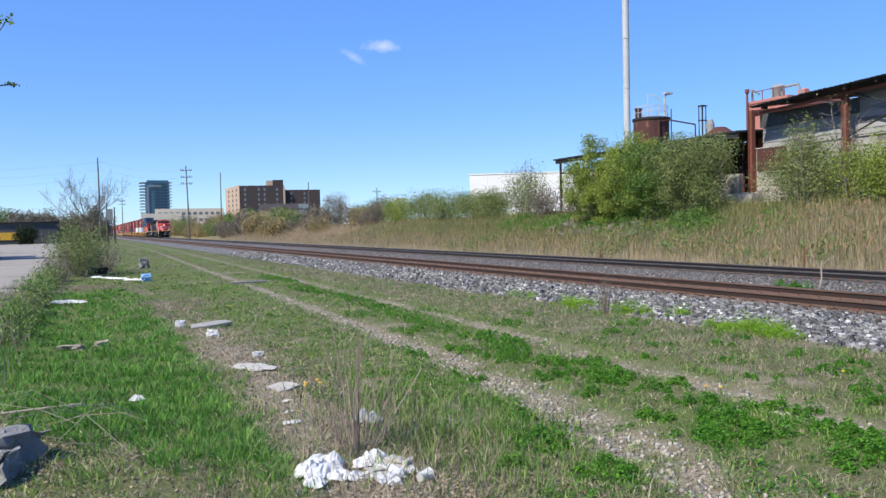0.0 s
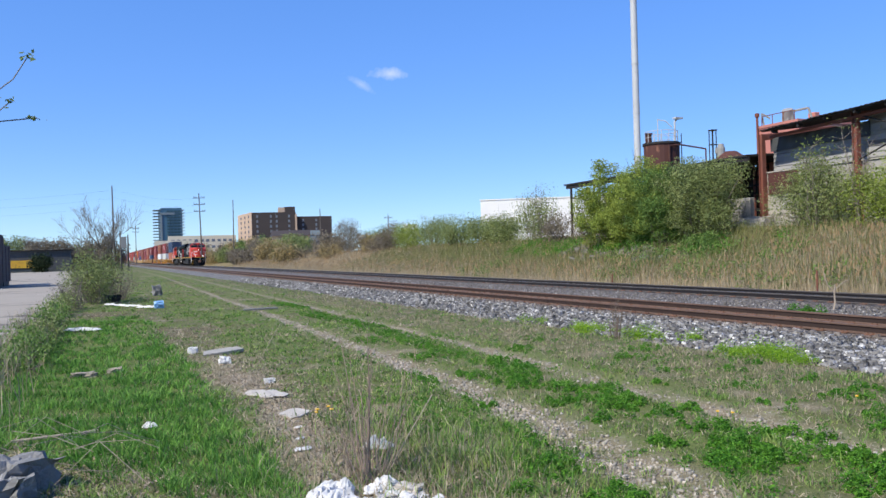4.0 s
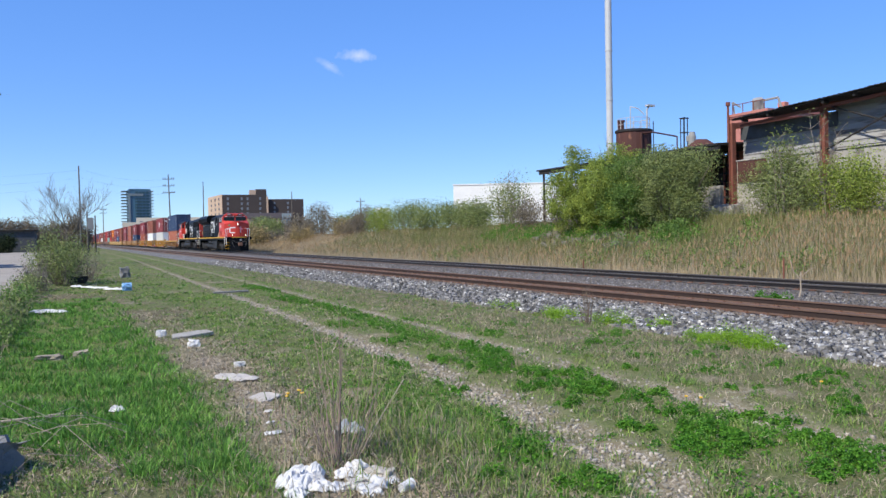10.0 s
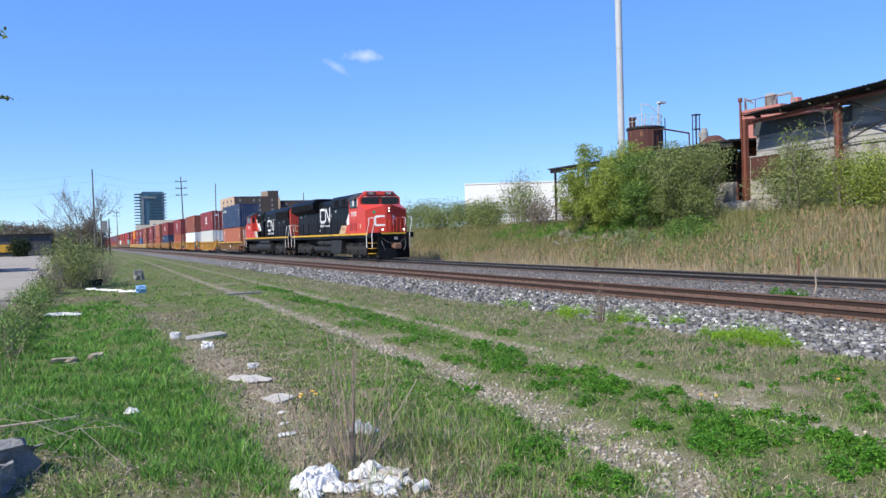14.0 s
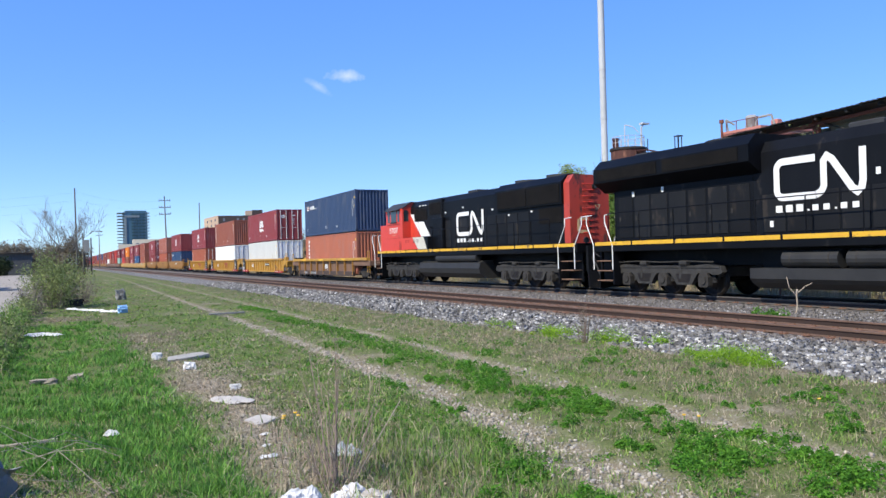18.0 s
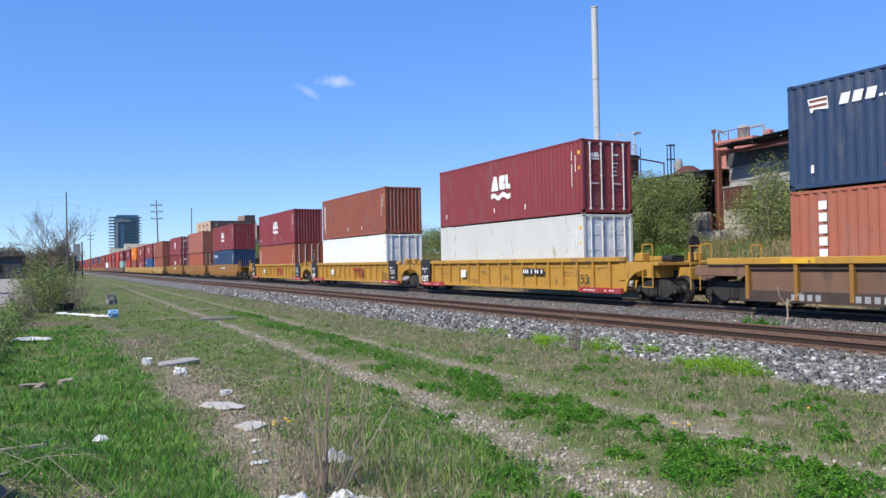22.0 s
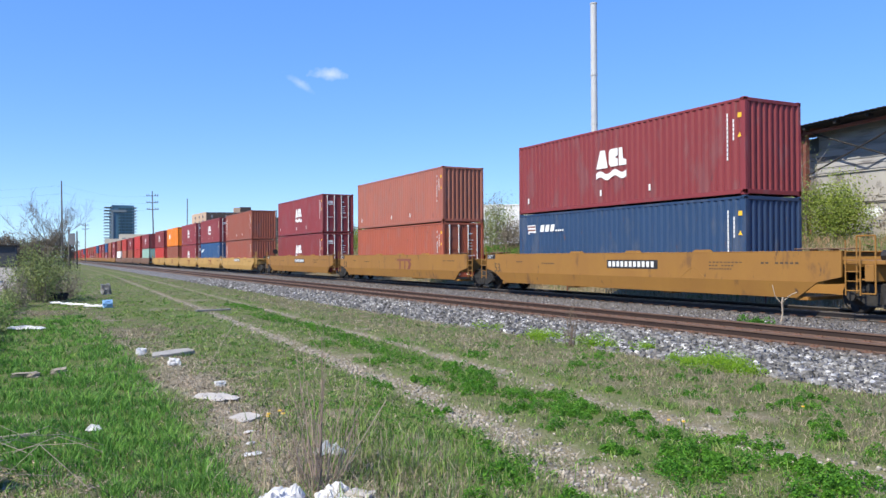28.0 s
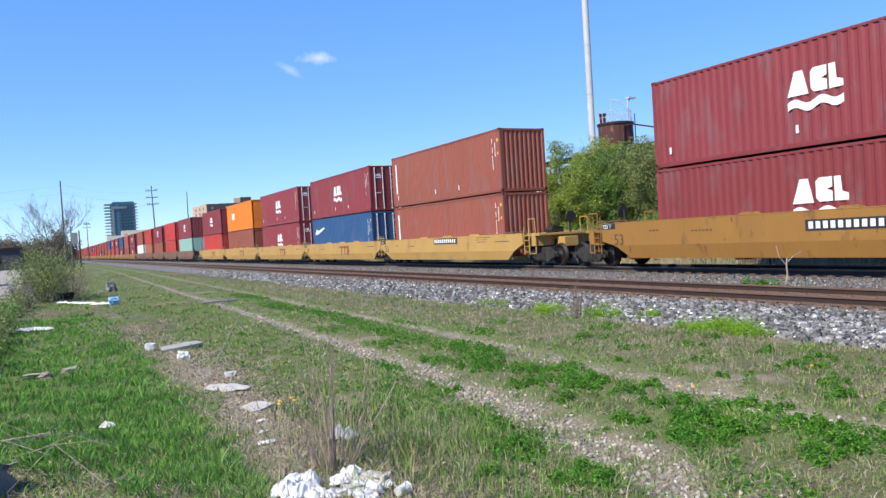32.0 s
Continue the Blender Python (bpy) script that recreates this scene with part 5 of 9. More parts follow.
def steps(loco, y, sign, edge=None):
    """Corner steps with yellow edges and bent white rails, at both sides of an end; sign: which way the end looks."""
    for sx in (-1, 0.8):
        st = part("step_well", Shape().box(*sorted((sx * 1.05, sx * 1.10)), y - 0.5, y + 0.5, 0.35, 1.75).box(*sorted((sx * 1.05, sx * 1.52)), y - sign * 0.56 - 0.03, y - sign * 0.56 + 0.03, 0.3, 1.8), M_BLACK, loco)
        for k in range(4):
            part("step", Shape().box(*sorted((sx * 1.08, sx * 1.5)), y - 0.42, y + 0.42, 0.42 + k * 0.36, 0.46 + k * 0.36, 0.006), edge or M_GRIMED, st, "yellow-edged step" if edge else "grimy step")
        for dy in (-0.55, 0.55):
            part("grab_rail", Shape().path([(sx * 1.54, y + dy, 0.85), (sx * 1.54, y + dy, 1.75), (sx * 1.5, y + dy + sign * 0.45, 2.55), (sx * 1.5, y + dy + sign * 0.45, 2.85), (sx * 1.2, y + dy + sign * 0.5, 2.9)], 0.028 if edge else 0.02), M_RAILW, loco, "bent white grab rail")


def pilot(loco, y, sign):
    sh = Shape().box(-1.12, 1.12, *sorted((y, y + sign * 0.12)), 0.75, 1.75, 0.02)
    part("end_plate", sh, M_BLACK, loco)
    plow = Shape()
    for sx in (-1, 1):
        plow.add([(0, y + sign * 0.55, 0.12), (0, y + sign * 0.45, 0.80), (sx * 1.12, y + sign * 0.15, 0.80), (sx * 1.12, y + sign * 0.2, 0.12),
                  (0, y + sign * 0.49, 0.12), (0, y + sign * 0.39, 0.80), (sx * 1.12, y + sign * 0.09, 0.80), (sx * 1.12, y + sign * 0.14, 0.12)],
                 [(0, 1, 2, 3), (4, 5, 6, 7), (0, 1, 5, 4), (1, 2, 6, 5), (2, 3, 7, 6), (0, 3, 7, 4)])
    part("snow_plow", plow, M_BLACK, loco)
    part("coupler", Shape().box(-0.16, 0.16, *sorted((y, y + sign * 0.7)), 0.80, 1.08, 0.03).box(-0.26, 0.26, *sorted((y + sign * 0.6, y + sign * 0.95)), 0.72, 1.14, 0.07), M_COUPLER, loco, "rusty knuckle coupler")
    hose = Shape()
    for x in (-0.9, 0.85):
        hose.path([(x, y + sign * 0.1, 1.3), (x * 0.95, y + sign * 0.3, 1.0), (x * 0.8, y + sign * 0.32, 0.7), (x * 0.7, y + sign * 0.25, 0.55)], 0.03)
    hose.path([(-0.9, y + sign * 0.2, 1.5), (-0.4, y + sign * 0.3, 1.15), (0.3, y + sign * 0.3, 1.1), (0.9, y + sign * 0.2, 1.5)], 0.02)
    part("air_hose", hose, M_HOSE, loco, "looped grey air hoses")


def lamp(loco, x, y, z, r, sign, lit):
    case = part("headlamp", Shape().tube((x, y, z), (x, y + sign * 0.07, z), r * 1.3, 14), M_DARK, loco)
    part("lens", Shape().tube((x, y + sign * 0.07, z), (x, y + sign * 0.085, z), r, 14), M_LAMP if lit else M_PANE, case, "shining lamp lens" if lit else "")


def lead_locomotive(s0):
    """A six-axle wide-cab engine; its nose looks towards -y, y = 0 lies under the front steps."""
    lo = on_train(thing("locomotive", "red-nosed black diesel locomotive with lit headlamps, hauling the train", "locomotive", "locomotives", at=train_pose(s0, 0)), s0)
    part("underframe", Shape().box(-1.54, 1.54, -1.15, 20.7, 1.5, 1.86, 0.02).box(-0.7, 0.7, -1.0, 20.2, 1.0, 1.5), M_BLACK, lo)
    sill_stripes(lo, -0.4, 20.6, 10)
    # long hood
    hood = Shape().prism([(-0.98, 1.86), (-0.98, 4.30), (-0.80, 4.62), (0.80, 4.62), (0.98, 4.30), (0.98, 1.86)], 3.6, 13.6, "y")
    hood = part("hood", hood, M_BLACK, lo)
    for i in range(11):
        y = 3.9 + i * 0.86
        part("hood_door", Shape().box(-1.0, -0.975, y, y + 0.78, 1.95, 3.05, 0.008), M_DOOR, hood)
    part("dynamic_brake_box", Shape().prism([(-1.12, 3.95), (-1.12, 4.55), (-0.9, 4.78), (0.9, 4.78), (1.12, 4.55), (1.12, 3.95)], 4.0, 9.3, "y"), M_BLACK, lo)
    for y in (4.3, 5.6, 7.3):
        part("air_grille", Shape().box(-1.135, -1.115, y, y + (1.05 if y > 7 else 0.8), 4.02, 4.5, 0.005), M_GRILLE, lo, "brown-black intake screen")
    # radiator cab with wings
    part("radiator_cab", Shape().box(-0.98, 0.98, 13.6, 20.0, 1.86, 4.1, 0.03), M_BLACK, lo)
    part("radiator_wing", Shape().prism([(-0.98, 3.7), (-1.50, 4.05), (-1.50, 4.55), (-1.18, 4.88), (1.18, 4.88), (1.50, 4.55), (1.50, 4.05), (0.98, 3.7)], 13.3, 20.6, "y"), M_BLACK, lo, "overhanging radiator housing")
    for i in range(2):
        part("radiator_screen", Shape().box(-1.52, -1.497, 13.7 + i * 3.5, 16.9 + i * 3.5, 4.1, 4.5, 0.005), M_GRILLE, lo)
        part("roof_fan", Shape().tube((0, 15.2 + i * 3.4, 4.88), (0, 15.2 + i * 3.4, 4.98), 0.9, 18), M_ROOF, lo)
    for i in range(7):
        door = part("side_door", Shape().box(-1.0, -0.975, 13.75 + i * 0.88, 14.52 + i * 0.88, 1.98, 3.45, 0.01), M_DOOR, lo)
        part("latch", Shape().box(-1.012, -1.0, 14.40 + i * 0.88, 14.46 + i * 0.88, 2.6, 2.75), M_TRUCK, door)
    part("rear_panel", Shape().box(-0.95, 0.95, 20.0, 20.12, 1.9, 4.05, 0.03), M_BLACK, lo)
    part("exhaust_stack", Shape().box(-0.4, 0.4, 9.9, 10.9, 4.6, 4.82, 0.03), M_ROOF, lo)
    # cab with sloping roof sides
    def cab_section(dx, dz):
        return [(-1.53 - dx, 4.36 + dz), (-1.08 - dx * 0.5, 4.73 + dz), (1.08 + dx * 0.5, 4.73 + dz), (1.53 + dx, 4.36 + dz)]
    cab = part("cab", Shape().prism([(-1.53, 1.86)] + cab_section(0, 0) + [(1.53, 1.86)], 1.18, 3.6, "y"), M_CNRED, lo, "red wide cab")
    part("forehead", Shape().prism([(1.14, 4.46), (1.10, 4.56), (1.16, 4.80), (1.50, 4.84), (1.9, 4.74), (1.9, 4.46)], -1.06, 1.06), M_CNRED, cab, "red brow with number boards")
    part("cab_roof", Shape().prism(cab_section(0.012, 0.012) + cab_section(0.012, 0.03)[::-1], 1.62, 3.66, "y"), M_ROOF, cab, "dark grey roof skin")
    for sx in (-1, 1):
        part("sun_visor", Shape().prism([(sx * 1.52, 4.42), (sx * 1.74, 4.27), (sx * 1.73, 4.24), (sx * 1.52, 4.38)], 1.68, 3.5, "y"), M_ROOF, cab, "dark sun visor")
        part("side_window", Shape().box(*sorted((sx * 1.525, sx * 1.542)), 1.72, 3.32, 3.74, 4.32, 0.004), M_PANE, cab, "dark sliding window")
        for f, box in enumerate(((1.64, 1.72, 3.70, 4.34), (2.46, 2.50, 3.74, 4.32), (3.32, 3.38, 3.70, 4.34), (1.64, 3.38, 3.67, 3.735))):
            part("window_frame", Shape().box(*sorted((sx * 1.53, sx * 1.552)), box[0], box[1], box[2], box[3]), M_RAILW if f == 0 else M_DARK, cab)
        part("mirror", Shape().box(*sorted((sx * 1.60, sx * 1.68)), 2.15, 2.32, 3.80, 4.28, 0.02), M_RAILW, cab, "upright pale mirror")
    for a, b, top in ((-1.40, -0.10, 4.36), (0.10, 1.40, 4.36)):
        out, inn = (a, b) if a < 0 else (b, a)
        g = 0.16 if a < 0 else -0.16
        pane = [(out, 4.00), (out + g, 3.90), (inn, 3.90), (inn, top), (out + g * 0.6, top), (out, top - 0.10)]
        part("windshield", Shape().prism(pane, 1.15, 1.186, "y"), M_PANE, cab, "dark windscreen pane")
        part("rain_rail", Shape().tube((out + g, 1.13, 4.425), (inn, 1.13, 4.425), 0.014, 6), M_RAILW, cab)
        part("wiper", Shape().tube(((a + b) / 2, 1.13, 4.40), ((a + b) / 2 + 0.25, 1.13, 3.98), 0.012, 5), M_DARK, cab)
    num = text_mesh("3008", 0.19)
    for x in (-0.98, 0.34):
        board = part("number_board", Shape().box(x, x + 0.64, 1.07, 1.12, 4.56, 4.76, 0.01), M_PLACARD, cab, "black number board")
        part("lettering", num, M_LOGO, board, at=pose(x + 0.09, 1.066, 4.595, 90, 0, 0))
    # nose: a shallow wedge with a peaked top, black between it and the windscreen
    low = [(-1.53, 1.18), (-1.53, 0.08), (-0.22, -0.40), (0.22, -0.40), (1.53, 0.08), (1.53, 1.18)]
    tops = [3.90, 3.45, 3.80, 3.80, 3.45, 3.90]
    k = len(low)
    nose = Shape().add([(x, y, 1.86) for x, y in low] + [(x, y, z) for (x, y), z in zip(low, tops)],
                       [(i, i + 1, k + i + 1, k + i) for i in range(k - 1)] + [(6, 7, 8), (6, 8, 9, 11), (9, 10, 11), tuple(range(k))])
    nose = part("nose", nose, M_CNRED, lo, "blunt red nose")
    pan = [(-1.46, 1.145, 3.905), (-1.42, 0.20, 3.50), (-0.24, -0.26, 3.83), (0.24, -0.26, 3.83), (1.42, 0.20, 3.50), (1.46, 1.145, 3.905)]
    part("glare_panel", Shape().add(pan + [(x, y, z - 0.02) for x, y, z in pan], [(0, 1, 2), (0, 2, 3, 5), (3, 4, 5), (6, 7, 8), (6, 8, 9, 11), (9, 10, 11)] + [(i, (i + 1) % 6, 6 + (i + 1) % 6, 6 + i) for i in range(6)]), M_ROOF, nose, "black glare panel")
    part("lamp_housing", Shape().box(-0.13, 0.13, -0.44, -0.39, 3.22, 3.66, 0.02), M_CNRED, nose)
    for z in (3.34, 3.53):
        lamp(nose, 0.0, -0.44, z, 0.045, -1, True)
    part("nose_door", Shape().box(-0.3, 0.3, -0.02, 0.01, 1.95, 3.15, 0.01), M_CNRED, nose, at=pose(0.85, -0.17, 0, 0, 0, 20))
    part("badge", Shape().tube((0, 0, 0), (0, -0.012, 0), 0.11, 16), M_GREEN, nose, "round green badge", at=pose(-0.95, -0.135, 3.30, 0, 0, -20))
    nb = strokes([[(0, 0.62), (0.60, 0.62), (0.68, 0.54), (0.68, 0.08), (0.60, 0), (0, 0)]], 0.13)
    part("painted_emblem", nb, M_WHITEP, nose, "white band emblem", at=pose(-0.26, -0.39, 2.38, 0, 0, 69.9))
    zig = strokes([[(0.62, 0), (0.62, 0.62), (0.0, 0.0), (0.0, 0.62)]], 0.13)
    part("painted_emblem", zig, M_WHITEP, nose, "white band emblem", at=pose(0.95, -0.145, 2.38, 0, 0, 110.1))
    for x in (-0.78, 0.78):
        lamp(lo, x, -1.17, 2.06, 0.06, -1, True)
    for x in (-0.45, -0.2, 0.1, 0.35, 0.62, 0.9):
        part("front_rail_post", Shape().tube((x, -1.05, 1.86), (x, -1.05, 2.85), 0.024, 6), M_CNRED, lo)
    part("front_handrail", Shape().tube((-0.45, -1.05, 2.85), (0.9, -1.05, 2.85), 0.024, 6), M_CNRED, lo, "red front platform railing")
    part("front_stripe", Shape().box(-0.85, 0.95, -1.185, -1.15, 1.70, 1.85), M_SILL, lo, "yellow end stripe")
    part("cable_box", Shape().box(0.05, 0.3, -1.30, -1.27, 1.35, 1.55, 0.01), M_GREYBOX, lo)
    # stripes behind the cab
    x = -1.004
    part("white_stripe", Shape().prism([(4.65, 3.95), (3.6, 3.95), (3.6, 3.5), (4.95, 2.55), (5.8, 2.55), (5.8, 2.85)], x - 0.004, x, "x"), M_WHITEP, lo, "white slanting stripe")
    for i in range(3):
        part("louvre", Shape().box(-1.012, -1.006, 6.3, 7.0, 2.1 + i * 0.09, 2.13 + i * 0.09), M_LOUVRE, lo)
    part("cream_stripe", Shape().prism([(7.1, 2.5), (5.75, 2.5), (6.25, 1.88), (7.75, 1.88), (7.2, 2.3)], x - 0.004, x, "x"), M_CREAM, lo, "cream slanting stripe")
    part("red_panel", Shape().prism([(4.95, 2.55), (3.6, 3.5), (3.6, 1.88), (6.25, 1.88), (5.75, 2.53)], x - 0.008, x, "x"), M_CNRED, lo, "red flank panel")
    for y in (2.3, 3.2):
        screen = part("louvre_panel", Shape().box(-1.542, -1.53, y - 0.36, y + 0.32, 2.06, 2.62), M_LOUVRE, cab, "dull red louvred panel")
        for i in range(7):
            part("louvre", Shape().box(-1.552, -1.54, y - 0.35, y + 0.3, 2.1 + i * 0.073, 2.13 + i * 0.073), M_CNRED, screen)
    part("notice_plate", Shape().box(-1.54, -1.532, 1.0, 1.25, 2.2, 2.5), M_CREAM, cab)
    part("painted_emblem", road_emblem(1.02), M_WHITEP, lo, "white continuous band emblem", at=pose(-1.005, 12.75, 2.92))
    web_line(lo, 2.75, 0.20, pose(-1.006, 12.8, 2.50))
    part("lettering", text_mesh("3008", 0.52), M_LOGO, cab, "white running number", at=pose(-1.538, 3.16, 3.08) @ FACE_NEAR @ Matrix.Diagonal((1.18, 1.0, 1.0, 1.0)))
    row_of_bars(cab, 0.5, 0.028, 6, 31, M_CREAM, pose(-1.535, 2.75, 2.92))
    part("seam", Shape().box(-1.536, -1.53, 1.5, 3.4, 2.73, 2.745), M_LOUVRE, cab)
    for y, z in ((8.4, 3.55), (6.4, 4.15), (9.6, 3.3), (12.9, 2.1), (17.4, 3.5), (18.9, 3.45)):
        part("notice_plate", Shape().box(-1.012, -1.0, y, y + 0.12, z, z + 0.18), M_LOGO, lo)
    # below the deck
    tank = Shape().prism([(-1.36, 0.50), (-1.46, 0.62), (-1.46, 0.92), (1.46, 0.92), (1.46, 0.62), (1.36, 0.50), (1.1, 0.33), (-1.1, 0.33)], 5.75, 13.4, "y")
    part("fuel_tank", tank, M_TANK, lo)
    part("tank_head", Shape().prism([(5.75, 0.62), (6.0, 0.40), (8.3, 0.40), (8.3, 1.40), (5.6, 1.40)], -1.50, 1.50), M_TANK, lo, "tall end of the fuel tank")
    part("equipment_rack", Shape().box(-0.9, 0.9, 8.3, 13.4, 0.9, 1.5), M_BLACK, lo)
    for y0, y1 in ((8.55, 10.3), (10.55, 12.3)):
        drum = part("air_reservoir", Shape().tube((-1.22, y0, 1.18), (-1.22, y1, 1.18), 0.25, 16), M_TANK, lo, smooth=False)
        for q in (y0 + 0.25, y1 - 0.3):
            part("strap", Shape().tube((-1.22, q, 1.18), (-1.22, q + 0.05, 1.18), 0.258, 16), M_TRUCK, drum)
    loco_truck(lo, 2.95)
    loco_truck(lo, 17.3)
    steps(lo, -0.62, -1, M_SILL)
    steps(lo, 20.1, 1)
    pilot(lo, -1.15, -1)
    pilot(lo, 20.7, 1)
    handrail_posts(lo, 6.4, 19.8, -1.5, 1.86, 2.9, 9)
    part("horn", Shape().tube((0.3, 2.6, 4.78), (0.3, 2.0, 4.8), 0.05, 8, 0.12).box(-0.3, 0.35, 2.5, 2.7, 4.66, 4.78), M_DARK, lo)
    return lo


def second_locomotive(s0):
    """A six-axle engine that runs hood first: y = 0 at its hood end, its cab at the far end."""
    lo = on_train(thing("locomotive", "black diesel locomotive with red hood end and red cab, running backwards", "locomotive", "locomotives", at=train_pose(s0, 0)), s0)
    part("underframe", Shape().box(-1.54, 1.54, 0.0, 21.0, 1.5, 1.86, 0.02).box(-0.7, 0.7, 0.4, 20.8, 1.0, 1.5), M_BLACK, lo)
    sill_stripes(lo, 0.1, 21.0, 14)
    hood = part("hood", Shape().prism([(-0.98, 1.86), (-0.98, 4.35), (-0.75, 4.66), (0.75, 4.66), (0.98, 4.35), (0.98, 1.86)], 1.5, 17.2, "y"), M_BLACK, lo)
    part("hood_end", Shape().prism([(-0.99, 1.88), (-0.99, 4.36), (-0.76, 4.68), (0.76, 4.68), (0.99, 4.36), (0.99, 1.88)], 1.15, 1.55, "y"), M_DULLHOOD, lo, "dull red painted hood end")
    end = Shape()
    for i in range(9):
        end.path([(-0.35, 1.14, 2.3 + i * 0.25), (-0.35, 1.05, 2.3 + i * 0.25), (0.1, 1.05, 2.3 + i * 0.25), (0.1, 1.14, 2.3 + i * 0.25)], 0.018, 5)
    part("ladder", end, M_CNRED, lo)
    part("radiator_housing", Shape().prism([(-1.10, 3.52), (-1.10, 4.42), (-0.80, 4.72), (0.80, 4.72), (1.10, 4.42), (1.10, 3.52)], 1.56, 6.9, "y"), M_BLACK, lo)
    for y in (1.7, 4.25):
        part("radiator_screen", Shape().box(-1.125, -1.10, y, y + 2.45, 3.58, 4.34, 0.005), M_GRILLE, lo)
        part("roof_fan", Shape().tube((0, y + 1.2, 4.72), (0, y + 1.2, 4.84), 0.75, 18), M_ROOF, lo)
    part("air_grille", Shape().box(-1.0, -0.975, 1.7, 3.4, 2.75, 3.4, 0.005), M_GRILLE, lo)
    part("inertial_filter_box", Shape().box(-1.06, 1.06, 12.7, 14.3, 3.05, 4.58, 0.05), M_BLACK, lo)
    part("air_grille", Shape().box(-1.01, -0.97, 14.72, 16.33, 3.55, 4.17, 0.005), M_GRILLE, lo)
    part("air_grille", Shape().box(-1.075, -1.055, 12.8, 14.2, 3.75, 4.40, 0.005), M_GRILLE, lo)
    part("equipment_box", Shape().box(-1.20, -0.98, 12.4, 13.6, 1.9, 3.55, 0.03), M_BLACK, lo)
    for i in range(9):
        y = 4.2 + i * 0.95
        part("hood_door", Shape().box(-1.0, -0.975, y, y + 0.88, 1.95, 3.35, 0.008), M_DOOR, hood)
    part("exhaust_stack", Shape().box(-0.4, 0.4, 9.9, 10.9, 4.64, 4.84, 0.03), M_ROOF, lo)
    # cab with sloping roof sides; its back wall looks along the hood
    roof = [(-1.53, 4.30), (-0.95, 4.66), (0.95, 4.66), (1.53, 4.30)]
    cab = part("cab", Shape().prism([(-1.53, 1.86)] + roof + [(1.53, 1.86)], 16.95, 19.42, "y"), M_CNRED, lo, "red cab")
    part("cab_roof", Shape().prism([(x, z + 0.012) for x, z in roof] + [(x * 1.01, z + 0.04) for x, z in roof[::-1]], 16.9, 19.55, "y"), M_ROOF, cab, "dark grey roof skin")
    for sx in (-1, 1):
        part("sun_visor", Shape().prism([(sx * 1.52, 4.38), (sx * 1.72, 4.24), (sx * 1.71, 4.21), (sx * 1.52, 4.34)], 17.2, 19.3, "y"), M_ROOF, cab, "dark sun visor")
        for y0, y1 in ((18.82, 19.14), (17.83, 18.65), (17.38, 17.65)):
            part("side_window", Shape().box(*sorted((sx * 1.525, sx * 1.542)), y0, y1, 3.56, 4.23, 0.004), M_PANE, cab, "dark cab side window")
        part("window_frame", Shape().box(*sorted((sx * 1.53, sx * 1.57)), 17.75, 18.73, 3.50, 3.555), M_DARK, cab)
        part("window_sill", Shape().box(*sorted((sx * 1.53, sx * 1.56)), 17.3, 19.2, 3.40, 3.44), M_LOUVRE, cab)
        x0, x1 = sorted((sx * 1.14, sx * 1.44))
        part("door_window", Shape().prism([(x0, 3.56), (x1, 3.56), (x1, 4.12), (x1 - 0.07, 4.22), (x0 + 0.07, 4.22), (x0, 4.12)], 16.935, 16.952, "y"), M_PANE, cab, "rounded door window")
        part("seam", Shape().box(*sorted((sx * 1.53, sx * 1.536)), 17.0, 19.4, 2.585, 2.60), M_LOUVRE, cab)
        screen = part("louvre_panel", Shape().box(*sorted((sx * 1.53, sx * 1.538)), 17.17, 17.48, 1.9, 2.38), M_LOUVRE, cab)
        for i in range(7):
            part("louvre", Shape().box(*sorted((sx * 1.536, sx * 1.546)), 17.18, 17.47, 1.93 + i * 0.065, 1.955 + i * 0.065), M_CNRED, screen)
    nose = Shape()
    low = [(-1.5, 19.40), (-1.49, 19.55), (-1.49, 20.45), (-0.9, 20.66), (0.9, 20.66), (1.49, 20.45), (1.49, 19.55), (1.5, 19.40)]
    tops = [3.60, 3.44, 3.42, 3.36, 3.36, 3.42, 3.44, 3.60]
    nose.add([(x, y, 1.86) for x, y in low] + [(x, y, z) for (x, y), z in zip(low, tops)], [(i, i + 1, 9 + i, 8 + i) for i in range(7)] + [tuple(range(8, 16)), tuple(range(8))])
    part("nose", nose, M_CNRED, lo, "red short nose")
    part("windshield", Shape().box(-1.3, 1.3, 19.41, 19.44, 3.72, 4.2), M_PANE, cab)
    x = -0.982
    part("red_panel", Shape().prism([(16.95, 3.95), (15.52, 2.60), (16.95, 2.60)], x - 0.014, x, "x"), M_CNRED, lo, "red flank panel")
    part("white_stripe", Shape().prism([(16.95, 3.96), (16.46, 3.93), (16.38, 3.48), (15.18, 3.45), (14.36, 2.62), (15.52, 2.62)], x - 0.020, x, "x"), M_WHITEP, lo, "white slanting stripe")
    part("hood_seam", Shape().box(-1.006, -0.98, 15.78, 15.81, 2.6, 3.5), M_BLACK, lo)
    cabinet = part("low_cabinet", Shape().box(-1.52, -0.98, 13.6, 16.95, 1.88, 2.58, 0.02), M_BLACK, lo, "low cabinet beside the hood")
    part("red_panel", Shape().prism([(16.95, 2.57), (15.58, 2.57), (14.85, 1.89), (16.95, 1.89)], -1.528, -1.52, "x"), M_CNRED, cabinet)
    part("cream_stripe", Shape().prism([(15.58, 2.57), (14.11, 2.57), (13.70, 1.89), (14.85, 1.89)], -1.529, -1.52, "x"), M_PALECREAM, cabinet, "cream slanting stripe")
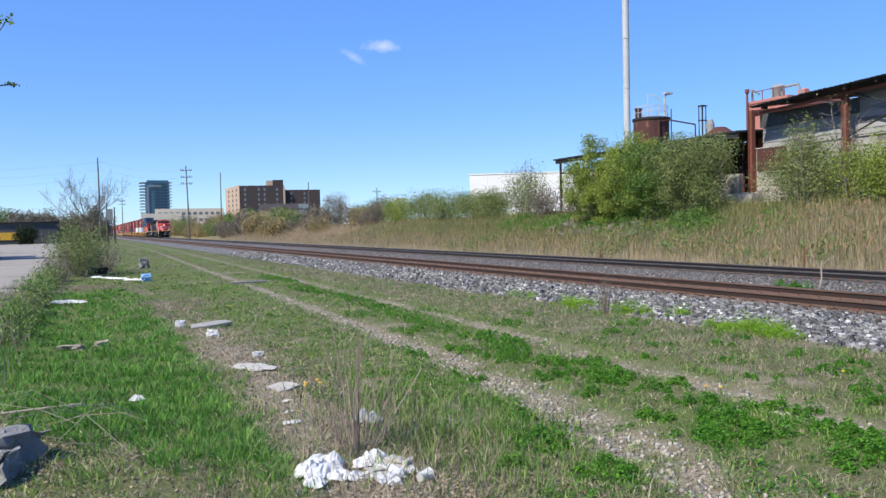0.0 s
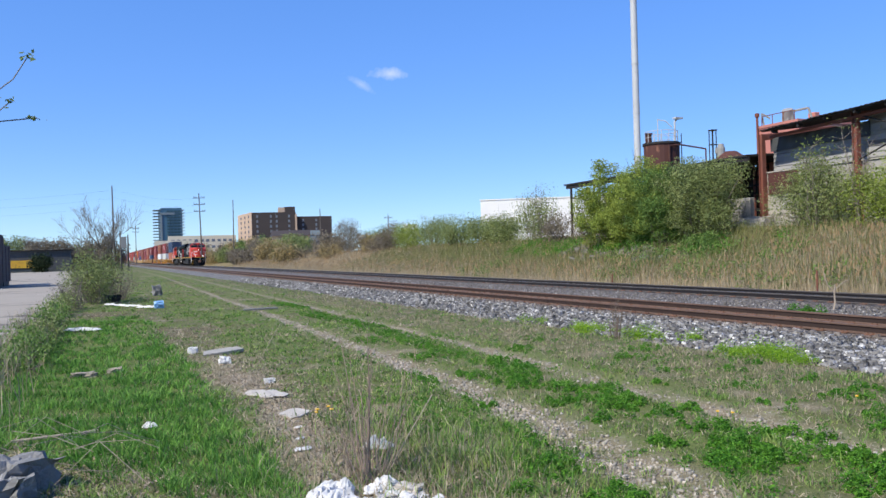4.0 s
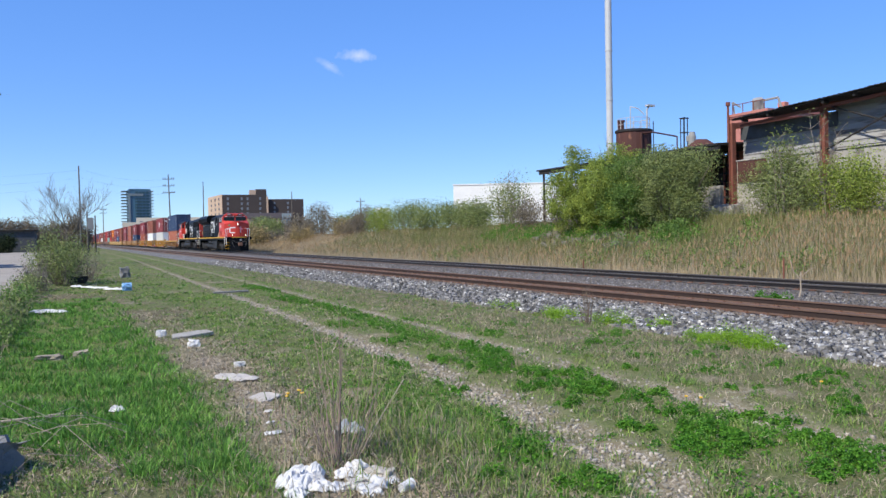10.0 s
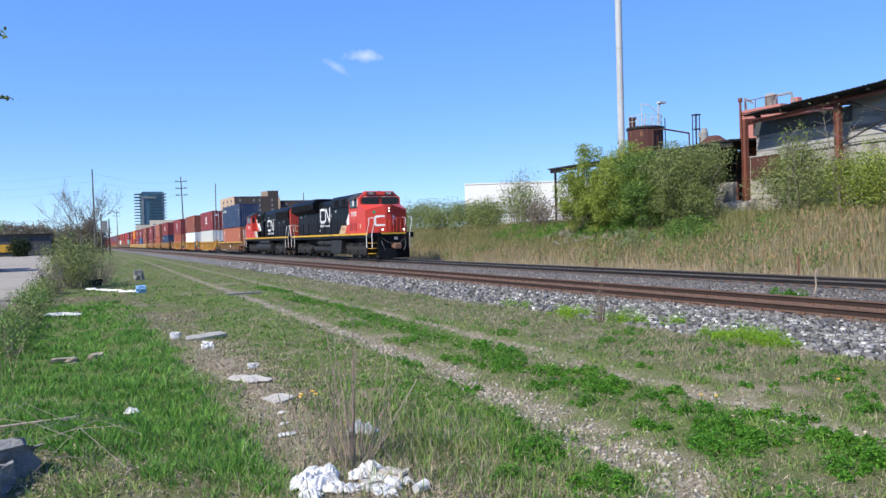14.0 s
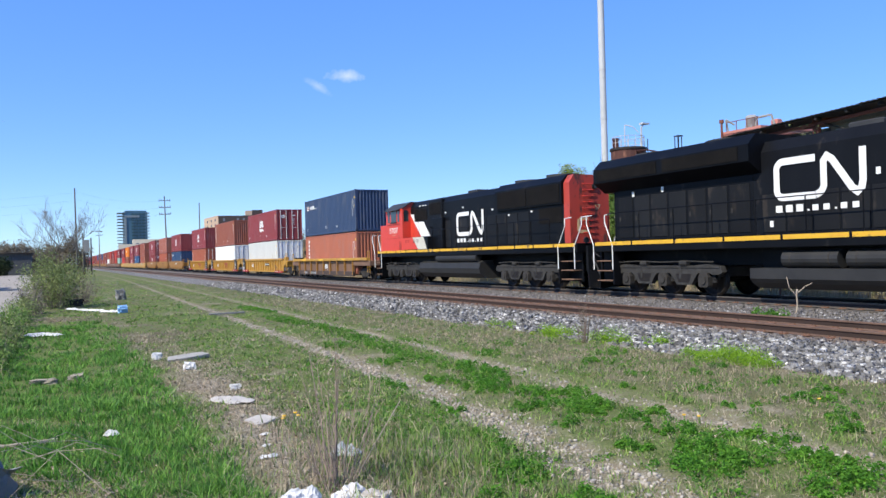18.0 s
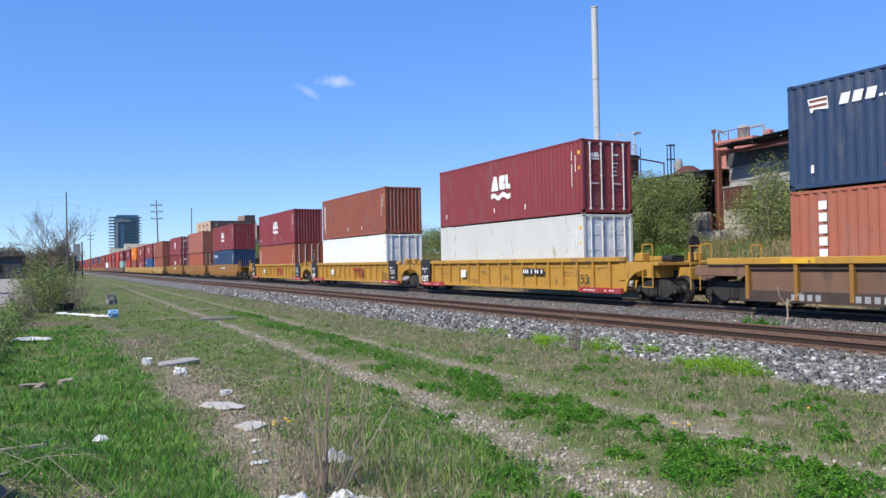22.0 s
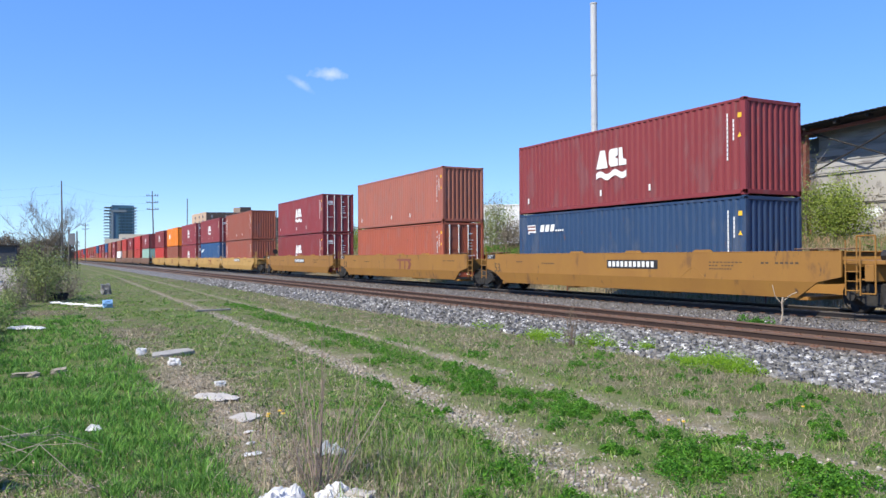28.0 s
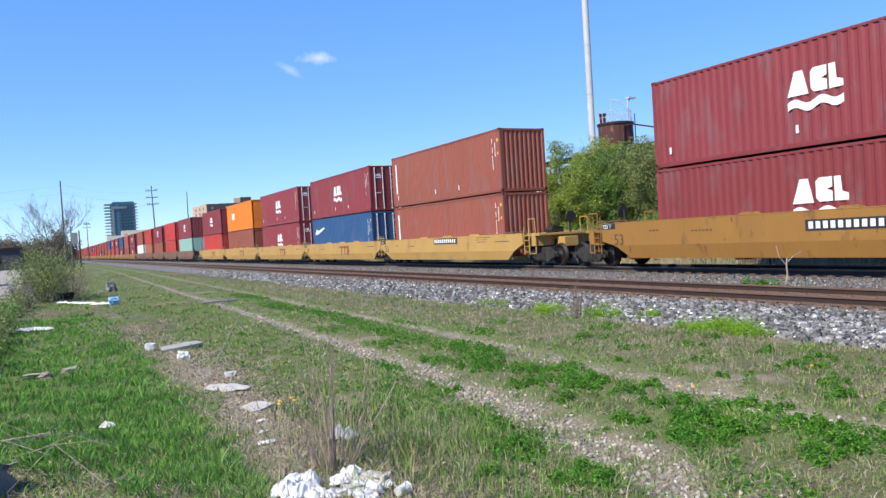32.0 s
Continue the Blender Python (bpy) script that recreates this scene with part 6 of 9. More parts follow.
    for y in (15.2, 14.75, 16.0, 16.35):
        for i in range(3):
            part("louvre", Shape().box(-1.536, -1.527, y, y + 0.26, 2.28 + i * 0.07, 2.305 + i * 0.07), M_DARK if y < 15.5 else M_LOUVRE, cabinet)
    part("painted_emblem", road_emblem(1.02), M_WHITEP, lo, "white continuous band emblem", at=pose(-1.005, 11.0, 2.58))
    web_line(lo, 2.8, 0.20, pose(-1.006, 11.05, 2.16))
    part("lettering", text_mesh("5707", 0.48), M_LOGO, cab, "white running number", at=pose(-1.538, 18.93, 2.90) @ FACE_NEAR @ Matrix.Diagonal((1.34, 1.0, 1.0, 1.0)))
    row_of_bars(cab, 0.5, 0.028, 6, 31, M_CREAM, pose(-1.535, 18.5, 2.76))
    part("lettering", text_mesh("57", 0.30), M_CREAM, lo, at=pose(0.25, 1.146, 3.25, 90, 0, 0))
    part("painted_emblem", strokes([[(0, 0.5), (0.45, 0.5)], [(0.48, 0.5), (0.48, 0.0)], [(0.45, 0.0), (0, 0.0)]], 0.12), M_CREAM, lo, "worn cream emblem", at=pose(-0.1, 1.146, 2.35, 0, 0, 90))
    for y, z in ((3.9, 3.3), (5.8, 3.25), (7.3, 3.6), (10.3, 3.9), (12.3, 3.75), (14.75, 4.32), (15.1, 4.32), (15.5, 4.32)):
        part("notice_plate", Shape().box(-1.012, -0.99, y, y + 0.13, z, z + 0.08), M_LOGO, lo)
    tank = Shape().prism([(-1.45, 0.60), (-1.52, 0.85), (-1.45, 1.12), (-1.2, 1.22), (1.2, 1.22), (1.45, 1.12), (1.52, 0.85), (1.45, 0.60), (1.1, 0.36), (-1.1, 0.36)], 7.9, 14.8, "y")
    part("fuel_tank", tank, M_TANK, lo)
    part("air_reservoir", Shape().tube((-1.36, 8.2, 1.36), (-1.36, 12.6, 1.36), 0.19, 12), M_TANK, lo)
    loco_truck(lo, 4.2)
    loco_truck(lo, 17.9)
    steps(lo, 0.72, -1)
    steps(lo, 20.9, 1)
    pilot(lo, 0.0, -1)
    pilot(lo, 21.6, 1)
    handrail_posts(lo, 1.9, 13.0, -1.5, 1.86, 2.9, 9)
    lamp(lo, 0.25, 1.15, 4.2, 0.09, -1, False)
    for x in (-1.1, 1.1):
        lamp(lo, x, 0.0, 1.98, 0.09, -1, False)
    return lo


lead_locomotive(-44.8)
second_locomotive(-44.8 + 21.7)


# ---- the works beyond the railway ----
M_CONC = surface("weathered concrete", (0.42, 0.39, 0.34), (0.30, 0.28, 0.25), 0.8, 0.9, 0, 0.3, 30, spots=[((0.16, 0.14, 0.12), 1.2, 0.12), ((0.52, 0.50, 0.46), 2.4, 0.08)], stretch=(1, 1, 0.6))
M_SIDING = surface("bleached grey siding", (0.33, 0.32, 0.31), (0.22, 0.215, 0.21), 1.2, 0.85, 0, 0.3, 25, spots=[((0.13, 0.12, 0.12), 1.8, 0.14)], stretch=(1, 0.15, 1), per_object=0.18)
M_STEELRED = surface("rust-red steel", (0.23, 0.075, 0.05), (0.15, 0.055, 0.04), 2.0, 0.85, 0.1, 0.2, 30)
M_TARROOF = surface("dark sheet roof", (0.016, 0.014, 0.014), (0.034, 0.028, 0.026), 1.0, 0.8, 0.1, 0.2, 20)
M_RUSTTANK = surface("rusted tank shell", (0.105, 0.037, 0.028), (0.06, 0.026, 0.022), 0.8, 0.85, 0.1, 0.2, 20, spots=[((0.25, 0.11, 0.07), 1.6, 0.08)], stretch=(1, 1, 0.3))
M_PINK = surface("faded pink-red sheet", (0.50, 0.20, 0.16), (0.42, 0.16, 0.13), 1.0, 0.8, 0, 0.1, 20)
M_GREYM = surface("grey painted metal", (0.50, 0.51, 0.52), (0.40, 0.41, 0.42), 0.6, 0.55, 0.0, 0.05, 20, spots=[((0.3, 0.29, 0.28), 1.2, 0.05)])
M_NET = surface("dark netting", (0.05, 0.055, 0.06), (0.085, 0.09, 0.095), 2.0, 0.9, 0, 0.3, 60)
M_ROOFGREY = surface("dull grey sheet", (0.30, 0.30, 0.29), (0.22, 0.22, 0.21), 1.0, 0.8, 0, 0.1, 20)
M_WALLW = surface("white cladding", (0.78, 0.78, 0.77), (0.70, 0.70, 0.69), 0.3, 0.7, 0, 0.05, 10)



def falling(sh):
    """The eaves fall gently along the shed."""
    sh.v = [(x, y, z - 0.042 * (y - 24.2) if z > 4.5 else z) for x, y, z in sh.v]
    return sh


shed = thing("works_shed", "works shed with rust-red columns, grey siding and concrete base wall", "shed", at=pose(36, 0, 2.4))
BAYS = [34.0 - 6.22 * i for i in range(8)]
part("roof", falling(Shape().prism([(-0.75, 5.92), (12.0, 7.5), (24.0, 6.0), (24.0, 6.12), (12.0, 7.62), (-0.75, 6.00)], -10, 33.3, "y")), M_TARROOF, shed, "dark overhanging sheet roof")
r = random.Random(41)
for i in range(25):
    # overlapping roof sheets with a ragged, rippled eave
    y, e = -9.9 + i * 1.73, -0.9 + r.uniform(-0.06, 0.08)
    n = 12
    low = [(e, y + 1.72 * k / n, 5.99 + 0.035 * (k % 2) + r.uniform(0, 0.01)) for k in range(n + 1)]
    high = [(3.0, p[1], p[2] + 0.455) for p in low]
    part("roof_sheet", falling(Shape().add(low + high + [(a, b, c - 0.03) for a, b, c in low + high],
         [(k, k + 1, n + 2 + k, n + 1 + k) for k in range(n)] + [(2 * n + 2 + k, 2 * n + 3 + k, 3 * n + 4 + k, 3 * n + 3 + k) for k in range(n)] + [(k, k + 1, 2 * n + 3 + k, 2 * n + 2 + k) for k in range(n)])), M_TARROOF, shed)
for i in range(25):
    y = -9.5 + i * 1.75
    part("purlin_end", falling(Shape().box(-0.70, -0.3, y, y + 0.14, 5.76, 5.91)), M_TARROOF, shed)
part("eave_beam", falling(Shape().box(-0.12, 0.12, -10, 33.3, 5.60, 5.74)), M_STEELRED, shed, "rust-red eave beam")
for y in BAYS:
    col = part("column", falling(Shape().box(-0.14, 0.14, y - 0.15, y - 0.12, -0.4, 5.95).box(-0.14, 0.14, y + 0.12, y + 0.15, -0.4, 5.95).box(-0.02, 0.02, y - 0.12, y + 0.12, -0.4, 5.95)), M_STEELRED, shed, "rust-red steel column")
    part("rafter", falling(Shape().prism([(0.1, 5.6), (12, 7.1), (12, 7.45), (0.1, 5.95)], y - 0.08, y + 0.08, "y")), M_STEELRED, shed)
for k, (a, b) in enumerate(zip(BAYS[1:], BAYS)):
    # concrete base wall of three lifts
    for j in range(3):
        part("concrete_panel", Shape().box(0.18, 0.48, a + 0.16, b - 0.16, -0.5 + j * 1.24 + 0.015, -0.5 + (j + 1) * 1.24, 0.02), M_CONC, shed)
    part("wall_ledge", Shape().box(0.10, 1.0, a + 0.16, b - 0.16, 3.225, 3.30, 0.015), M_CONC, shed, "concrete ledge on the base wall")
    top = 4.9 if k == 0 else 5.75
    n = 7 if k == 0 else 9
    for j in range(n):
        z0 = 3.15 + (top - 3.15) * j / n
        part("siding_board", Shape().prism([(0.95 + 0.03 * (j % 2), z0), (0.89, z0), (0.94, z0 + (top - 3.15) / n + 0.02), (0.97, z0 + (top - 3.15) / n + 0.02)], a + 0.01, b - 0.01, "y"), M_SIDING, shed)
    if k == 0:
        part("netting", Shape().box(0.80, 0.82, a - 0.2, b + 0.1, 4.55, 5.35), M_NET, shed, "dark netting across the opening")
    if k in (1, 2):
        br = Shape().tube((-0.05, a + 0.2, 5.6), (-0.05, b - 0.2, 3.3), 0.045, 6).tube((-0.05, a + 0.2, 3.3), (-0.05, b - 0.2, 5.6), 0.045, 6)
        part("cross_brace", br, M_TARROOF, shed, "dark crossed tie rods")
part("end_wall", Shape().box(0.2, 23.8, -10, -9.7, -0.4, 6.1).box(23.6, 23.8, -9.7, 34, -0.4, 6.1), M_SIDING, shed)
part("floor_slab", Shape().box(0.2, 23.8, -9.7, 34.6, -0.3, 0.02), M_CONC, shed)
part("buttress", Shape().prism([(-1.2, -0.6), (0.2, -0.6), (0.2, 0.75), (-0.5, 0.6)], 33.4, 35.4, "y"), M_CONC, shed, "broken concrete footing")
part("rust_sheet", Shape().box(0.10, 0.16, 31.6, 33.7, 1.95, 3.2), M_RUSTTANK, shed, "rusted sheet fixed over the wall")
part("cable", Shape().path([(0.1, y, 1.75 + 0.05 * math.sin(y)) for y in np.arange(3.0, 33.5, 1.5)], 0.03, 5), M_TARROOF, shed)
for y, z, w, h in ((22.3, 0.9, 1.6, 0.9), (20.3, 0.7, 1.2, 1.1), (18.6, 1.0, 1.4, 0.7), (24.5, 1.0, 0.9, 0.5)):
    part("graffiti", Shape().prism([(y, z), (y - w * 0.4, z - 0.15), (y - w, z + h * 0.2), (y - w * 0.8, z + h), (y - w * 0.3, z + h * 0.7), (y + 0.1, z + h)], 0.165, 0.178), M_TEAL if w > 1.3 else M_WHITE, shed, "faded spray-painted patch")

canopy = thing("canopy_roof", "low dark lean-to roof on slender steel legs", "canopy", at=pose(36, 0, 2.4))
part("roof", Shape().prism([(-0.6, 4.30), (9.0, 4.9), (9.0, 5.05), (-0.6, 4.42)], 34.6, 54.4, "y"), M_TARROOF, canopy, "dark roof sheets")
part("edge_beam", Shape().box(-0.5, -0.35, 34.6, 54.2, 4.02, 4.3), M_TARROOF, canopy)
for y in (36.5, 41.0, 46.0, 50.4, 53.6):
    for x in (-0.4, 2.4):
        part("leg", Shape().box(x - 0.07, x + 0.07, y - 0.07, y + 0.07, -0.4, 4.3), M_TARROOF, canopy)
    part("truss", Shape().tube((-0.4, y, 3.2), (2.4, y, 4.3), 0.04, 5).tube((-0.4, y, 4.2), (2.4, y, 3.2), 0.04, 5).tube((-0.4, y, 3.2), (2.4, y, 3.2), 0.04, 5), M_TARROOF, canopy)
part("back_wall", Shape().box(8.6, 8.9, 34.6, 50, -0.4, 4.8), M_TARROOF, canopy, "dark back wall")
rack = thing("pallet_rack", "dark steel storage rack under the lean-to roof", "rack", at=pose(37.5, 35.0, 2.4))
for j in range(6):
    part("rack_beam", Shape().box(0, 0.12, 0, 5.5, 1.2 + j * 0.5, 1.3 + j * 0.5), M_TARROOF, rack)
for j in range(6):
    part("rack_post", Shape().box(0, 0.1, j * 1.08, j * 1.08 + 0.1, -0.3, 4.0), M_STEELRED, rack)
block = thing("rubble_wall", "low grey block wall below the lean-to", "wall", at=pose(36, 0, 2.4))
part("blocks", Shape().box(0.0, 0.35, 35.0, 43.5, -0.4, 1.9, 0.03), M_CONC, block)

# tall chimney, rusty tank, pink hopper house
chim = thing("chimney", "tall slender pale grey steel chimney with joint rings", "chimney", at=pose(62.05, 78.4, 2.2))
zs = [0, 9.4, 16.0, 22.2, 31.3]
for a, b in zip(zs, zs[1:]):
    part("chimney_section", Shape().tube((0, 0, a), (0, 0, b - 0.02), 0.42, 24, 0.41, False), M_GREYM, chim, smooth=True)
    part("joint_ring", Shape().tube((0, 0, b - 0.12), (0, 0, b + 0.04), 0.46, 20), M_GREYM, chim, smooth=False)

tank = thing("storage_tank", "rusty upright storage tank with railings and pipes on top", "tank", at=pose(48.2, 57.4, 2.3))
part("shell", Shape().tube((0, 0, 0), (0, 0, 8.6), 1.62, 28), M_RUSTTANK, tank, smooth=False)
part("rim", Shape().tube((0, 0, 8.55), (0, 0, 8.75), 1.72, 28), M_TARROOF, tank)
rl = Shape()
for i in range(14):
    a, b = 0.4488 * i, 0.4488 * (i + 1)
    p, q = (1.5 * math.cos(a), 1.5 * math.sin(a)), (1.5 * math.cos(b), 1.5 * math.sin(b))
    rl.tube((*p, 8.7), (*p, 9.8), 0.03, 5).tube((*p, 9.8), (*q, 9.8), 0.03, 5).tube((*p, 9.25), (*q, 9.25), 0.025, 5)
part("guard_rail", rl, M_GREYM, tank, "thin grey guard rail")
part("vent_pipe", Shape().tube((-0.9, 0.7, 8.7), (-0.9, 0.7, 9.6), 0.28, 12).tube((-0.9, 0.7, 9.6), (-0.9, 0.7, 9.75), 0.36, 12), M_RUSTTANK, tank)
part("mast", Shape().path([(0.85, -0.9, 8.7), (0.85, -0.9, 10.6), (1.0, -1.0, 10.95)], 0.09).box(0.7, 1.5, -1.3, -0.8, 10.9, 11.05), M_GREYM, tank, "lamp mast")
part("lamp_hoop", Shape().path([(-0.2, 0.2, 8.7), (-0.2, 0.2, 11.0), (0.3, -0.3, 10.8), (0.8, -0.6, 10.2)], 0.05), M_GREYM, tank)
part("downpipe", Shape().path([(-0.5, -1.65, 8.4), (-0.5, -1.7, 3.0)], 0.09).path([(-0.5, -1.65, 8.3), (0.6, -1.9, 8.4), (2.9, -2.6, 8.0), (2.9, -2.6, 6.0)], 0.07), M_RUSTTANK, tank)
lad = Shape()
for i in range(20):
    lad.tube((1.55, -0.95, 2 + i * 0.33), (1.80, -0.65, 2 + i * 0.33), 0.03, 4)
lad.tube((1.55, -0.95, 1), (1.55, -0.95, 9.6), 0.04, 5).tube((1.80, -0.65, 1), (1.80, -0.65, 9.6), 0.04, 5)
part("ladder", lad, M_TARROOF, tank)

stand = thing("conveyor_head", "small steel stand with a pale hopper and a brown cone roof", "hopper", at=pose(51.6, 54.3, 2.3))
for x, y in ((-0.25, 0.3), (0.2, -0.1), (-0.25, -0.1), (0.2, 0.3)):
    part("post", Shape().tube((x, y, 0), (x, y, 9.7), 0.05, 6), M_DARK, stand)
part("top_frame", Shape().box(-0.3, 0.3, -0.2, 0.4, 9.6, 9.68).box(-0.3, 0.3, -0.2, 0.4, 8.3, 8.36), M_DARK, stand)
part("hopper", Shape().tube((0.45, -0.4, 6.0), (0.45, -0.4, 7.9), 0.36, 12).tube((0.45, -0.4, 7.9), (0.45, -0.4, 8.35), 0.36, 12, 0.22).tube((0.2, -0.2, 7.5), (0.2, -0.2, 8.0), 0.2, 10), M_ROOFGREY, stand)
part("cone_roof", Shape().tube((1.0, -1.0, 5.0), (1.0, -1.0, 6.6), 1.9, 14).tube((1.0, -1.0, 6.6), (1.0, -1.0, 7.6), 1.9, 14, 0.5), M_RUSTTANK, stand, "low rusty cone roof")

pink = thing("pink_plant_house", "faded pink-red plant house with machinery on its roof", "building", at=pose(43.75, 41.65, 1.85))
part("wall", Shape().box(0, 8.0, -3.5, 0.0, -0.2, 7.9, 0.03), M_PINK, pink)
part("parapet", Shape().box(-0.06, 8.06, -3.56, 0.06, 7.9, 8.08), M_PINK, pink)
part("edge_pipe", Shape().tube((-0.14, -0.1, -0.1), (-0.14, -0.1, 8.75), 0.08, 8).tube((-0.14, -0.1, 8.75), (-0.14, -0.1, 9.0), 0.16, 8), M_STEELRED, pink)
part("fan_unit", Shape().box(0.9, 1.6, -1.9, -1.3, 8.08, 8.5, 0.04).tube((1.25, -1.6, 8.5), (1.0, -1.75, 9.05), 0.42, 14, 0.36), M_ROOFGREY, pink, "grey roof fan with a tilted cowl")
part("fan_unit", Shape().box(2.0, 2.5, -3.2, -2.6, 8.08, 8.7, 0.05), M_PINK, pink, "pink cased roof unit")
for k in range(4):
    part("rail_post", Shape().tube((0.1, -0.3 - k * 0.95, 8.08), (0.1, -0.3 - k * 0.95, 8.75), 0.03, 5), M_STEELRED, pink)
part("top_rail", Shape().tube((0.1, -0.3, 8.75), (0.1, -3.15, 8.75), 0.03, 5), M_STEELRED, pink)
part("roof_pipe", Shape().path([(0.3, -0.3, 8.1), (0.2, -0.2, 9.0), (0.6, -0.6, 8.6)], 0.07).path([(1.2, -2.0, 8.1), (1.2, -2.0, 8.9), (1.4, -3.2, 8.95), (1.5, -3.4, 8.1)], 0.08), M_ROOFGREY, pink)

wh = thing("white_warehouse", "long white-clad warehouse behind the bushes", "building", at=pose(58.9, 115.9, 2.0, 0, 0, -31.5))
for i in range(8):
    part("cladding_panel", Shape().box(i * 3.0, i * 3.0 + 2.98, 0, 0.2, 0, 7.9, 0.01), M_WALLW, wh)
part("body", Shape().box(0.05, 23.9, 0.2, 16, 0, 7.85), M_WALLW, wh)
part("roof_edge", Shape().box(-0.1, 24.1, -0.1, 16.1, 7.9, 8.08), M_WALLW, wh)
sw = thing("white_hut", "small white hut on the bank", "building", at=pose(72.4, 186.5, 1.4, 0, 0, -20))
part("wall", Shape().box(0, 3.4, 0, 3, 0, 7.2), M_WALLW, sw)
part("roof", Shape().box(-0.1, 3.5, -0.1, 3.1, 7.2, 7.5), M_WALLW, sw)

# ---- the distance: tower, apartment slab, low cream building, poles ----
M_GLASS = surface("blue-green tower glass", (0.04, 0.10, 0.16), (0.07, 0.155, 0.23), 0.06, 0.25, 0, 0.0, 1)
M_SLAB = surface("pale floor edge", (0.20, 0.25, 0.28), (0.16, 0.20, 0.23), 0.2, 0.7, 0, 0.0, 1)
M_BEIGE = surface("beige brick", (0.47, 0.345, 0.255), (0.41, 0.30, 0.225), 0.2, 0.9, 0, 0.0, 2)
M_BRICK = surface("dark brown brick", (0.052, 0.041, 0.040), (0.042, 0.034, 0.034), 0.2, 0.9, 0, 0.0, 2)
M_CREAMB = surface("cream wall", (0.60, 0.55, 0.45), (0.54, 0.50, 0.41), 0.2, 0.9, 0, 0.0, 2)
M_WIN = plain("distant window", (0.13, 0.15, 0.18), 0.3)
M_PANE_T = plain("tower pane", (0.03, 0.07, 0.095), 0.2)

tower = thing("glass_tower", "blue-green glass apartment tower with balcony slabs, far off", "tower", at=pose(55.8, 798, 0))
part("core", Shape().prism([(1, 0), (21.5, -1.0), (22.5, 8), (21.5, 20), (1, 20), (0, 8)], 0, 50.3, "z"), M_GLASS, tower)
part("bright_strip", Shape().box(1.2, 3.0, -0.9, -0.1, 0, 45).box(1.2, 14.5, -1.3, -0.5, 45, 47), M_SLAB, tower, "pale vertical glazing strip")
part("crown", Shape().box(2, 21, -0.5, 15, 50.3, 51.6), M_GLASS, tower)
for i in range(17):
    z = 2.9 * (i + 1)
    part("floor_slab", Shape().box(-4.6, 2.6, -0.6, 20, z, z + 0.45), M_SLAB, tower)
    part("floor_slab", Shape().box(19.5, 24.0, -1.6, 20, z, z + 0.45), M_SLAB, tower)
    for x in (7.4, 10.6, 13.8, 17.0):
        part("window", Shape().box(x, x + 2.6, -1.15, -0.9, z - 2.2, z - 0.3), M_PANE_T, tower)

apt = thing("apartment_block", "brown brick apartment slab with a beige end wall", "building", at=pose(78.8, 473.5, 0, 0, 0, -10.5))
part("wall", Shape().box(7, 33, 0.05, 38, 0, 28.2), M_BRICK, apt)
part("end_wall", Shape().prism([(6.7, -0.2), (7, -0.2), (7, 38), (-2.0, 38)], 0, 28.4, "z"), M_BEIGE, apt, "beige brick end wall")
part("penthouse", Shape().box(26.5, 32.8, 2, 14, 28.2, 31.6), M_BRICK, apt)
part("penthouse_face", Shape().box(22.8, 26.5, 2, 14, 28.2, 31.2), M_BEIGE, apt)
part("wing", Shape().box(33.6, 55.0, 3, 30, 0, 25.6), M_BRICK, apt, "lower brick wing")
part("stair_tower", Shape().box(32.6, 33.7, -0.4, 5, 0, 27), M_BEIGE, apt)
for r in range(8):
    for x in (9.6, 17.6, 21.0, 28.4):
        part("window", Shape().box(x, x + 1.15, -0.1, 0.08, 4.0 + r * 3.0, 5.6 + r * 3.0), M_WIN, apt)
    for x in (37.0, 45.0):
        part("window", Shape().box(x, x + 1.1, 2.9, 3.02, 3.2 + r * 2.75, 4.7 + r * 2.75), M_WIN, apt)
    for y in (6, 16, 27):
        part("window", Shape().box(6.75 - 8.7 * y / 38 - 0.7, 6.95 - 8.7 * y / 38, y, y + 2.4, 4.2 + r * 3.0, 5.6 + r * 3.0), M_WIN, apt)
low = thing("cream_office", "low cream office building with rows of windows", "building", at=pose(32, 499, 0, 0, 0, -4))
part("wall", Shape().box(0, 23, 0, 20, 0, 12.8), M_CREAMB, low)
part("upper_storey", Shape().box(8, 48, 1, 20, 0, 15.6), M_CREAMB, low)
for r in range(3):
    for i in range(11):
        part("window", Shape().box(9.6 + i * 3.4, 11.6 + i * 3.4, 0.9, 1.02, 4.0 + r * 3.9, 5.6 + r * 3.9), M_WIN, low)
house = thing("brown_house", "small brown house with a pale gable on the bank", "house", at=pose(62, 300, 2.0, 0, 0, -15))
part("wall", Shape().box(0, 18, 0, 9, 0, 7.5), M_BEIGE, house)
part("roof", Shape().prism([(-0.6, 7.4), (9.6, 7.4), (4.5, 9.6)], -0.5, 18.5), M_BRICK, house)
part("gable", Shape().box(14.5, 18.2, -0.3, 0.0, 4, 9.2), M_SLAB, house)

M_POLE = surface("grey weathered pole", (0.13, 0.112, 0.098), (0.09, 0.08, 0.072), 1.0, 0.9, 0, 0.2, 20)


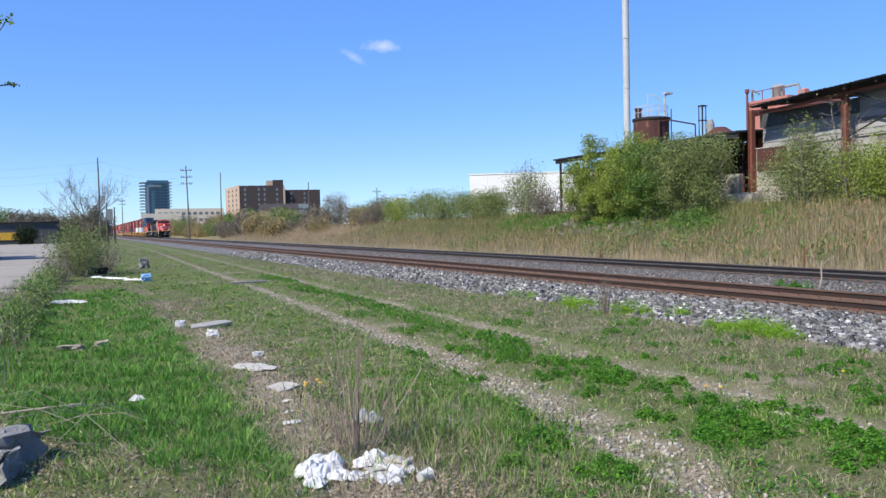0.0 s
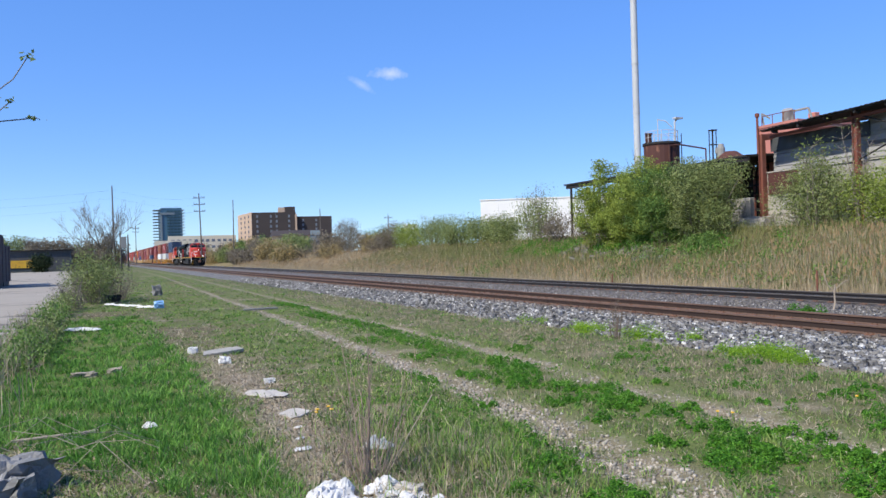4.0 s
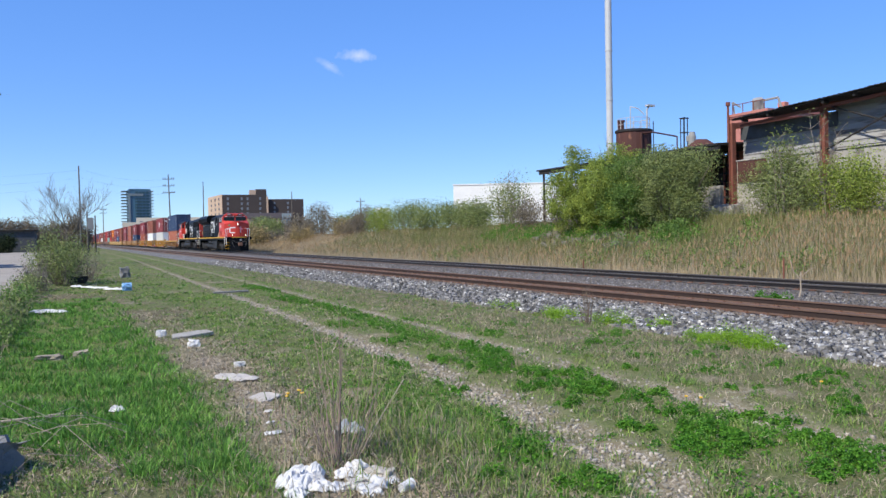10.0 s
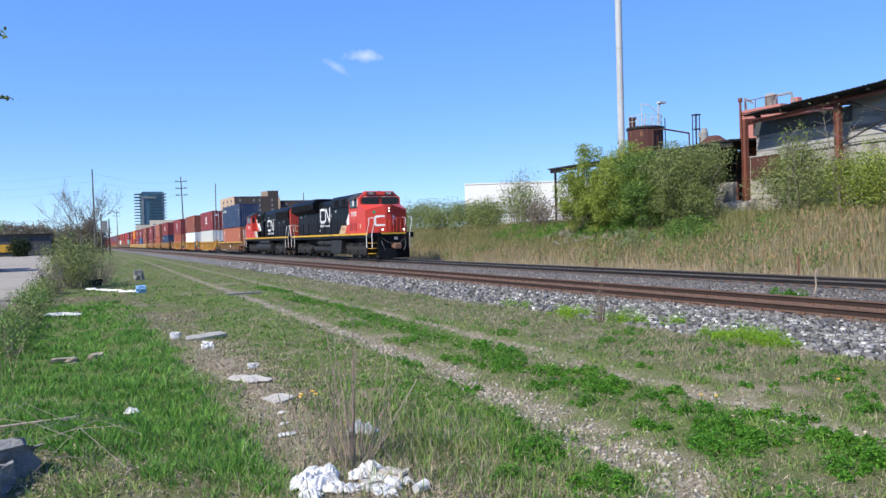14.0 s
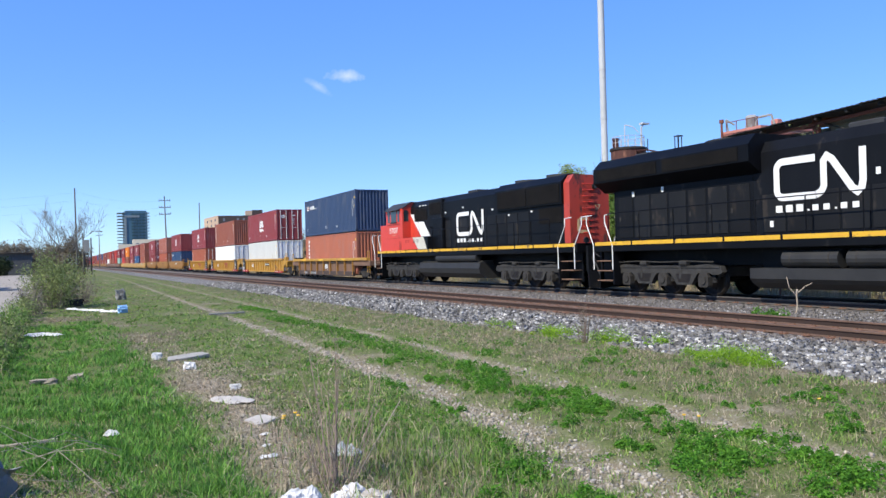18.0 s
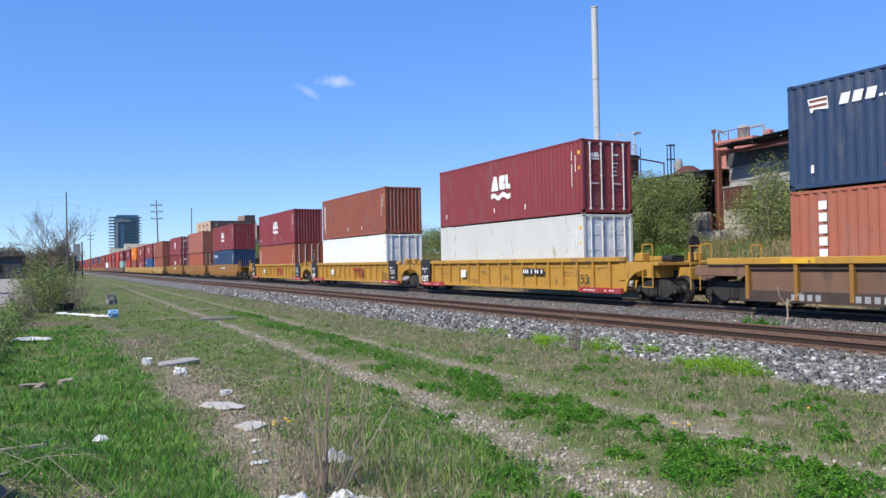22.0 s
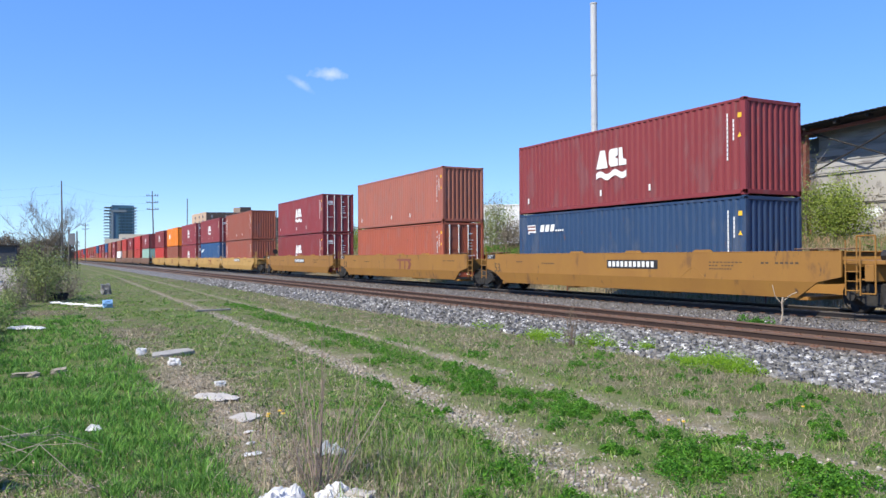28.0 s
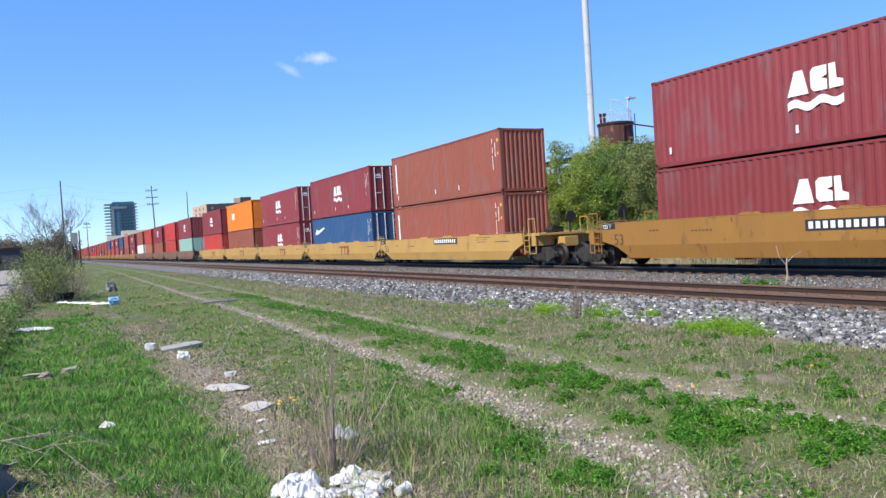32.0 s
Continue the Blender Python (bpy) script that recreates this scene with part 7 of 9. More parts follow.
def utility_pole(x, y, h, arms, lean=0.0):
    p = thing("utility_pole", "weathered wooden utility pole with crossarms" if arms else "plain weathered wooden utility pole", "utility pole", "utility poles", at=pose(x, y, -0.5, 0, lean, 0))
    part("shaft", Shape().tube((0, 0, 0), (0, 0, h + 0.5), 0.17, 10, 0.10), M_POLE, p)
    for k in range(arms):
        a = part("crossarm", Shape().box(-1.15, 1.15, -0.05, 0.05, h - 0.54 - k * 1.4, h - 0.42 - k * 1.4), M_POLE, p)
        for dx in (-1.05, -0.6, 0.6, 1.05):
            part("insulator", Shape().tube((dx, 0, h - 0.42 - k * 1.4), (dx, 0, h - 0.15 - k * 1.4), 0.07, 6), M_POLE, a)
    return p


utility_pole(2.9, 150, 14.9, 0, -0.6)
utility_pole(20.2, 169, 15.2, 3, -1.4)
utility_pole(31.2, 197.5, 15.9, 0, 0.3)
utility_pole(52.2, 193, 13.3, 0)
utility_pole(68.7, 187.8, 11.6, 1)
utility_pole(13.0, 300, 14.0, 2)
utility_pole(15.5, 360, 16.0, 1, 0.5)
utility_pole(10.2, 330, 11.0, 0)
utility_pole(7.0, 420, 13.0, 1)
utility_pole(3.9, 150, 7.0, 0)
utility_pole(5.2, 151, 6.2, 0)
wire = thing("overhead_wire", "thin sagging overhead wires", "wire")
for k in range(3):
    z = 14.3 - k * 1.4
    part("wire_strand", Shape().path([(-60 + 63 * i / 10, 152, z - 2.2 * 4 * (i / 10) * (1 - i / 10)) for i in range(11)], 0.009, 4), M_DARK, wire)
    part("wire_strand", Shape().path([(2.9 + 17.3 * i / 8, 150 + 19 * i / 8, z - 1.0 * 4 * (i / 8) * (1 - i / 8)) for i in range(9)], 0.009, 4), M_DARK, wire)
sg = thing("signal_board", "white trackside board on two dark posts", "sign", at=pose(4.0, 149.5, -0.4))
part("board", Shape().box(-0.1, 0.9, -0.05, 0.05, 4.2, 6.2), M_ROOFGREY, sg)
part("post", Shape().tube((0.1, 0, 0), (0.1, 0, 3.7), 0.08, 6), M_DARK, sg)
part("post", Shape().tube((1.1, 0, 0), (1.1, 0, 3.7), 0.08, 6), M_DARK, sg)

# ---- parking lot on the left ----
M_ASPH = surface("sun-bleached asphalt", (0.37, 0.335, 0.285), (0.29, 0.26, 0.225), 0.5, 0.95, 0, 0.15, 40, spots=[((0.12, 0.112, 0.108), 0.35, 0.12), ((0.42, 0.385, 0.335), 0.9, 0.06)], stretch=(0.3, 1, 1), spec=0.05)
lot = Shape()
edge = [(-2.4, 8), (-2.0, 20), (-1.55, 32), (-1.6, 60), (-3.2, 116), (-4.6, 175)]
for (a, y0), (b, y1) in zip(edge, edge[1:]):
    lot.add([(a, y0, -0.27), (b, y1, -0.27), (-70, y1, -0.27), (-70, y0, -0.27), (a + 0.1, y0, -0.45), (b + 0.1, y1, -0.45)], [(0, 1, 2, 3), (0, 1, 5, 4)])
tagged(part("pavement", lot, M_ASPH), "pale worn asphalt of a parking lot", "pavement", kind="structure")
M_DULLRED = surface("dull maroon sheet metal", (0.045, 0.013, 0.018), (0.034, 0.011, 0.015), 0.8, 0.7, 0, 0.1, 20)
for (y0, y1, x0, x1, h) in ((64.8, 69.5, -10.2, -6.65, 4.05), (70.5, 75.5, -9.2, -6.75, 3.30)):
    tr = thing("storage_trailer", "dull maroon storage trailer standing in the lot", "trailer", "storage trailers", at=pose(0, 0, -0.27))
    part("body", Shape().box(x0, x1, y0, y1, 0.35, h, 0.04), M_DULLRED, tr)
    part("skirt", Shape().box(x0 + 0.2, x1 - 0.1, y0 + 0.3, y1 - 0.3, 0.0, 0.35), M_DARK, tr)
    part("front_panel", Shape().box(x0 + 0.3, x1 - 0.3, y0 - 0.04, y0, 1.9, h - 0.35, 0.01), M_DARK, tr, "dark window panel")
    for k in range(2):
        part("side_rib", Shape().box(x1, x1 + 0.03, y0 + 1.2 + k * 2.2, y0 + 1.26 + k * 2.2, 0.4, h - 0.1), M_DULLRED, tr)
    part("door_panel", Shape().box(x0 + 0.9, x1 - 0.9, y0 - 0.05, y0, 0.4, 1.7, 0.01), M_DULLRED, tr)
fence = thing("low_store", "low dark building with a yellow band across the lot", "building", at=pose(-60, 176, -0.3))
part("wall", Shape().box(0, 55, 0, 10, 0, 4.2), M_NET, fence)
part("band", Shape().box(38, 49.5, -0.15, 0, 0.9, 2.4), M_SILL, fence, "yellow painted band")
part("eave", Shape().box(-0.3, 55.3, -0.4, 10.3, 4.2, 4.45), M_TARROOF, fence)


# ---- plants ----
def leaf_mat(name, a, b, k=0.5, tr=0.3):
    return surface(name, a, b, 1.2, 0.6, 0, 0.0, 30, island=k, spec=0.2, leaf=tr)


M_LEAF_Y = leaf_mat("yellow-green spring leaves", (0.31, 0.375, 0.075), (0.19, 0.265, 0.052))
M_LEAF_G = leaf_mat("mid-green spring leaves", (0.185, 0.245, 0.078), (0.25, 0.28, 0.112))
M_LEAF_D = leaf_mat("dark green leaves", (0.105, 0.20, 0.045), (0.18, 0.27, 0.07))
M_LEAF_O = leaf_mat("ochre buds", (0.36, 0.28, 0.12), (0.29, 0.24, 0.13))
M_LEAF_B = leaf_mat("grey-brown buds and twigs", (0.17, 0.145, 0.105), (0.23, 0.195, 0.145), 0.3, 0.2)
M_CONIFER = leaf_mat("dark evergreen needles", (0.018, 0.032, 0.012), (0.03, 0.045, 0.016), 0.3, 0.1)
M_SPURGE = leaf_mat("bright yellow-green spurge", (0.26, 0.43, 0.028), (0.17, 0.33, 0.028), 0.3)
M_WEED = leaf_mat("fresh dark green weeds", (0.052, 0.185, 0.016), (0.115, 0.275, 0.030), 0.45, 0.28)
M_BLADE = surface("green grass blades", (0.085, 0.235, 0.036), (0.29, 0.355, 0.11), 2.6, 0.6, 0, 0.0, 30, island=0.65, spec=0.25, leaf=0.4, amount=0.36)
M_STRAW = surface("dry straw", (0.44, 0.38, 0.26), (0.26, 0.22, 0.145), 3.0, 0.7, 0, 0.0, 30, island=0.45, spec=0.2, leaf=0.25, amount=0.4)
M_REED = leaf_mat("dry tan reeds", (0.47, 0.40, 0.275), (0.37, 0.305, 0.205), 0.35, 0.3)
M_REED_P = leaf_mat("rusty reed plumes", (0.40, 0.275, 0.15), (0.34, 0.245, 0.14), 0.3, 0.3)
M_BANK = leaf_mat("olive bank grass", (0.16, 0.20, 0.06), (0.27, 0.25, 0.12), 0.4, 0.3)
M_BARK = surface("grey-brown bark", (0.15, 0.125, 0.10), (0.24, 0.205, 0.17), 3, 0.95, 0, 0.3, 40)
M_STALK = surface("dead weed stalk", (0.29, 0.23, 0.175), (0.40, 0.335, 0.26), 4, 0.9, 0, 0.1, 40)


def leaf_quads(p, size, flat=0.0):
    """Diamond leaves at the points p, each turned its own way."""
    n = len(p)
    a = rnd.normal(size=(n, 3))
    a[:, 2] *= 1 - flat
    a /= np.linalg.norm(a, axis=1, keepdims=True)
    b = np.cross(a, rnd.normal(size=(n, 3)))
    b /= np.linalg.norm(b, axis=1, keepdims=True) + 1e-9
    s = (size * (0.6 + 0.8 * rnd.random(n)))[:, None] if np.ndim(size) == 0 else (size * (0.6 + 0.8 * rnd.random(n)))[:, None]
    a, b = a * s * 0.5, b * s * 0.32
    v = np.stack([p - a, p + b, p + a, p - b], 1).reshape(-1, 3)
    return v, np.arange(4 * n).reshape(-1, 4)


def crown_points(rx, ry, rz, clumps, per, spread, seed, hollow=0.45, gaps=0.0):
    g = np.random.default_rng(seed)
    d = g.normal(size=(clumps, 3))
    d /= np.linalg.norm(d, axis=1, keepdims=True)
    r = (hollow + (1 - hollow) * g.random(clumps)) * (0.72 + 0.5 * g.random(clumps))
    c = d * r[:, None] * np.array([rx, ry, rz])
    pts = c[:, None] + np.clip(g.normal(size=(clumps, per, 3)), -1.5, 1.5) * spread
    return c, pts.reshape(-1, 3)


def bush(x, y, z, rx, ry, rz, clumps, per, leaf, material, label, seed, spread=0.32, group="bushes", stems=9, name="bush", cat="bush"):
    b = thing(name, label, cat, group, at=pose(x, y, z))
    c, pts = crown_points(rx, ry, rz, clumps, per, spread, seed)
    pts[:, 2] += rz * 0.92
    pts = pts[pts[:, 2] > 0.03]
    v, f = leaf_quads(pts, leaf)
    stuff_mesh("crown", v, [f], material, "", "", b)
    st = Shape()
    g = random.Random(seed)
    for k in g.sample(range(len(c)), min(stems, len(c))):
        tip = Vector(c[k]) + Vector((0, 0, rz * 0.92))
        foot = Vector((tip.x * 0.22 + g.uniform(-0.2, 0.2), tip.y * 0.3 + g.uniform(-0.3, 0.3), -0.25))
        mid = foot.lerp(tip, 0.5) + Vector((g.uniform(-0.2, 0.2), g.uniform(-0.2, 0.2), 0.25 * rz))
        r = 0.012 + 0.012 * rz
        st.tube(foot, mid, r, 5, r * 0.7, False).tube(mid, tip, r * 0.7, 5, r * 0.25, False)
    for k in range(stems * 4):
        tip = Vector(c[g.randrange(len(c))]) * g.uniform(0.7, 1.12) + Vector((0, 0, rz * 0.92))
        if tip.z > 0.15 * rz:
            foot = Vector((tip.x * 0.5, tip.y * 0.5, tip.z * 0.35))
            st.tube(foot, tip, 0.004 + 0.004 * rz, 4, 0.003 + 0.001 * rz, False)
    tagged(part("branchwork", st, M_BARK, b), kind="stuff")
    return b


def gz1(x, y):
    return float(ground_z(x, y))


def put_bush(x, y, *a, **k):
    return bush(x, y, gz1(x, y) - 0.05, *a, **k)


# the large bushes in front of the works
put_bush(31.4, 40.9, 2.4, 4.0, 2.85, 240, 420, 0.095, M_LEAF_Y, "large yellow-green leafing bush before the works", 1, spread=0.27, stems=22)
put_bush(32.2, 35.2, 2.1, 2.7, 2.7, 190, 360, 0.085, M_LEAF_G, "large grey-green leafing bush with bare stems", 2, spread=0.32, stems=30)
put_bush(31.6, 37.6, 1.9, 2.2, 2.55, 110, 360, 0.09, M_LEAF_D, "leafing green bush between two larger ones", 3, spread=0.28, stems=14)
put_bush(30.4, 33.2, 0.8, 1.6, 0.6, 40, 160, 0.09, M_LEAF_D, "low green bush at the foot of the larger ones", 8, spread=0.2, stems=8)
put_bush(33.6, 28.3, 1.2, 2.5, 1.75, 90, 230, 0.085, M_LEAF_G, "loose green bush against the concrete wall", 4, spread=0.4, stems=22)
put_bush(33.8, 24.6, 1.2, 1.8, 1.6, 70, 190, 0.09, M_LEAF_Y, "yellow-green bush against the concrete wall", 5, spread=0.36, stems=14)
put_bush(34.2, 20.5, 1.2, 2.4, 1.5, 36, 40, 0.13, M_LEAF_B, "bare grey bush against the wall", 6, stems=22)
put_bush(34.0, 16.0, 1.2, 2.6, 1.6, 36, 40, 0.13, M_LEAF_G, "loose green bush against the wall", 7, stems=18)
for k, (x, y, rx, ry, rz, m, lab) in enumerate([
        (33.5, 54.8, 1.1, 1.4, 2.2, M_LEAF_G, "tall thin shrub just coming into leaf"), (34.0, 57.2, 1.4, 1.6, 2.1, M_LEAF_G, "tall green shrub on the bank"),
        (33.5, 61.5, 1.6, 2.6, 1.25, M_LEAF_G, "green leafing shrub on the bank"), (34, 66.5, 1.7, 3.0, 1.2, M_LEAF_G, "green leafing shrub on the bank"),
        (33.6, 71.5, 1.7, 3.2, 1.35, M_LEAF_G, "green leafing shrub on the bank"), (33.8, 77.5, 1.7, 3.4, 1.6, M_LEAF_G, "mixed green shrub on the bank"),
        (33.2, 83.5, 1.6, 3.2, 1.5, M_LEAF_Y, "pale green shrub on the bank"), (34.0, 91.0, 1.8, 3.4, 1.7, M_LEAF_B, "bare brown shrub on the bank"),
        (35.0, 99.0, 1.8, 3.0, 1.5, M_LEAF_D, "dark green shrub on the bank"), (33.0, 108, 2.0, 2.6, 2.7, M_LEAF_B, "tall bare shrub with swelling buds"),
        (33.0, 47.8, 0.9, 1.6, 1.2, M_LEAF_B, "low bare brown shrub"), (32.5, 51.0, 0.9, 1.6, 1.3, M_LEAF_B, "low bare brown shrub")]):
    put_bush(x, y, rx, ry, rz, 80, 40 if y < 58 else 130, 0.11, m, lab, 20 + k, spread=0.42, stems=16 if m is M_LEAF_B else 9)
g = random.Random(8)
for k in range(34):
    y = 118 + k * 7.5 + g.uniform(-2, 2)
    x = 29 + k * 0.75 + g.uniform(-3, 4)
    m = g.choice([M_LEAF_B, M_LEAF_B, M_LEAF_O, M_LEAF_G, M_LEAF_O, M_LEAF_D])
    h = g.uniform(1.5, 2.6) + k * 0.05
    put_bush(x, y, 2.2, 3.6, h, 60, 50, 0.26, m, "scrubby trackside bush in early leaf", 60 + k, spread=0.55, stems=8)
for k in range(15):
    y = 165 + k * 15 + g.uniform(-4, 4)
    put_bush(28.5 + g.uniform(-1.5, 2.5), y, 2.6, 5.0, g.uniform(1.0, 1.8) if k < 5 else g.uniform(2.3, 3.3), 70, 60, 0.26, g.choice([M_LEAF_O, M_LEAF_G, M_LEAF_B]) if k < 5 else g.choice([M_LEAF_G, M_LEAF_D, M_LEAF_O]), "ochre trackside scrub in bud", 400 + k, spread=0.6, stems=8)
# scrub and trees across the lot
for k in range(18):
    x = -58 + k * 3.6
    put_bush(x, 205 + g.uniform(-12, 12), 3.9, 3.0, 3.9 + g.uniform(-0.9, 0.8), 90, 70, 0.34, g.choice([M_LEAF_B, M_LEAF_B, M_LEAF_B, M_LEAF_G]), "hazy roadside tree in early leaf", 120 + k, spread=0.7, stems=8)
put_bush(-10.0, 170, 1.9, 1.9, 1.9, 60, 60, 0.3, M_CONIFER, "dark clipped evergreen shrub", 140, spread=0.45, name="evergreen_shrub")

# saplings before the shed
def sapling(x, y, h, seed, m, label, spreadn=60):
    s = thing("sapling", label, "tree", "saplings", at=pose(x, y, gz1(x, y) - 0.05))
    r = random.Random(seed)
    st = Shape()
    pts = []
    for k in range(4):
        line = []
        p = Vector((r.uniform(-0.2, 0.2), r.uniform(-0.3, 0.3), 0))
        d = Vector((r.uniform(-0.10, 0.10), r.uniform(-0.16, 0.16), 1)).normalized()
        top = h * r.uniform(0.6, 1.0)
        for i in range(8):
            q = p + d * top / 8 + Vector((r.uniform(-0.06, 0.06), r.uniform(-0.08, 0.08), 0))
            line += [p, q] if i == 0 else [q]
            if i > 2:
                for b in range(3):
                    e = q + Vector((r.uniform(-0.5, 0.5), r.uniform(-0.7, 0.7), r.uniform(0.1, 0.7)))
                    st.tube(q, e, 0.014, 4, 0.005, False)
                    pts += [[e.x + r.gauss(0, 0.14), e.y + r.gauss(0, 0.16), e.z + r.gauss(0, 0.14)] for _ in range(spreadn // 6)]
            p = q
        part("trunk", Shape().limb(line, [0.05 * (1 - i / 9) for i in range(9)]), M_BARK, s)
    tagged(part("twig_spray", st, M_BARK, s), kind="stuff")
    v, f = leaf_quads(np.array(pts), 0.085)
    stuff_mesh("crown", v, [f], m, "", "", s)


sapling(33.2, 27.9, 4.8, 3, M_LEAF_Y, "slender sapling in fresh leaf before the shed", 60)
sapling(33.4, 25.9, 5.6, 4, M_LEAF_G, "tall thin sapling almost bare", 30)
sapling(32.5, 45.6, 5.3, 5, M_LEAF_Y, "thin shoots above the large bush", 26)
sapling(32.5, 42.0, 5.6, 6, M_LEAF_Y, "thin shoots above the large bush", 26)
sapling(33.4, 55.6, 4.9, 7, M_LEAF_G, "bare thin shrub beside the canopy", 24)


# the bare tree beyond the lot
def bare_tree(x, y, h, seed):
    t = thing("bare_tree", "leafless spreading tree beside the lot", "tree", at=pose(x, y, -0.35))
    r = random.Random(seed)
    st, tw = Shape(), Shape()

    def grow(p, d, length, rad, level):
        n = 3
        for i in range(n):
            d = (d + Vector((r.uniform(-0.16, 0.16), r.uniform(-0.16, 0.16), r.uniform(-0.04, 0.10)))).normalized()
            q = p + d * (length / n)
            (st if level < 3 else tw).tube(p, q, rad * (1 - 0.25 * i / n), 6 if level < 2 else 4, rad * (1 - 0.25 * (i + 1) / n), False)
            p = q
            if level < 5:
                for _ in range(2 if level > 0 else (1 if i < 1 else 3)):
                    side = (d + Vector((r.uniform(-1, 1), r.uniform(-1, 1), r.uniform(0.0, 0.75))) * (1.25 if level < 2 else 0.9)).normalized()
                    if r.random() < 0.62 or level == 0:
                        grow(p, side, length * r.uniform(0.55, 0.8), max(rad * 0.55, 0.0065), level + 1)

    grow(Vector((0, 0, 0)), Vector((-0.05, 0, 1)), h * 0.40, 0.068, 0)
    part("trunk", st, M_BARK, t)
    tagged(part("twig_crown", tw, M_BARK, t), kind="stuff")


bare_tree(0.3, 70, 7.4, 12)

# brown scrub along the far part of the bank
for k in range(16):
    y = 90 + k * 5.2 + g.uniform(-1.5, 1.5)
    put_bush(30.5 + g.uniform(-1.5, 3.5) + k * 0.1, y, 1.7, 2.6, g.uniform(0.7, 1.45), 46, 70, 0.14, g.choice([M_LEAF_B, M_LEAF_B, M_LEAF_O, M_LEAF_G]), "low brown scrub on the bank", 300 + k, spread=0.4, stems=14)

# bushes beside the lot
put_bush(-0.20, 37.2, 1.25, 1.9, 1.25, 80, 130, 0.065, M_LEAF_G, "rounded green shrub in fresh leaf beside the lot", 150, spread=0.24, stems=24)
put_bush(0.9, 40.5, 0.9, 1.6, 0.75, 50, 40, 0.05, M_LEAF_B, "low bare brown scrub at the field's edge", 151, spread=0.22, stems=24)
put_bush(-0.9, 33.5, 0.7, 1.2, 0.8, 40, 30, 0.045, M_LEAF_B, "bare grey twiggy scrub", 155, spread=0.2, stems=30)
for k, (x, y, s) in enumerate([(-1.35, 29.5, 0.42), (-1.2, 26.0, 0.40), (-1.15, 22.6, 0.42), (-1.2, 19.6, 0.38), (-1.2, 17.2, 0.34), (-1.3, 15.0, 0.30), (-1.1, 31.5, 0.45)]):
    put_bush(x, y, 0.42, 1.25, s * 0.95, 30, 46, 0.055, M_LEAF_D if k % 3 else M_LEAF_G, "ragged leafy weeds along the lot's edge", 160 + k, spread=0.12, stems=14, name="weed_clump", cat="weeds", group="edge weeds")


# ---- grass, straw, reeds ----
def blades(name, x, y, h, width, material, label, lean=0.5, z0=None, category="grass", turn=None):
    n = len(x)
    z = ground_z(x, y) - 0.01 if z0 is None else z0
    a = rnd.random(n) * 6.283
    side = np.stack([np.cos(a), np.sin(a), np.zeros(n)], 1) * (width * 0.5)[:, None]
    b = rnd.random(n) * 6.283 if turn is None else turn
    ln = rnd.random(n) ** (1.5 if turn is None else 0.7) * lean
    out = np.stack([np.cos(b) * ln, np.sin(b) * ln, np.ones(n)], 1)
    out2 = np.stack([np.cos(b) * ln * 2.2, np.sin(b) * ln * 2.2, np.ones(n) * (1 - 0.4 * ln)], 1)
    base = np.stack([x, y, z], 1)
    mid = base + out * (h * 0.55)[:, None]
    top = mid + out2 * (h * 0.45)[:, None]
    v = np.stack([base - side, base + side, mid + side * 0.75, mid - side * 0.75, top], 1).reshape(-1, 3)
    k = (np.arange(n) * 5)[:, None]
    return stuff_mesh(name, v, [k + np.array([[0, 1, 2, 3]]), k + np.array([[3, 2, 4]])], material, label, category)


def tufts(x, y, per, radius):
    """Bases and outward directions of blades that grow in tufts at x, y."""
    idx = np.repeat(np.arange(len(x)), per)
    b = rnd.random(len(idx)) * 6.283
    q = rnd.random(len(idx)) ** 0.7
    return x[idx] + np.cos(b) * q * radius[idx], y[idx] + np.sin(b) * q * radius[idx], b + rnd.normal(size=len(idx)) * 0.5, idx


def field_points(n, near, ratio):
    d = near * np.exp(rnd.random(n) * np.log(ratio))
    a = radians(-14) + rnd.random(n) * radians(88)
    x, y = d * np.sin(a), d * np.cos(a)
    keep = (x > -2.6) & (x < 10.2)
    return x[keep], y[keep]


M_LUSH = surface("lush dark green grass", (0.070, 0.215, 0.028), (0.175, 0.350, 0.066), 1.6, 0.55, 0, 0.0, 30, island=0.6, spec=0.25, leaf=0.35, amount=0.4)
# short growth everywhere
x, y = field_points(300000, 2.8, 30.0)
clump = cloudy(x, y, 0.35, 91)
keep = rnd.random(len(x)) < (1 - bare(x, y)) ** 1.5 * np.clip(0.15 + 2.6 * (clump - 0.28), 0.06, 1)
x, y, clump = x[keep], y[keep], clump[keep]
d = np.hypot(x, y)
is_dry = rnd.random(len(x)) < dry(x, y) * 0.95
h = 0.016 + 0.10 * clump ** 2 * (0.4 + rnd.random(len(x)))
w = 0.0045 + 0.00075 * d
s = ~is_dry
blades("grass", x[s], y[s], h[s] * (0.8 + 0.5 * rnd.random(s.sum())), w[s], M_BLADE, "short green spring grass", 0.9)
s = is_dry
blades("dry_grass", x[s], y[s], h[s] * (0.7 + 0.8 * rnd.random(s.sum())), w[s] * 0.75, M_STRAW, "flattened dry straw among the grass", 1.9, category="dry grass")
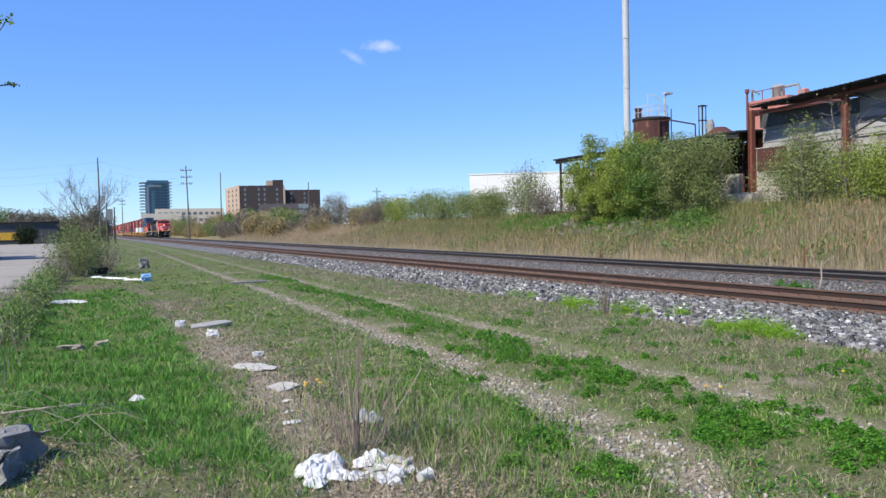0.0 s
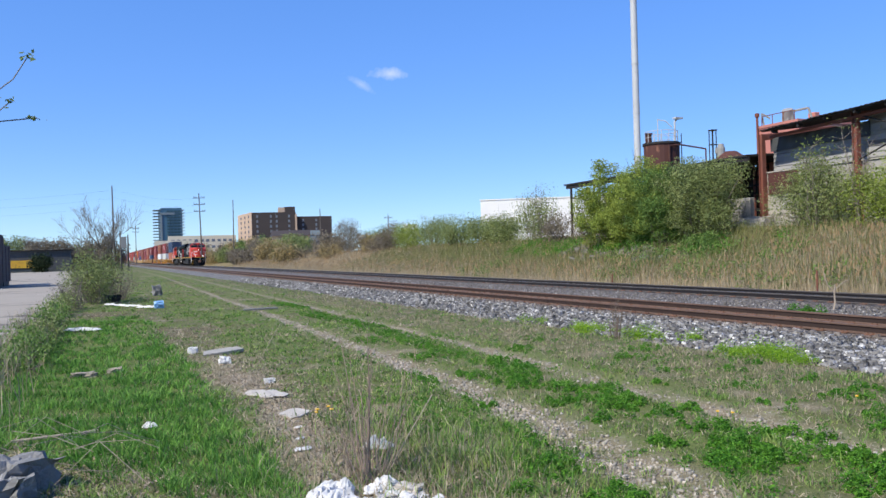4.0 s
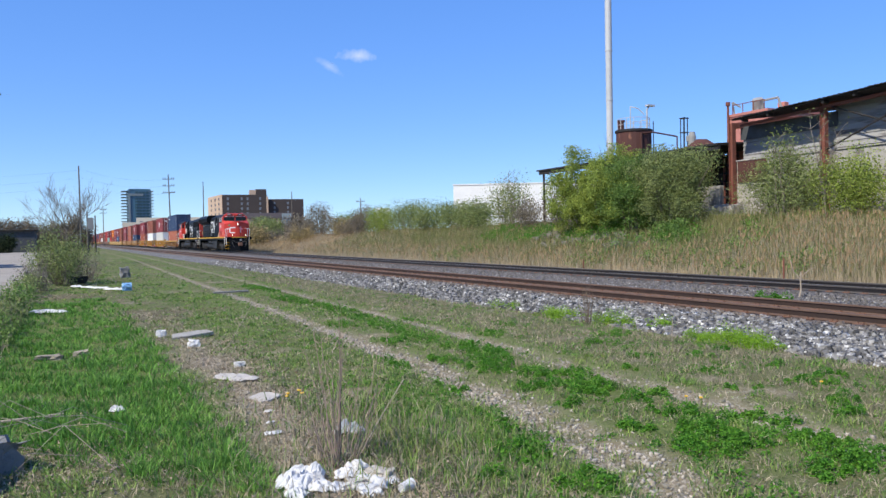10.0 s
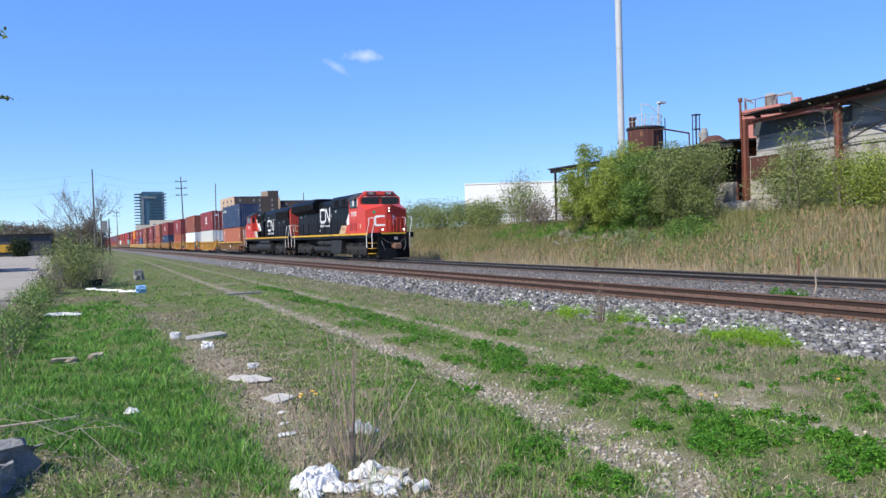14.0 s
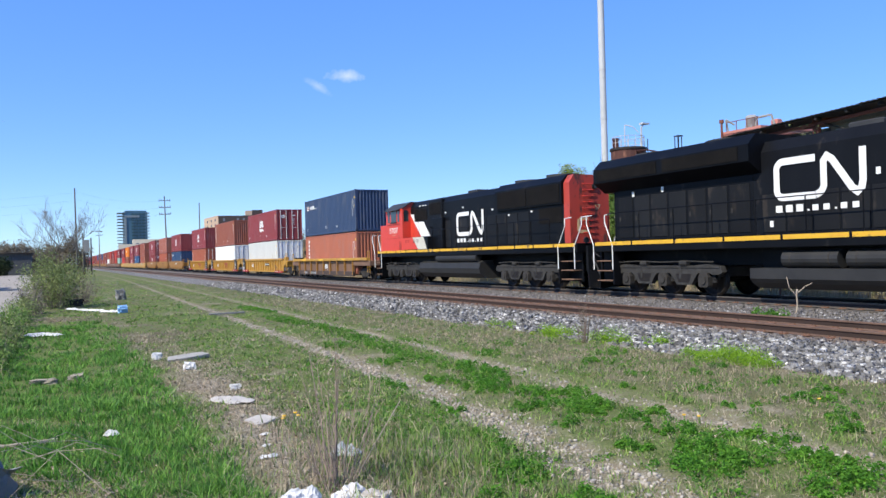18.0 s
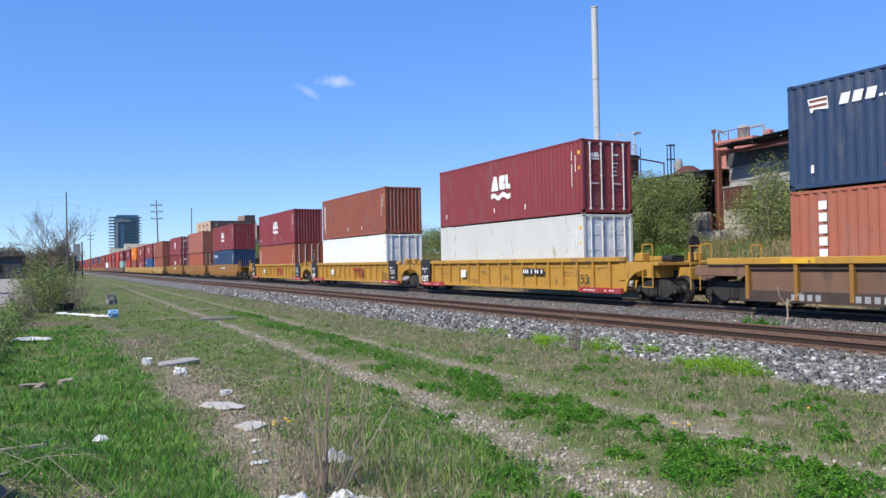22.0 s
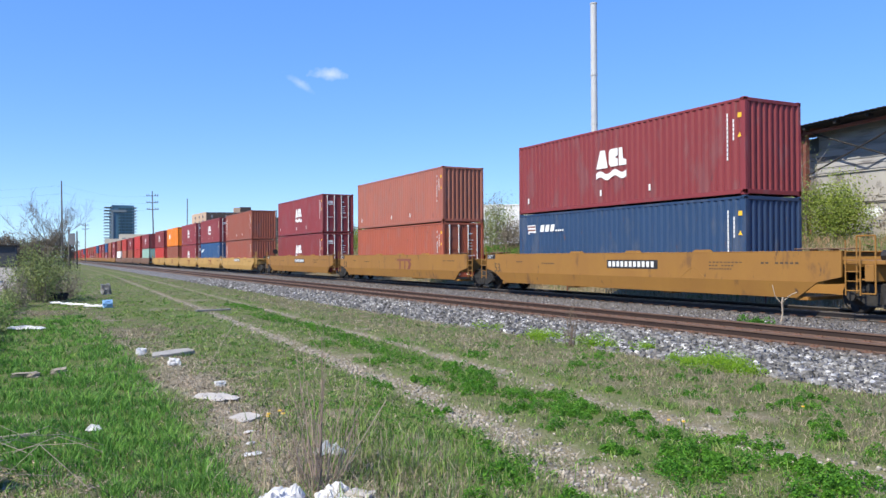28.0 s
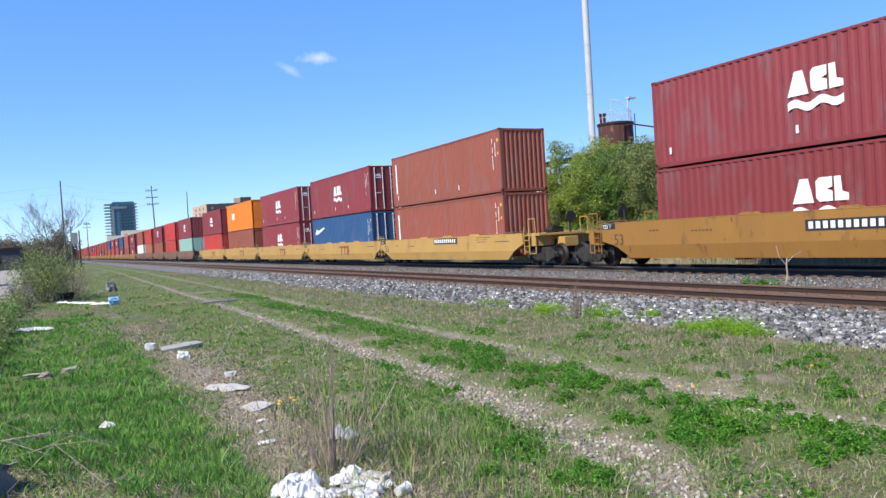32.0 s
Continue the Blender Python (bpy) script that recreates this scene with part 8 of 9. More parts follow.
# tufts of longer grass: lush beside the lot, mixed with straw elsewhere
x, y = field_points(30000, 2.9, 16.0)
lush = np.clip((1.55 - x) / 0.3, 0, 1) * np.clip((y - 6.5 + 1.5 * x) / 1.2, 0, 1) * np.clip((30 - y) / 6, 0, 1)
patch = cloudy(x, y, 0.55, 191)
want = np.where(lush > 0.5, np.clip(0.5 + 3.0 * (patch - 0.30), 0.15, 1), np.clip(2.6 * (patch - 0.40), 0.03, 0.75) * np.where(x > 4.0, 0.5, np.where(x < 1.3, 1.8, 1.0)) * np.where(x > rut_b(y), 0.6, 1.0))
keep = rnd.random(len(x)) < want * (1 - bare(x, y)) ** 2
x, y, lush = x[keep], y[keep], lush[keep]
size = 0.7 + 0.6 * rnd.random(len(x))
straw_tuft = rnd.random(len(x)) < np.clip(dry(x, y) * 0.75, 0, 0.7)
for name, pick, m, tall, lean, label in (
        ("lush_grass", (lush > 0.5) & ~straw_tuft, M_LUSH, 0.115, 0.75, "lush dark green grass in tufts beside the lot"),
        ("grass", (lush <= 0.5) & ~straw_tuft, M_BLADE, 0.085, 0.9, "tufts of green grass in the field"),
        ("dry_grass", straw_tuft, M_STRAW, 0.08, 1.5, "tufts of bleached straw in the field")):
    tx, ty, ang, idx = tufts(x[pick], y[pick], 15, 0.035 + 0.05 * size[pick])
    dd = np.hypot(tx, ty)
    blades(name, tx, ty, tall * size[pick][idx] * (0.45 + 0.75 * rnd.random(len(tx))), (0.0048 + 0.0007 * dd) * (0.8 if m is M_STRAW else 1.0), m, label, lean, turn=ang,
           category="dry grass" if m is M_STRAW else "grass")

# tall dry stems along the lot's edge
n = 1000
y = 8.5 + 18 * rnd.random(n) ** 1.2
x = -1.55 + 0.28 * rnd.normal(size=n)
blades("dry_stems", x, y, 0.3 + 0.5 * rnd.random(n), 0.005 + 0.0004 * y, M_STRAW, "tall bleached dry stems along the lot's edge", 0.55, category="dry grass")
# longer straw on the strip beside the ballast
n = 11000
y = 4.0 * np.exp(rnd.random(n) * np.log(9.0))
x = rut_b(y) + 0.5 + (10.1 - rut_b(y) - 0.5) * rnd.random(n)
s = cloudy(x, y, 0.7, 95) > 0.42
blades("dry_grass", x[s], y[s], 0.05 + 0.09 * rnd.random(s.sum()), 0.003 + 0.0004 * y[s], M_STRAW, "standing dry straw beside the ballast", 1.1, category="dry grass")

# bits of straw lying on the bare ground
M_PALESTRAW = surface("bleached straw bits", (0.43, 0.37, 0.26), (0.25, 0.21, 0.145), 3.0, 0.7, 0, 0.0, 30, island=0.5, spec=0.2, amount=0.4)
n = 17000
y = 3.0 * np.exp(rnd.random(n) * np.log(7.0))
x = np.where(rnd.random(n) < 0.45, litter_line(y) + rnd.normal(size=n) * 0.35, 2.2 + 6.5 * rnd.random(n))
blades("straw_bits", x, y, 0.03 + 0.05 * rnd.random(n), 0.004 + 0.0007 * y, M_PALESTRAW, "short broken straw on the bare ground", 3.0, category="dry grass")

# longer grass and straw round the litter heap, with dead leaves on the ground
n = 2600
x = rnd.normal(2.75, 0.5, n)
y = rnd.normal(6.6, 1.1, n)
blades("grass", x, y, 0.08 + 0.13 * rnd.random(n), np.full(n, 0.009), M_BLADE, "longer green grass beside the wheel track", 0.8)
x = rnd.normal(2.35, 0.55, 1900)
y = rnd.normal(6.2, 0.9, 1900)
blades("dry_grass", x, y, 0.07 + 0.14 * rnd.random(1900), np.full(1900, 0.008), M_STRAW, "dry straw round the litter heap", 1.3, category="dry grass")
M_DEADLEAF = surface("curled brown dead leaves", (0.24, 0.185, 0.130), (0.40, 0.335, 0.255), 4.0, 0.85, 0, 0.0, 30, island=0.5, spec=0.1)
n = 9000
y = 4.6 + 11 * rnd.random(n) ** 1.8
x = litter_line(y) + 0.35 + rnd.normal(size=n) * 0.45
s = rnd.random(n) < 0.25
x[s], y[s] = rnd.normal(-0.2, 0.6, s.sum()), rnd.normal(7.0, 0.8, s.sum())
p = np.stack([x, y, ground_z(x, y) + 0.004 + 0.02 * rnd.random(n)], 1)
v, f = leaf_quads(p, 0.030, 0.75)
stuff_mesh("dead_leaves", v, [f], M_DEADLEAF, "curled brown dead leaves on the bare ground", "dead leaves")

# reeds on the bank
n = 105000
y = 4 + 150 * rnd.random(n) ** 1.6
x = 23.6 + rnd.random(n) ** 0.8 * 8.6
upper = np.clip((x - 25.6) / 2.2, 0, 1) * np.interp(y, [14, 24, 30, 60, 90], [0.1, 0.35, 0.9, 0.9, 0.5])
keep = ((cloudy(x, y, 3.0, 81) > 0.30) | (x < 26)) & (rnd.random(n) > upper)
x, y = x[keep], y[keep]
grow = np.interp(x, [23.4, 24.5, 26, 32], [0.45, 0.8, 0.95, 0.75]) * np.interp(y, [0, 20, 45, 150], [1.1, 1.0, 0.85, 1.0])
blades("reeds", x, y, (0.45 + 0.65 * rnd.random(len(x))) * grow, np.full(len(x), 0.012) + 0.00012 * y, M_REED, "dense dry tan reeds on the bank", 0.22, category="reeds")
s = rnd.random(len(x)) < 0.22
px, py = x[s], y[s]
ph = 0.85 * grow[s]
pz = ground_z(px, py) + ph
blades("reed_plumes", px, py, 0.14 + 0.16 * rnd.random(s.sum()), np.full(s.sum(), 0.04), M_REED_P, "rusty plumes on the reeds", 0.5, z0=pz, category="reeds")
n = 40000
y = 20 + 40 * rnd.random(n)
x = 24.5 + 7.5 * rnd.random(n)
s = cloudy(x, y, 2.6, 83) > 0.58
p = np.stack([x[s], y[s], ground_z(x[s], y[s]) + 0.1 + 0.7 * rnd.random(s.sum())], 1)
v, f = leaf_quads(p, 0.10)
stuff_mesh("bank_weeds", v, [f], M_LEAF_D, "green weeds among the reeds", "weeds")


# green undergrowth on the upper bank
n = 90000
y = 14 + 76 * rnd.random(n) ** 1.3
x = 25.4 + 8.2 * rnd.random(n)
s = cloudy(x, y, 2.2, 87) > 0.22
blades("bank_grass", x[s], y[s], 0.25 + 0.45 * rnd.random(s.sum()), np.full(s.sum(), 0.02), M_BANK, "olive-green grass on the upper bank", 0.6)

M_RUBBLE = surface("dirty grey rubble", (0.19, 0.17, 0.145), (0.11, 0.10, 0.09), 5, 0.95, 0, 0.4, 40, island=0.3)
# rubble and low green growth below the large bushes
n = 260
y = 33.5 + 13 * rnd.random(n)
x = 29.0 + 1.6 * rnd.random(n) + 0.5 * np.sin(y)
stones("rubble_stones", x, y, ground_z(x, y), 0.15 + 0.45 * rnd.random(n) ** 2, M_RUBBLE, "grey rubble tipped below the bushes")
n = 16000
y = 28 + 26 * rnd.random(n)
x = 29.2 + 2.6 * rnd.random(n)
s = cloudy(x, y, 2.0, 89) > 0.46
p = np.stack([x[s], y[s], ground_z(x[s], y[s]) + 0.7 * rnd.random(s.sum())], 1)
v, f = leaf_quads(p, 0.09)
stuff_mesh("undergrowth", v, [f], M_WEED, "fresh green undergrowth below the bushes", "weeds")

def domes(cx, cy, cz, r, h, per, leaf):
    """Leaves on small domes: centres, radii, heights."""
    k = len(cx)
    d = rnd.normal(size=(k * per, 3))
    d[:, 2] = np.abs(d[:, 2]) * 1.2
    d /= np.linalg.norm(d, axis=1, keepdims=True)
    d *= (0.72 + 0.38 * rnd.random((k * per, 1)))
    i = np.repeat(np.arange(k), per)
    p = np.stack([cx[i] + d[:, 0] * r[i], cy[i] + d[:, 1] * r[i], cz[i] + d[:, 2] * h[i]], 1)
    return leaf_quads(p, leaf, 0.35)


# small green weeds scattered over the straw and the wheel tracks
x, y = field_points(26000, 3.2, 9.0)
s = (x > 2.6) & (x < 9.9) & (cloudy(x, y, 0.7, 93) > 0.56) & (bare(x, y) < 0.6) & (rnd.random(len(x)) < np.where(np.abs(x - 5.6 - 0.02 * y) < 0.75, 0.5, 0.4))
x, y = x[s], y[s]
size = 0.03 + 0.05 * rnd.random(len(x)) ** 1.5 + 0.001 * y
v, f = domes(x, y, ground_z(x, y) - 0.008, size, size * 1.1, 22, 0.024)
stuff_mesh("scattered_weeds", v, [f], M_WEED, "small green weeds scattered through the straw", "weeds")


# low leafy weeds in the wheel tracks
def weed_clump(x, y, rx, ry, h, n, material, label, group, leaf=0.022, z=None):
    z = gz1(x, y) if z is None else z
    t = thing("weed_clump", label, "weeds", group, at=pose(x, y, z - 0.01))
    k = max(6, int(rx * ry / 0.0062))
    q, ang = rnd.random(k) ** 0.55 * (0.8 + 0.4 * rnd.random(k)), rnd.random(k) * 6.283
    cx, cy = rx * q * np.cos(ang), ry * q * np.sin(ang)
    size = (0.035 + 0.085 * rnd.random(k) ** 1.6) * (1.25 - 0.55 * q) * (h / 0.2) ** 0.5
    v, f = domes(cx, cy, np.zeros(k), size, size * (1.0 + 0.7 * rnd.random(k)), max(46, n // k), leaf)
    stuff_mesh("foliage", v, [f], material, "", "", t)
    st = Shape()
    for i in range(k):
        st.tube((cx[i] * 0.8, cy[i] * 0.8, 0), (cx[i], cy[i], size[i] * 0.9), 0.004, 4, 0.002, False)
    tagged(part("stem_tangle", st, M_WEED, t), kind="stuff")


for x, y, rx, ry, h, n in [(5.0, 4.9, 0.48, 0.36, 0.20, 2400), (5.30, 5.35, 0.30, 0.28, 0.17, 1100), (5.57, 7.6, 0.42, 0.50, 0.15, 1900), (5.85, 8.4, 0.36, 0.4, 0.12, 1000), (4.75, 5.75, 0.22, 0.2, 0.10, 600),
                           (5.5, 6.0, 0.25, 0.3, 0.14, 800), (5.05, 7.75, 0.22, 0.28, 0.09, 600), (5.95, 11.0, 0.42, 1.0, 0.12, 1700), (5.9, 14.5, 0.35, 1.2, 0.10, 1100), (6.3, 19.5, 0.35, 1.6, 0.10, 900),
                           (3.4, 5.6, 0.28, 0.3, 0.13, 900), (2.9, 5.1, 0.2, 0.18, 0.12, 500), (3.36, 4.6, 0.34, 0.28, 0.14, 1300), (3.7, 6.6, 0.16, 0.5, 0.11, 600), (7.4, 5.6, 0.24, 0.22, 0.14, 600),
                           (5.85, 4.75, 0.26, 0.18, 0.16, 700), (5.55, 4.05, 0.36, 0.26, 0.18, 1300), (6.75, 8.3, 0.18, 0.18, 0.09, 300), (5.2, 9.2, 0.3, 0.5, 0.11, 900), (7.6, 7.6, 0.2, 0.2, 0.10, 300),
                           (8.4, 8.6, 0.22, 0.25, 0.11, 350), (7.9, 10.4, 0.25, 0.3, 0.10, 400), (8.0, 6.5, 0.3, 0.2, 0.11, 400), (8.7, 6.6, 0.25, 0.2, 0.13, 400), (4.2, 8.4, 0.15, 0.4, 0.09, 400), (4.3, 10.6, 0.16, 0.6, 0.10, 500),
                           (6.7, 4.4, 0.2, 0.2, 0.10, 350), (5.75, 4.5, 0.24, 0.22, 0.15, 800), (5.2, 3.95, 0.28, 0.22, 0.14, 800), (6.3, 5.25, 0.2, 0.18, 0.11, 450), (8.05, 6.2, 0.24, 0.18, 0.11, 400), (6.95, 5.1, 0.18, 0.18, 0.09, 300), (5.0, 10.2, 0.2, 0.4, 0.10, 500), (5.1, 12.6, 0.22, 0.6, 0.10, 500), (5.25, 15.5, 0.25, 0.8, 0.10, 500), (7.2, 12.5, 0.25, 0.5, 0.10, 450), (8.9, 11.2, 0.3, 0.3, 0.12, 400), (9.2, 9.0, 0.2, 0.2, 0.12, 300),
                           (5.6, 6.75, 0.22, 0.2, 0.12, 500), (6.05, 6.9, 0.2, 0.25, 0.11, 450), (5.95, 5.6, 0.3, 0.26, 0.16, 900), (4.9, 6.9, 0.18, 0.2, 0.08, 300), (5.45, 8.6, 0.3, 0.35, 0.12, 700), (5.6, 9.9, 0.34, 0.5, 0.12, 800), (5.75, 12.6, 0.4, 0.8, 0.11, 900), (6.0, 16.8, 0.4, 1.2, 0.10, 800), (6.1, 23, 0.4, 2.2, 0.10, 900), (6.5, 29, 0.4, 2.5, 0.10, 900), (7.5, 9.0, 0.3, 0.2, 0.10, 350), (8.5, 7.4, 0.28, 0.16, 0.10, 350), (7.1, 6.6, 0.3, 0.16, 0.09, 300), (7.75, 5.0, 0.3, 0.2, 0.12, 500), (6.9, 15.6, 0.25, 0.7, 0.09, 400), (8.1, 13.5, 0.3, 0.5, 0.10, 400)]:
    weed_clump(x, y, rx, ry, h * 1.35, n * 3, M_WEED, "low clump of fresh green weeds", "weed clumps")
for x, y, rx, ry, h, n in [(10.1, 14.6, 0.30, 0.65, 0.20, 1500), (10.35, 13.0, 0.34, 0.55, 0.22, 1500), (10.5, 11.8, 0.20, 0.22, 0.18, 700), (10.0, 9.5, 0.40, 0.62, 0.28, 2600), (9.9, 8.75, 0.22, 0.25, 0.18, 700), (10.3, 17.5, 0.2, 0.6, 0.15, 600)]:
    weed_clump(x, y, rx * 1.25, ry * 1.3, h * 4.0, n * 4, M_SPURGE, "bright yellow-green spurge at the ballast's foot", "spurge clumps", 0.022, -0.36)
weed_clump(15.5, 13.5, 0.16, 0.65, 0.6, 2600, M_WEED, "green weeds growing beside the rail", "weed clumps", 0.04, -0.20)


# ---- litter and stones ----
M_FOAM = surface("dirty white foam plastic", (0.70, 0.69, 0.68), (0.50, 0.49, 0.47), 6, 0.85, 0, 0.3, 60, spots=[((0.33, 0.28, 0.22), 7.0, 0.08)])
M_SLABC = surface("grey-beige concrete lump", (0.56, 0.51, 0.45), (0.42, 0.385, 0.34), 5, 0.95, 0, 0.5, 60, spots=[((0.2, 0.17, 0.14), 6, 0.08)])
M_ROCK = surface("grey rubble", (0.27, 0.265, 0.255), (0.15, 0.148, 0.145), 4, 0.95, 0, 0.9, 40, spots=[((0.42, 0.41, 0.40), 5, 0.10)])
M_ROCKPALE = surface("weathered grey slab", (0.40, 0.375, 0.34), (0.28, 0.265, 0.24), 5, 0.95, 0, 0.5, 60, spots=[((0.15, 0.13, 0.11), 6, 0.10)])
M_TANSTONE = surface("tan field stone", (0.36, 0.30, 0.23), (0.27, 0.23, 0.17), 6, 0.95, 0, 0.4, 60)
M_BLUEP = plain("pale blue plastic", (0.20, 0.38, 0.62), 0.4)


def lump(name, label, category, x, y, sx, sy, sz, material, seed, rz=0.0, group="litter", sink=0.2):
    """A broken, faceted block: a jittered box cut twice."""
    r = random.Random(seed)
    bm = bmesh.new()
    bmesh.ops.create_cube(bm, size=1.0)
    bmesh.ops.subdivide_edges(bm, edges=bm.edges[:], cuts=4, use_grid_fill=True)
    for v in bm.verts:
        v.co = v.co.normalized() * (0.25 + 0.28 * v.co.length) if r.random() < 0.35 else v.co * 0.86
        v.co += Vector((r.uniform(-1, 1), r.uniform(-1, 1), r.uniform(-1, 1))) * 0.055 + Vector(noise.noise_vector(v.co * 2.3 + Vector((seed, 0, 0)))) * 0.10
        v.co = Vector((v.co.x * sx, v.co.y * sy, v.co.z * sz))
    me = bpy.data.meshes.new(name)
    bm.to_mesh(me)
    bm.free()
    me.materials.append(material)
    ob = new(name, me)
    ob.matrix_basis = pose(x, y, gz1(x, y) + sz * (0.5 - sink), r.uniform(-8, 8), r.uniform(-8, 8), rz)
    return tagged(ob, label, category, group)


def sheet(name, label, category, x, y, lx, ly, lift, material, seed, rz=0.0, group="litter"):
    """A crumpled sheet with thickness."""
    nx, ny = 15, 12
    sh = Shape()
    g = np.random.default_rng(seed)
    ph = g.random(6) * 6.283
    folds = g.normal(size=(5, 3))
    for t in (0.0, 0.006):
        for i in range(nx):
            for j in range(ny):
                u, w = 2 * i / (nx - 1) - 1, 2 * j / (ny - 1) - 1
                a = math.atan2(w, u)
                # a ragged rounded outline and a few sharp folds
                edge = 0.86 + 0.12 * math.sin(2 * a + ph[0]) + 0.09 * math.sin(5 * a + ph[1]) + 0.05 * math.sin(11 * a + ph[2])
                big = max(abs(u), abs(w))
                shrink = edge / max(1.0, math.hypot(u, w) / max(big, 1e-6) * 0.92)
                crease = sum(abs(((f[0] * u + f[1] * w + f[2]) * 1.1) % 1.0 - 0.5) for f in folds) / 5
                sh.v.append((u * shrink * lx / 2, w * shrink * ly / 2, lift * max(0.0, 2.6 * crease - 0.1) * (1 - 0.75 * big ** 3) + t + 0.01))
    k = nx * ny
    for i in range(nx - 1):
        for j in range(ny - 1):
            q = (i * ny + j, (i + 1) * ny + j, (i + 1) * ny + j + 1, i * ny + j + 1)
            sh.f += [q, tuple(p + k for p in q)]
    ring = [i * ny for i in range(nx)] + [(nx - 1) * ny + j for j in range(1, ny)] + [i * ny + ny - 1 for i in range(nx - 2, -1, -1)] + [j for j in range(ny - 2, 0, -1)]
    sh.f += [(a, b, b + k, a + k) for a, b in zip(ring, ring[1:] + ring[:1])]
    ob = part(name, sh, material, at=pose(x, y, gz1(x, y), 0, 0, rz))
    return tagged(ob, label, category, group)


r = random.Random(77)
for k in range(15):
    a, q = r.uniform(0, 6.283), r.random() ** 0.6
    x, y = 1.96 + 0.22 * q * math.cos(a), 5.46 + 0.22 * q * math.sin(a)
    s = r.uniform(0.08, 0.17)
    lump("foam_piece", "broken piece of dirty white foam plastic in a heap", "litter", x, y, s * 1.4, s, s * r.uniform(0.3, 0.6), M_FOAM if k % 3 else M_SLABC, 200 + k, r.uniform(0, 180), "foam heap", 0.1)
for k, (x, y, lx, ly, h) in enumerate([(1.52, 5.66, 0.40, 0.34, 0.15), (1.62, 5.78, 0.30, 0.24, 0.19), (1.66, 5.50, 0.30, 0.2, 0.10), (1.45, 5.45, 0.26, 0.2, 0.08), (1.98, 5.74, 0.34, 0.26, 0.12), (2.05, 5.36, 0.26, 0.16, 0.08)]):
    sheet("foam_sheet", "crumpled white plastic sheet in the litter heap", "litter", x, y, lx, ly, h, M_FOAM, 240 + k, r.uniform(0, 180), "foam heap")
cup = thing("paper_cup", "crushed white paper cup lying on the ground", "cup", at=pose(2.14, 5.14, gz1(2.14, 5.14) + 0.035, 0, 88, 25))
part("cup_body", Shape().tube((0, 0, 0), (0, 0, 0.11), 0.033, 14, 0.042), M_FOAM, cup)
part("rim", Shape().tube((0, 0, 0.108), (0, 0, 0.114), 0.045, 14), M_FOAM, cup)
sheet("foam_sheet", "torn pale cardboard on the bare strip", "litter", 1.99, 10.4, 0.5, 0.75, 0.04, M_SLABC, 251, 10)
sheet("foam_sheet", "white plastic scrap on the bare strip", "litter", 1.71, 7.2, 0.20, 0.10, 0.03, M_FOAM, 252, 15)
sheet("foam_sheet", "white plastic scrap on the bare strip", "litter", 1.92, 8.2, 0.13, 0.07, 0.02, M_FOAM, 253, 5)
sheet("foam_sheet", "white plastic scrap on the bare strip", "litter", 1.81, 7.7, 0.10, 0.07, 0.02, M_FOAM, 254, 40)
sheet("foam_sheet", "grey plastic bag caught in the dead weeds", "litter", 2.35, 6.9, 0.2, 0.3, 0.14, M_GREYM, 255, 70)
sheet("foam_sheet", "white plastic scrap in the grass", "litter", 0.47, 9.1, 0.18, 0.16, 0.08, M_FOAM, 256, 30)


def flat_board(name, label, category, x, y, lx, ly, thick, material, tilt, rz, group):
    """A broken flat slab with an uneven outline, tilted on the ground."""
    out = [(-0.5, -0.42), (-0.1, -0.5), (0.5, -0.38), (0.46, 0.3), (0.2, 0.5), (-0.38, 0.44)]
    top = [(a * 0.96, b * 0.95) for a, b in out]
    sh = Shape().add([(a * lx, b * ly, 0) for a, b in out] + [(a * lx, b * ly, thick * 0.8) for a, b in out] + [(a * lx, b * ly, thick) for a, b in top],
                     [tuple(range(6)), tuple(range(12, 18))] + [(o + i, o + (i + 1) % 6, o + 6 + (i + 1) % 6, o + 6 + i) for o in (0, 6) for i in range(6)])
    ob = part(name, sh, material, at=pose(x, y, gz1(x, y) + abs(math.sin(radians(tilt))) * ly * 0.42, tilt, -3, rz))
    return tagged(ob, label, category, group)


flat_board("concrete_slab", "flat grey concrete slab lying in the grass", "rubble", 2.14, 15.4, 0.82, 0.30, 0.06, M_ROCKPALE, 7, 14, "rubble")
flat_board("cardboard_piece", "pale stiff board lying on the bare strip", "litter", 2.03, 8.9, 0.34, 0.28, 0.02, M_SLABC, 6, 32, "litter")
lump("foam_piece", "rounded white lump beside the slab", "litter", 1.65, 15.8, 0.2, 0.2, 0.18, M_FOAM, 261, 0)
lump("foam_piece", "white broken piece beside the slab", "litter", 1.98, 13.9, 0.22, 0.2, 0.16, M_FOAM, 262, 0)
lump("foam_piece", "small white piece on the strip", "litter", 2.25, 11.4, 0.16, 0.12, 0.10, M_FOAM, 263, 0)
lump("field_stone", "pale stone in the grass", "rubble", 0.21, 13.9, 0.26, 0.2, 0.10, M_TANSTONE, 264, 0, "rubble")
lump("field_stone", "tan stone in the grass", "rubble", -0.25, 13.6, 0.42, 0.24, 0.10, M_TANSTONE, 265, 0, "rubble")
lump("rubble_block", "large grey block of rubble under dry twigs", "rubble", -0.62, 7.15, 0.56, 0.44, 0.42, M_ROCK, 266, 35, "rubble", 0.3)
lump("rubble_block", "grey block of rubble", "rubble", -0.70, 6.70, 0.46, 0.38, 0.34, M_ROCK, 267, 80, "rubble", 0.3)
sheet("plastic_sheet", "white plastic sheet at the edge of the grass", "litter", -0.40, 22.6, 1.05, 0.5, 0.12, M_FOAM, 270, -30)
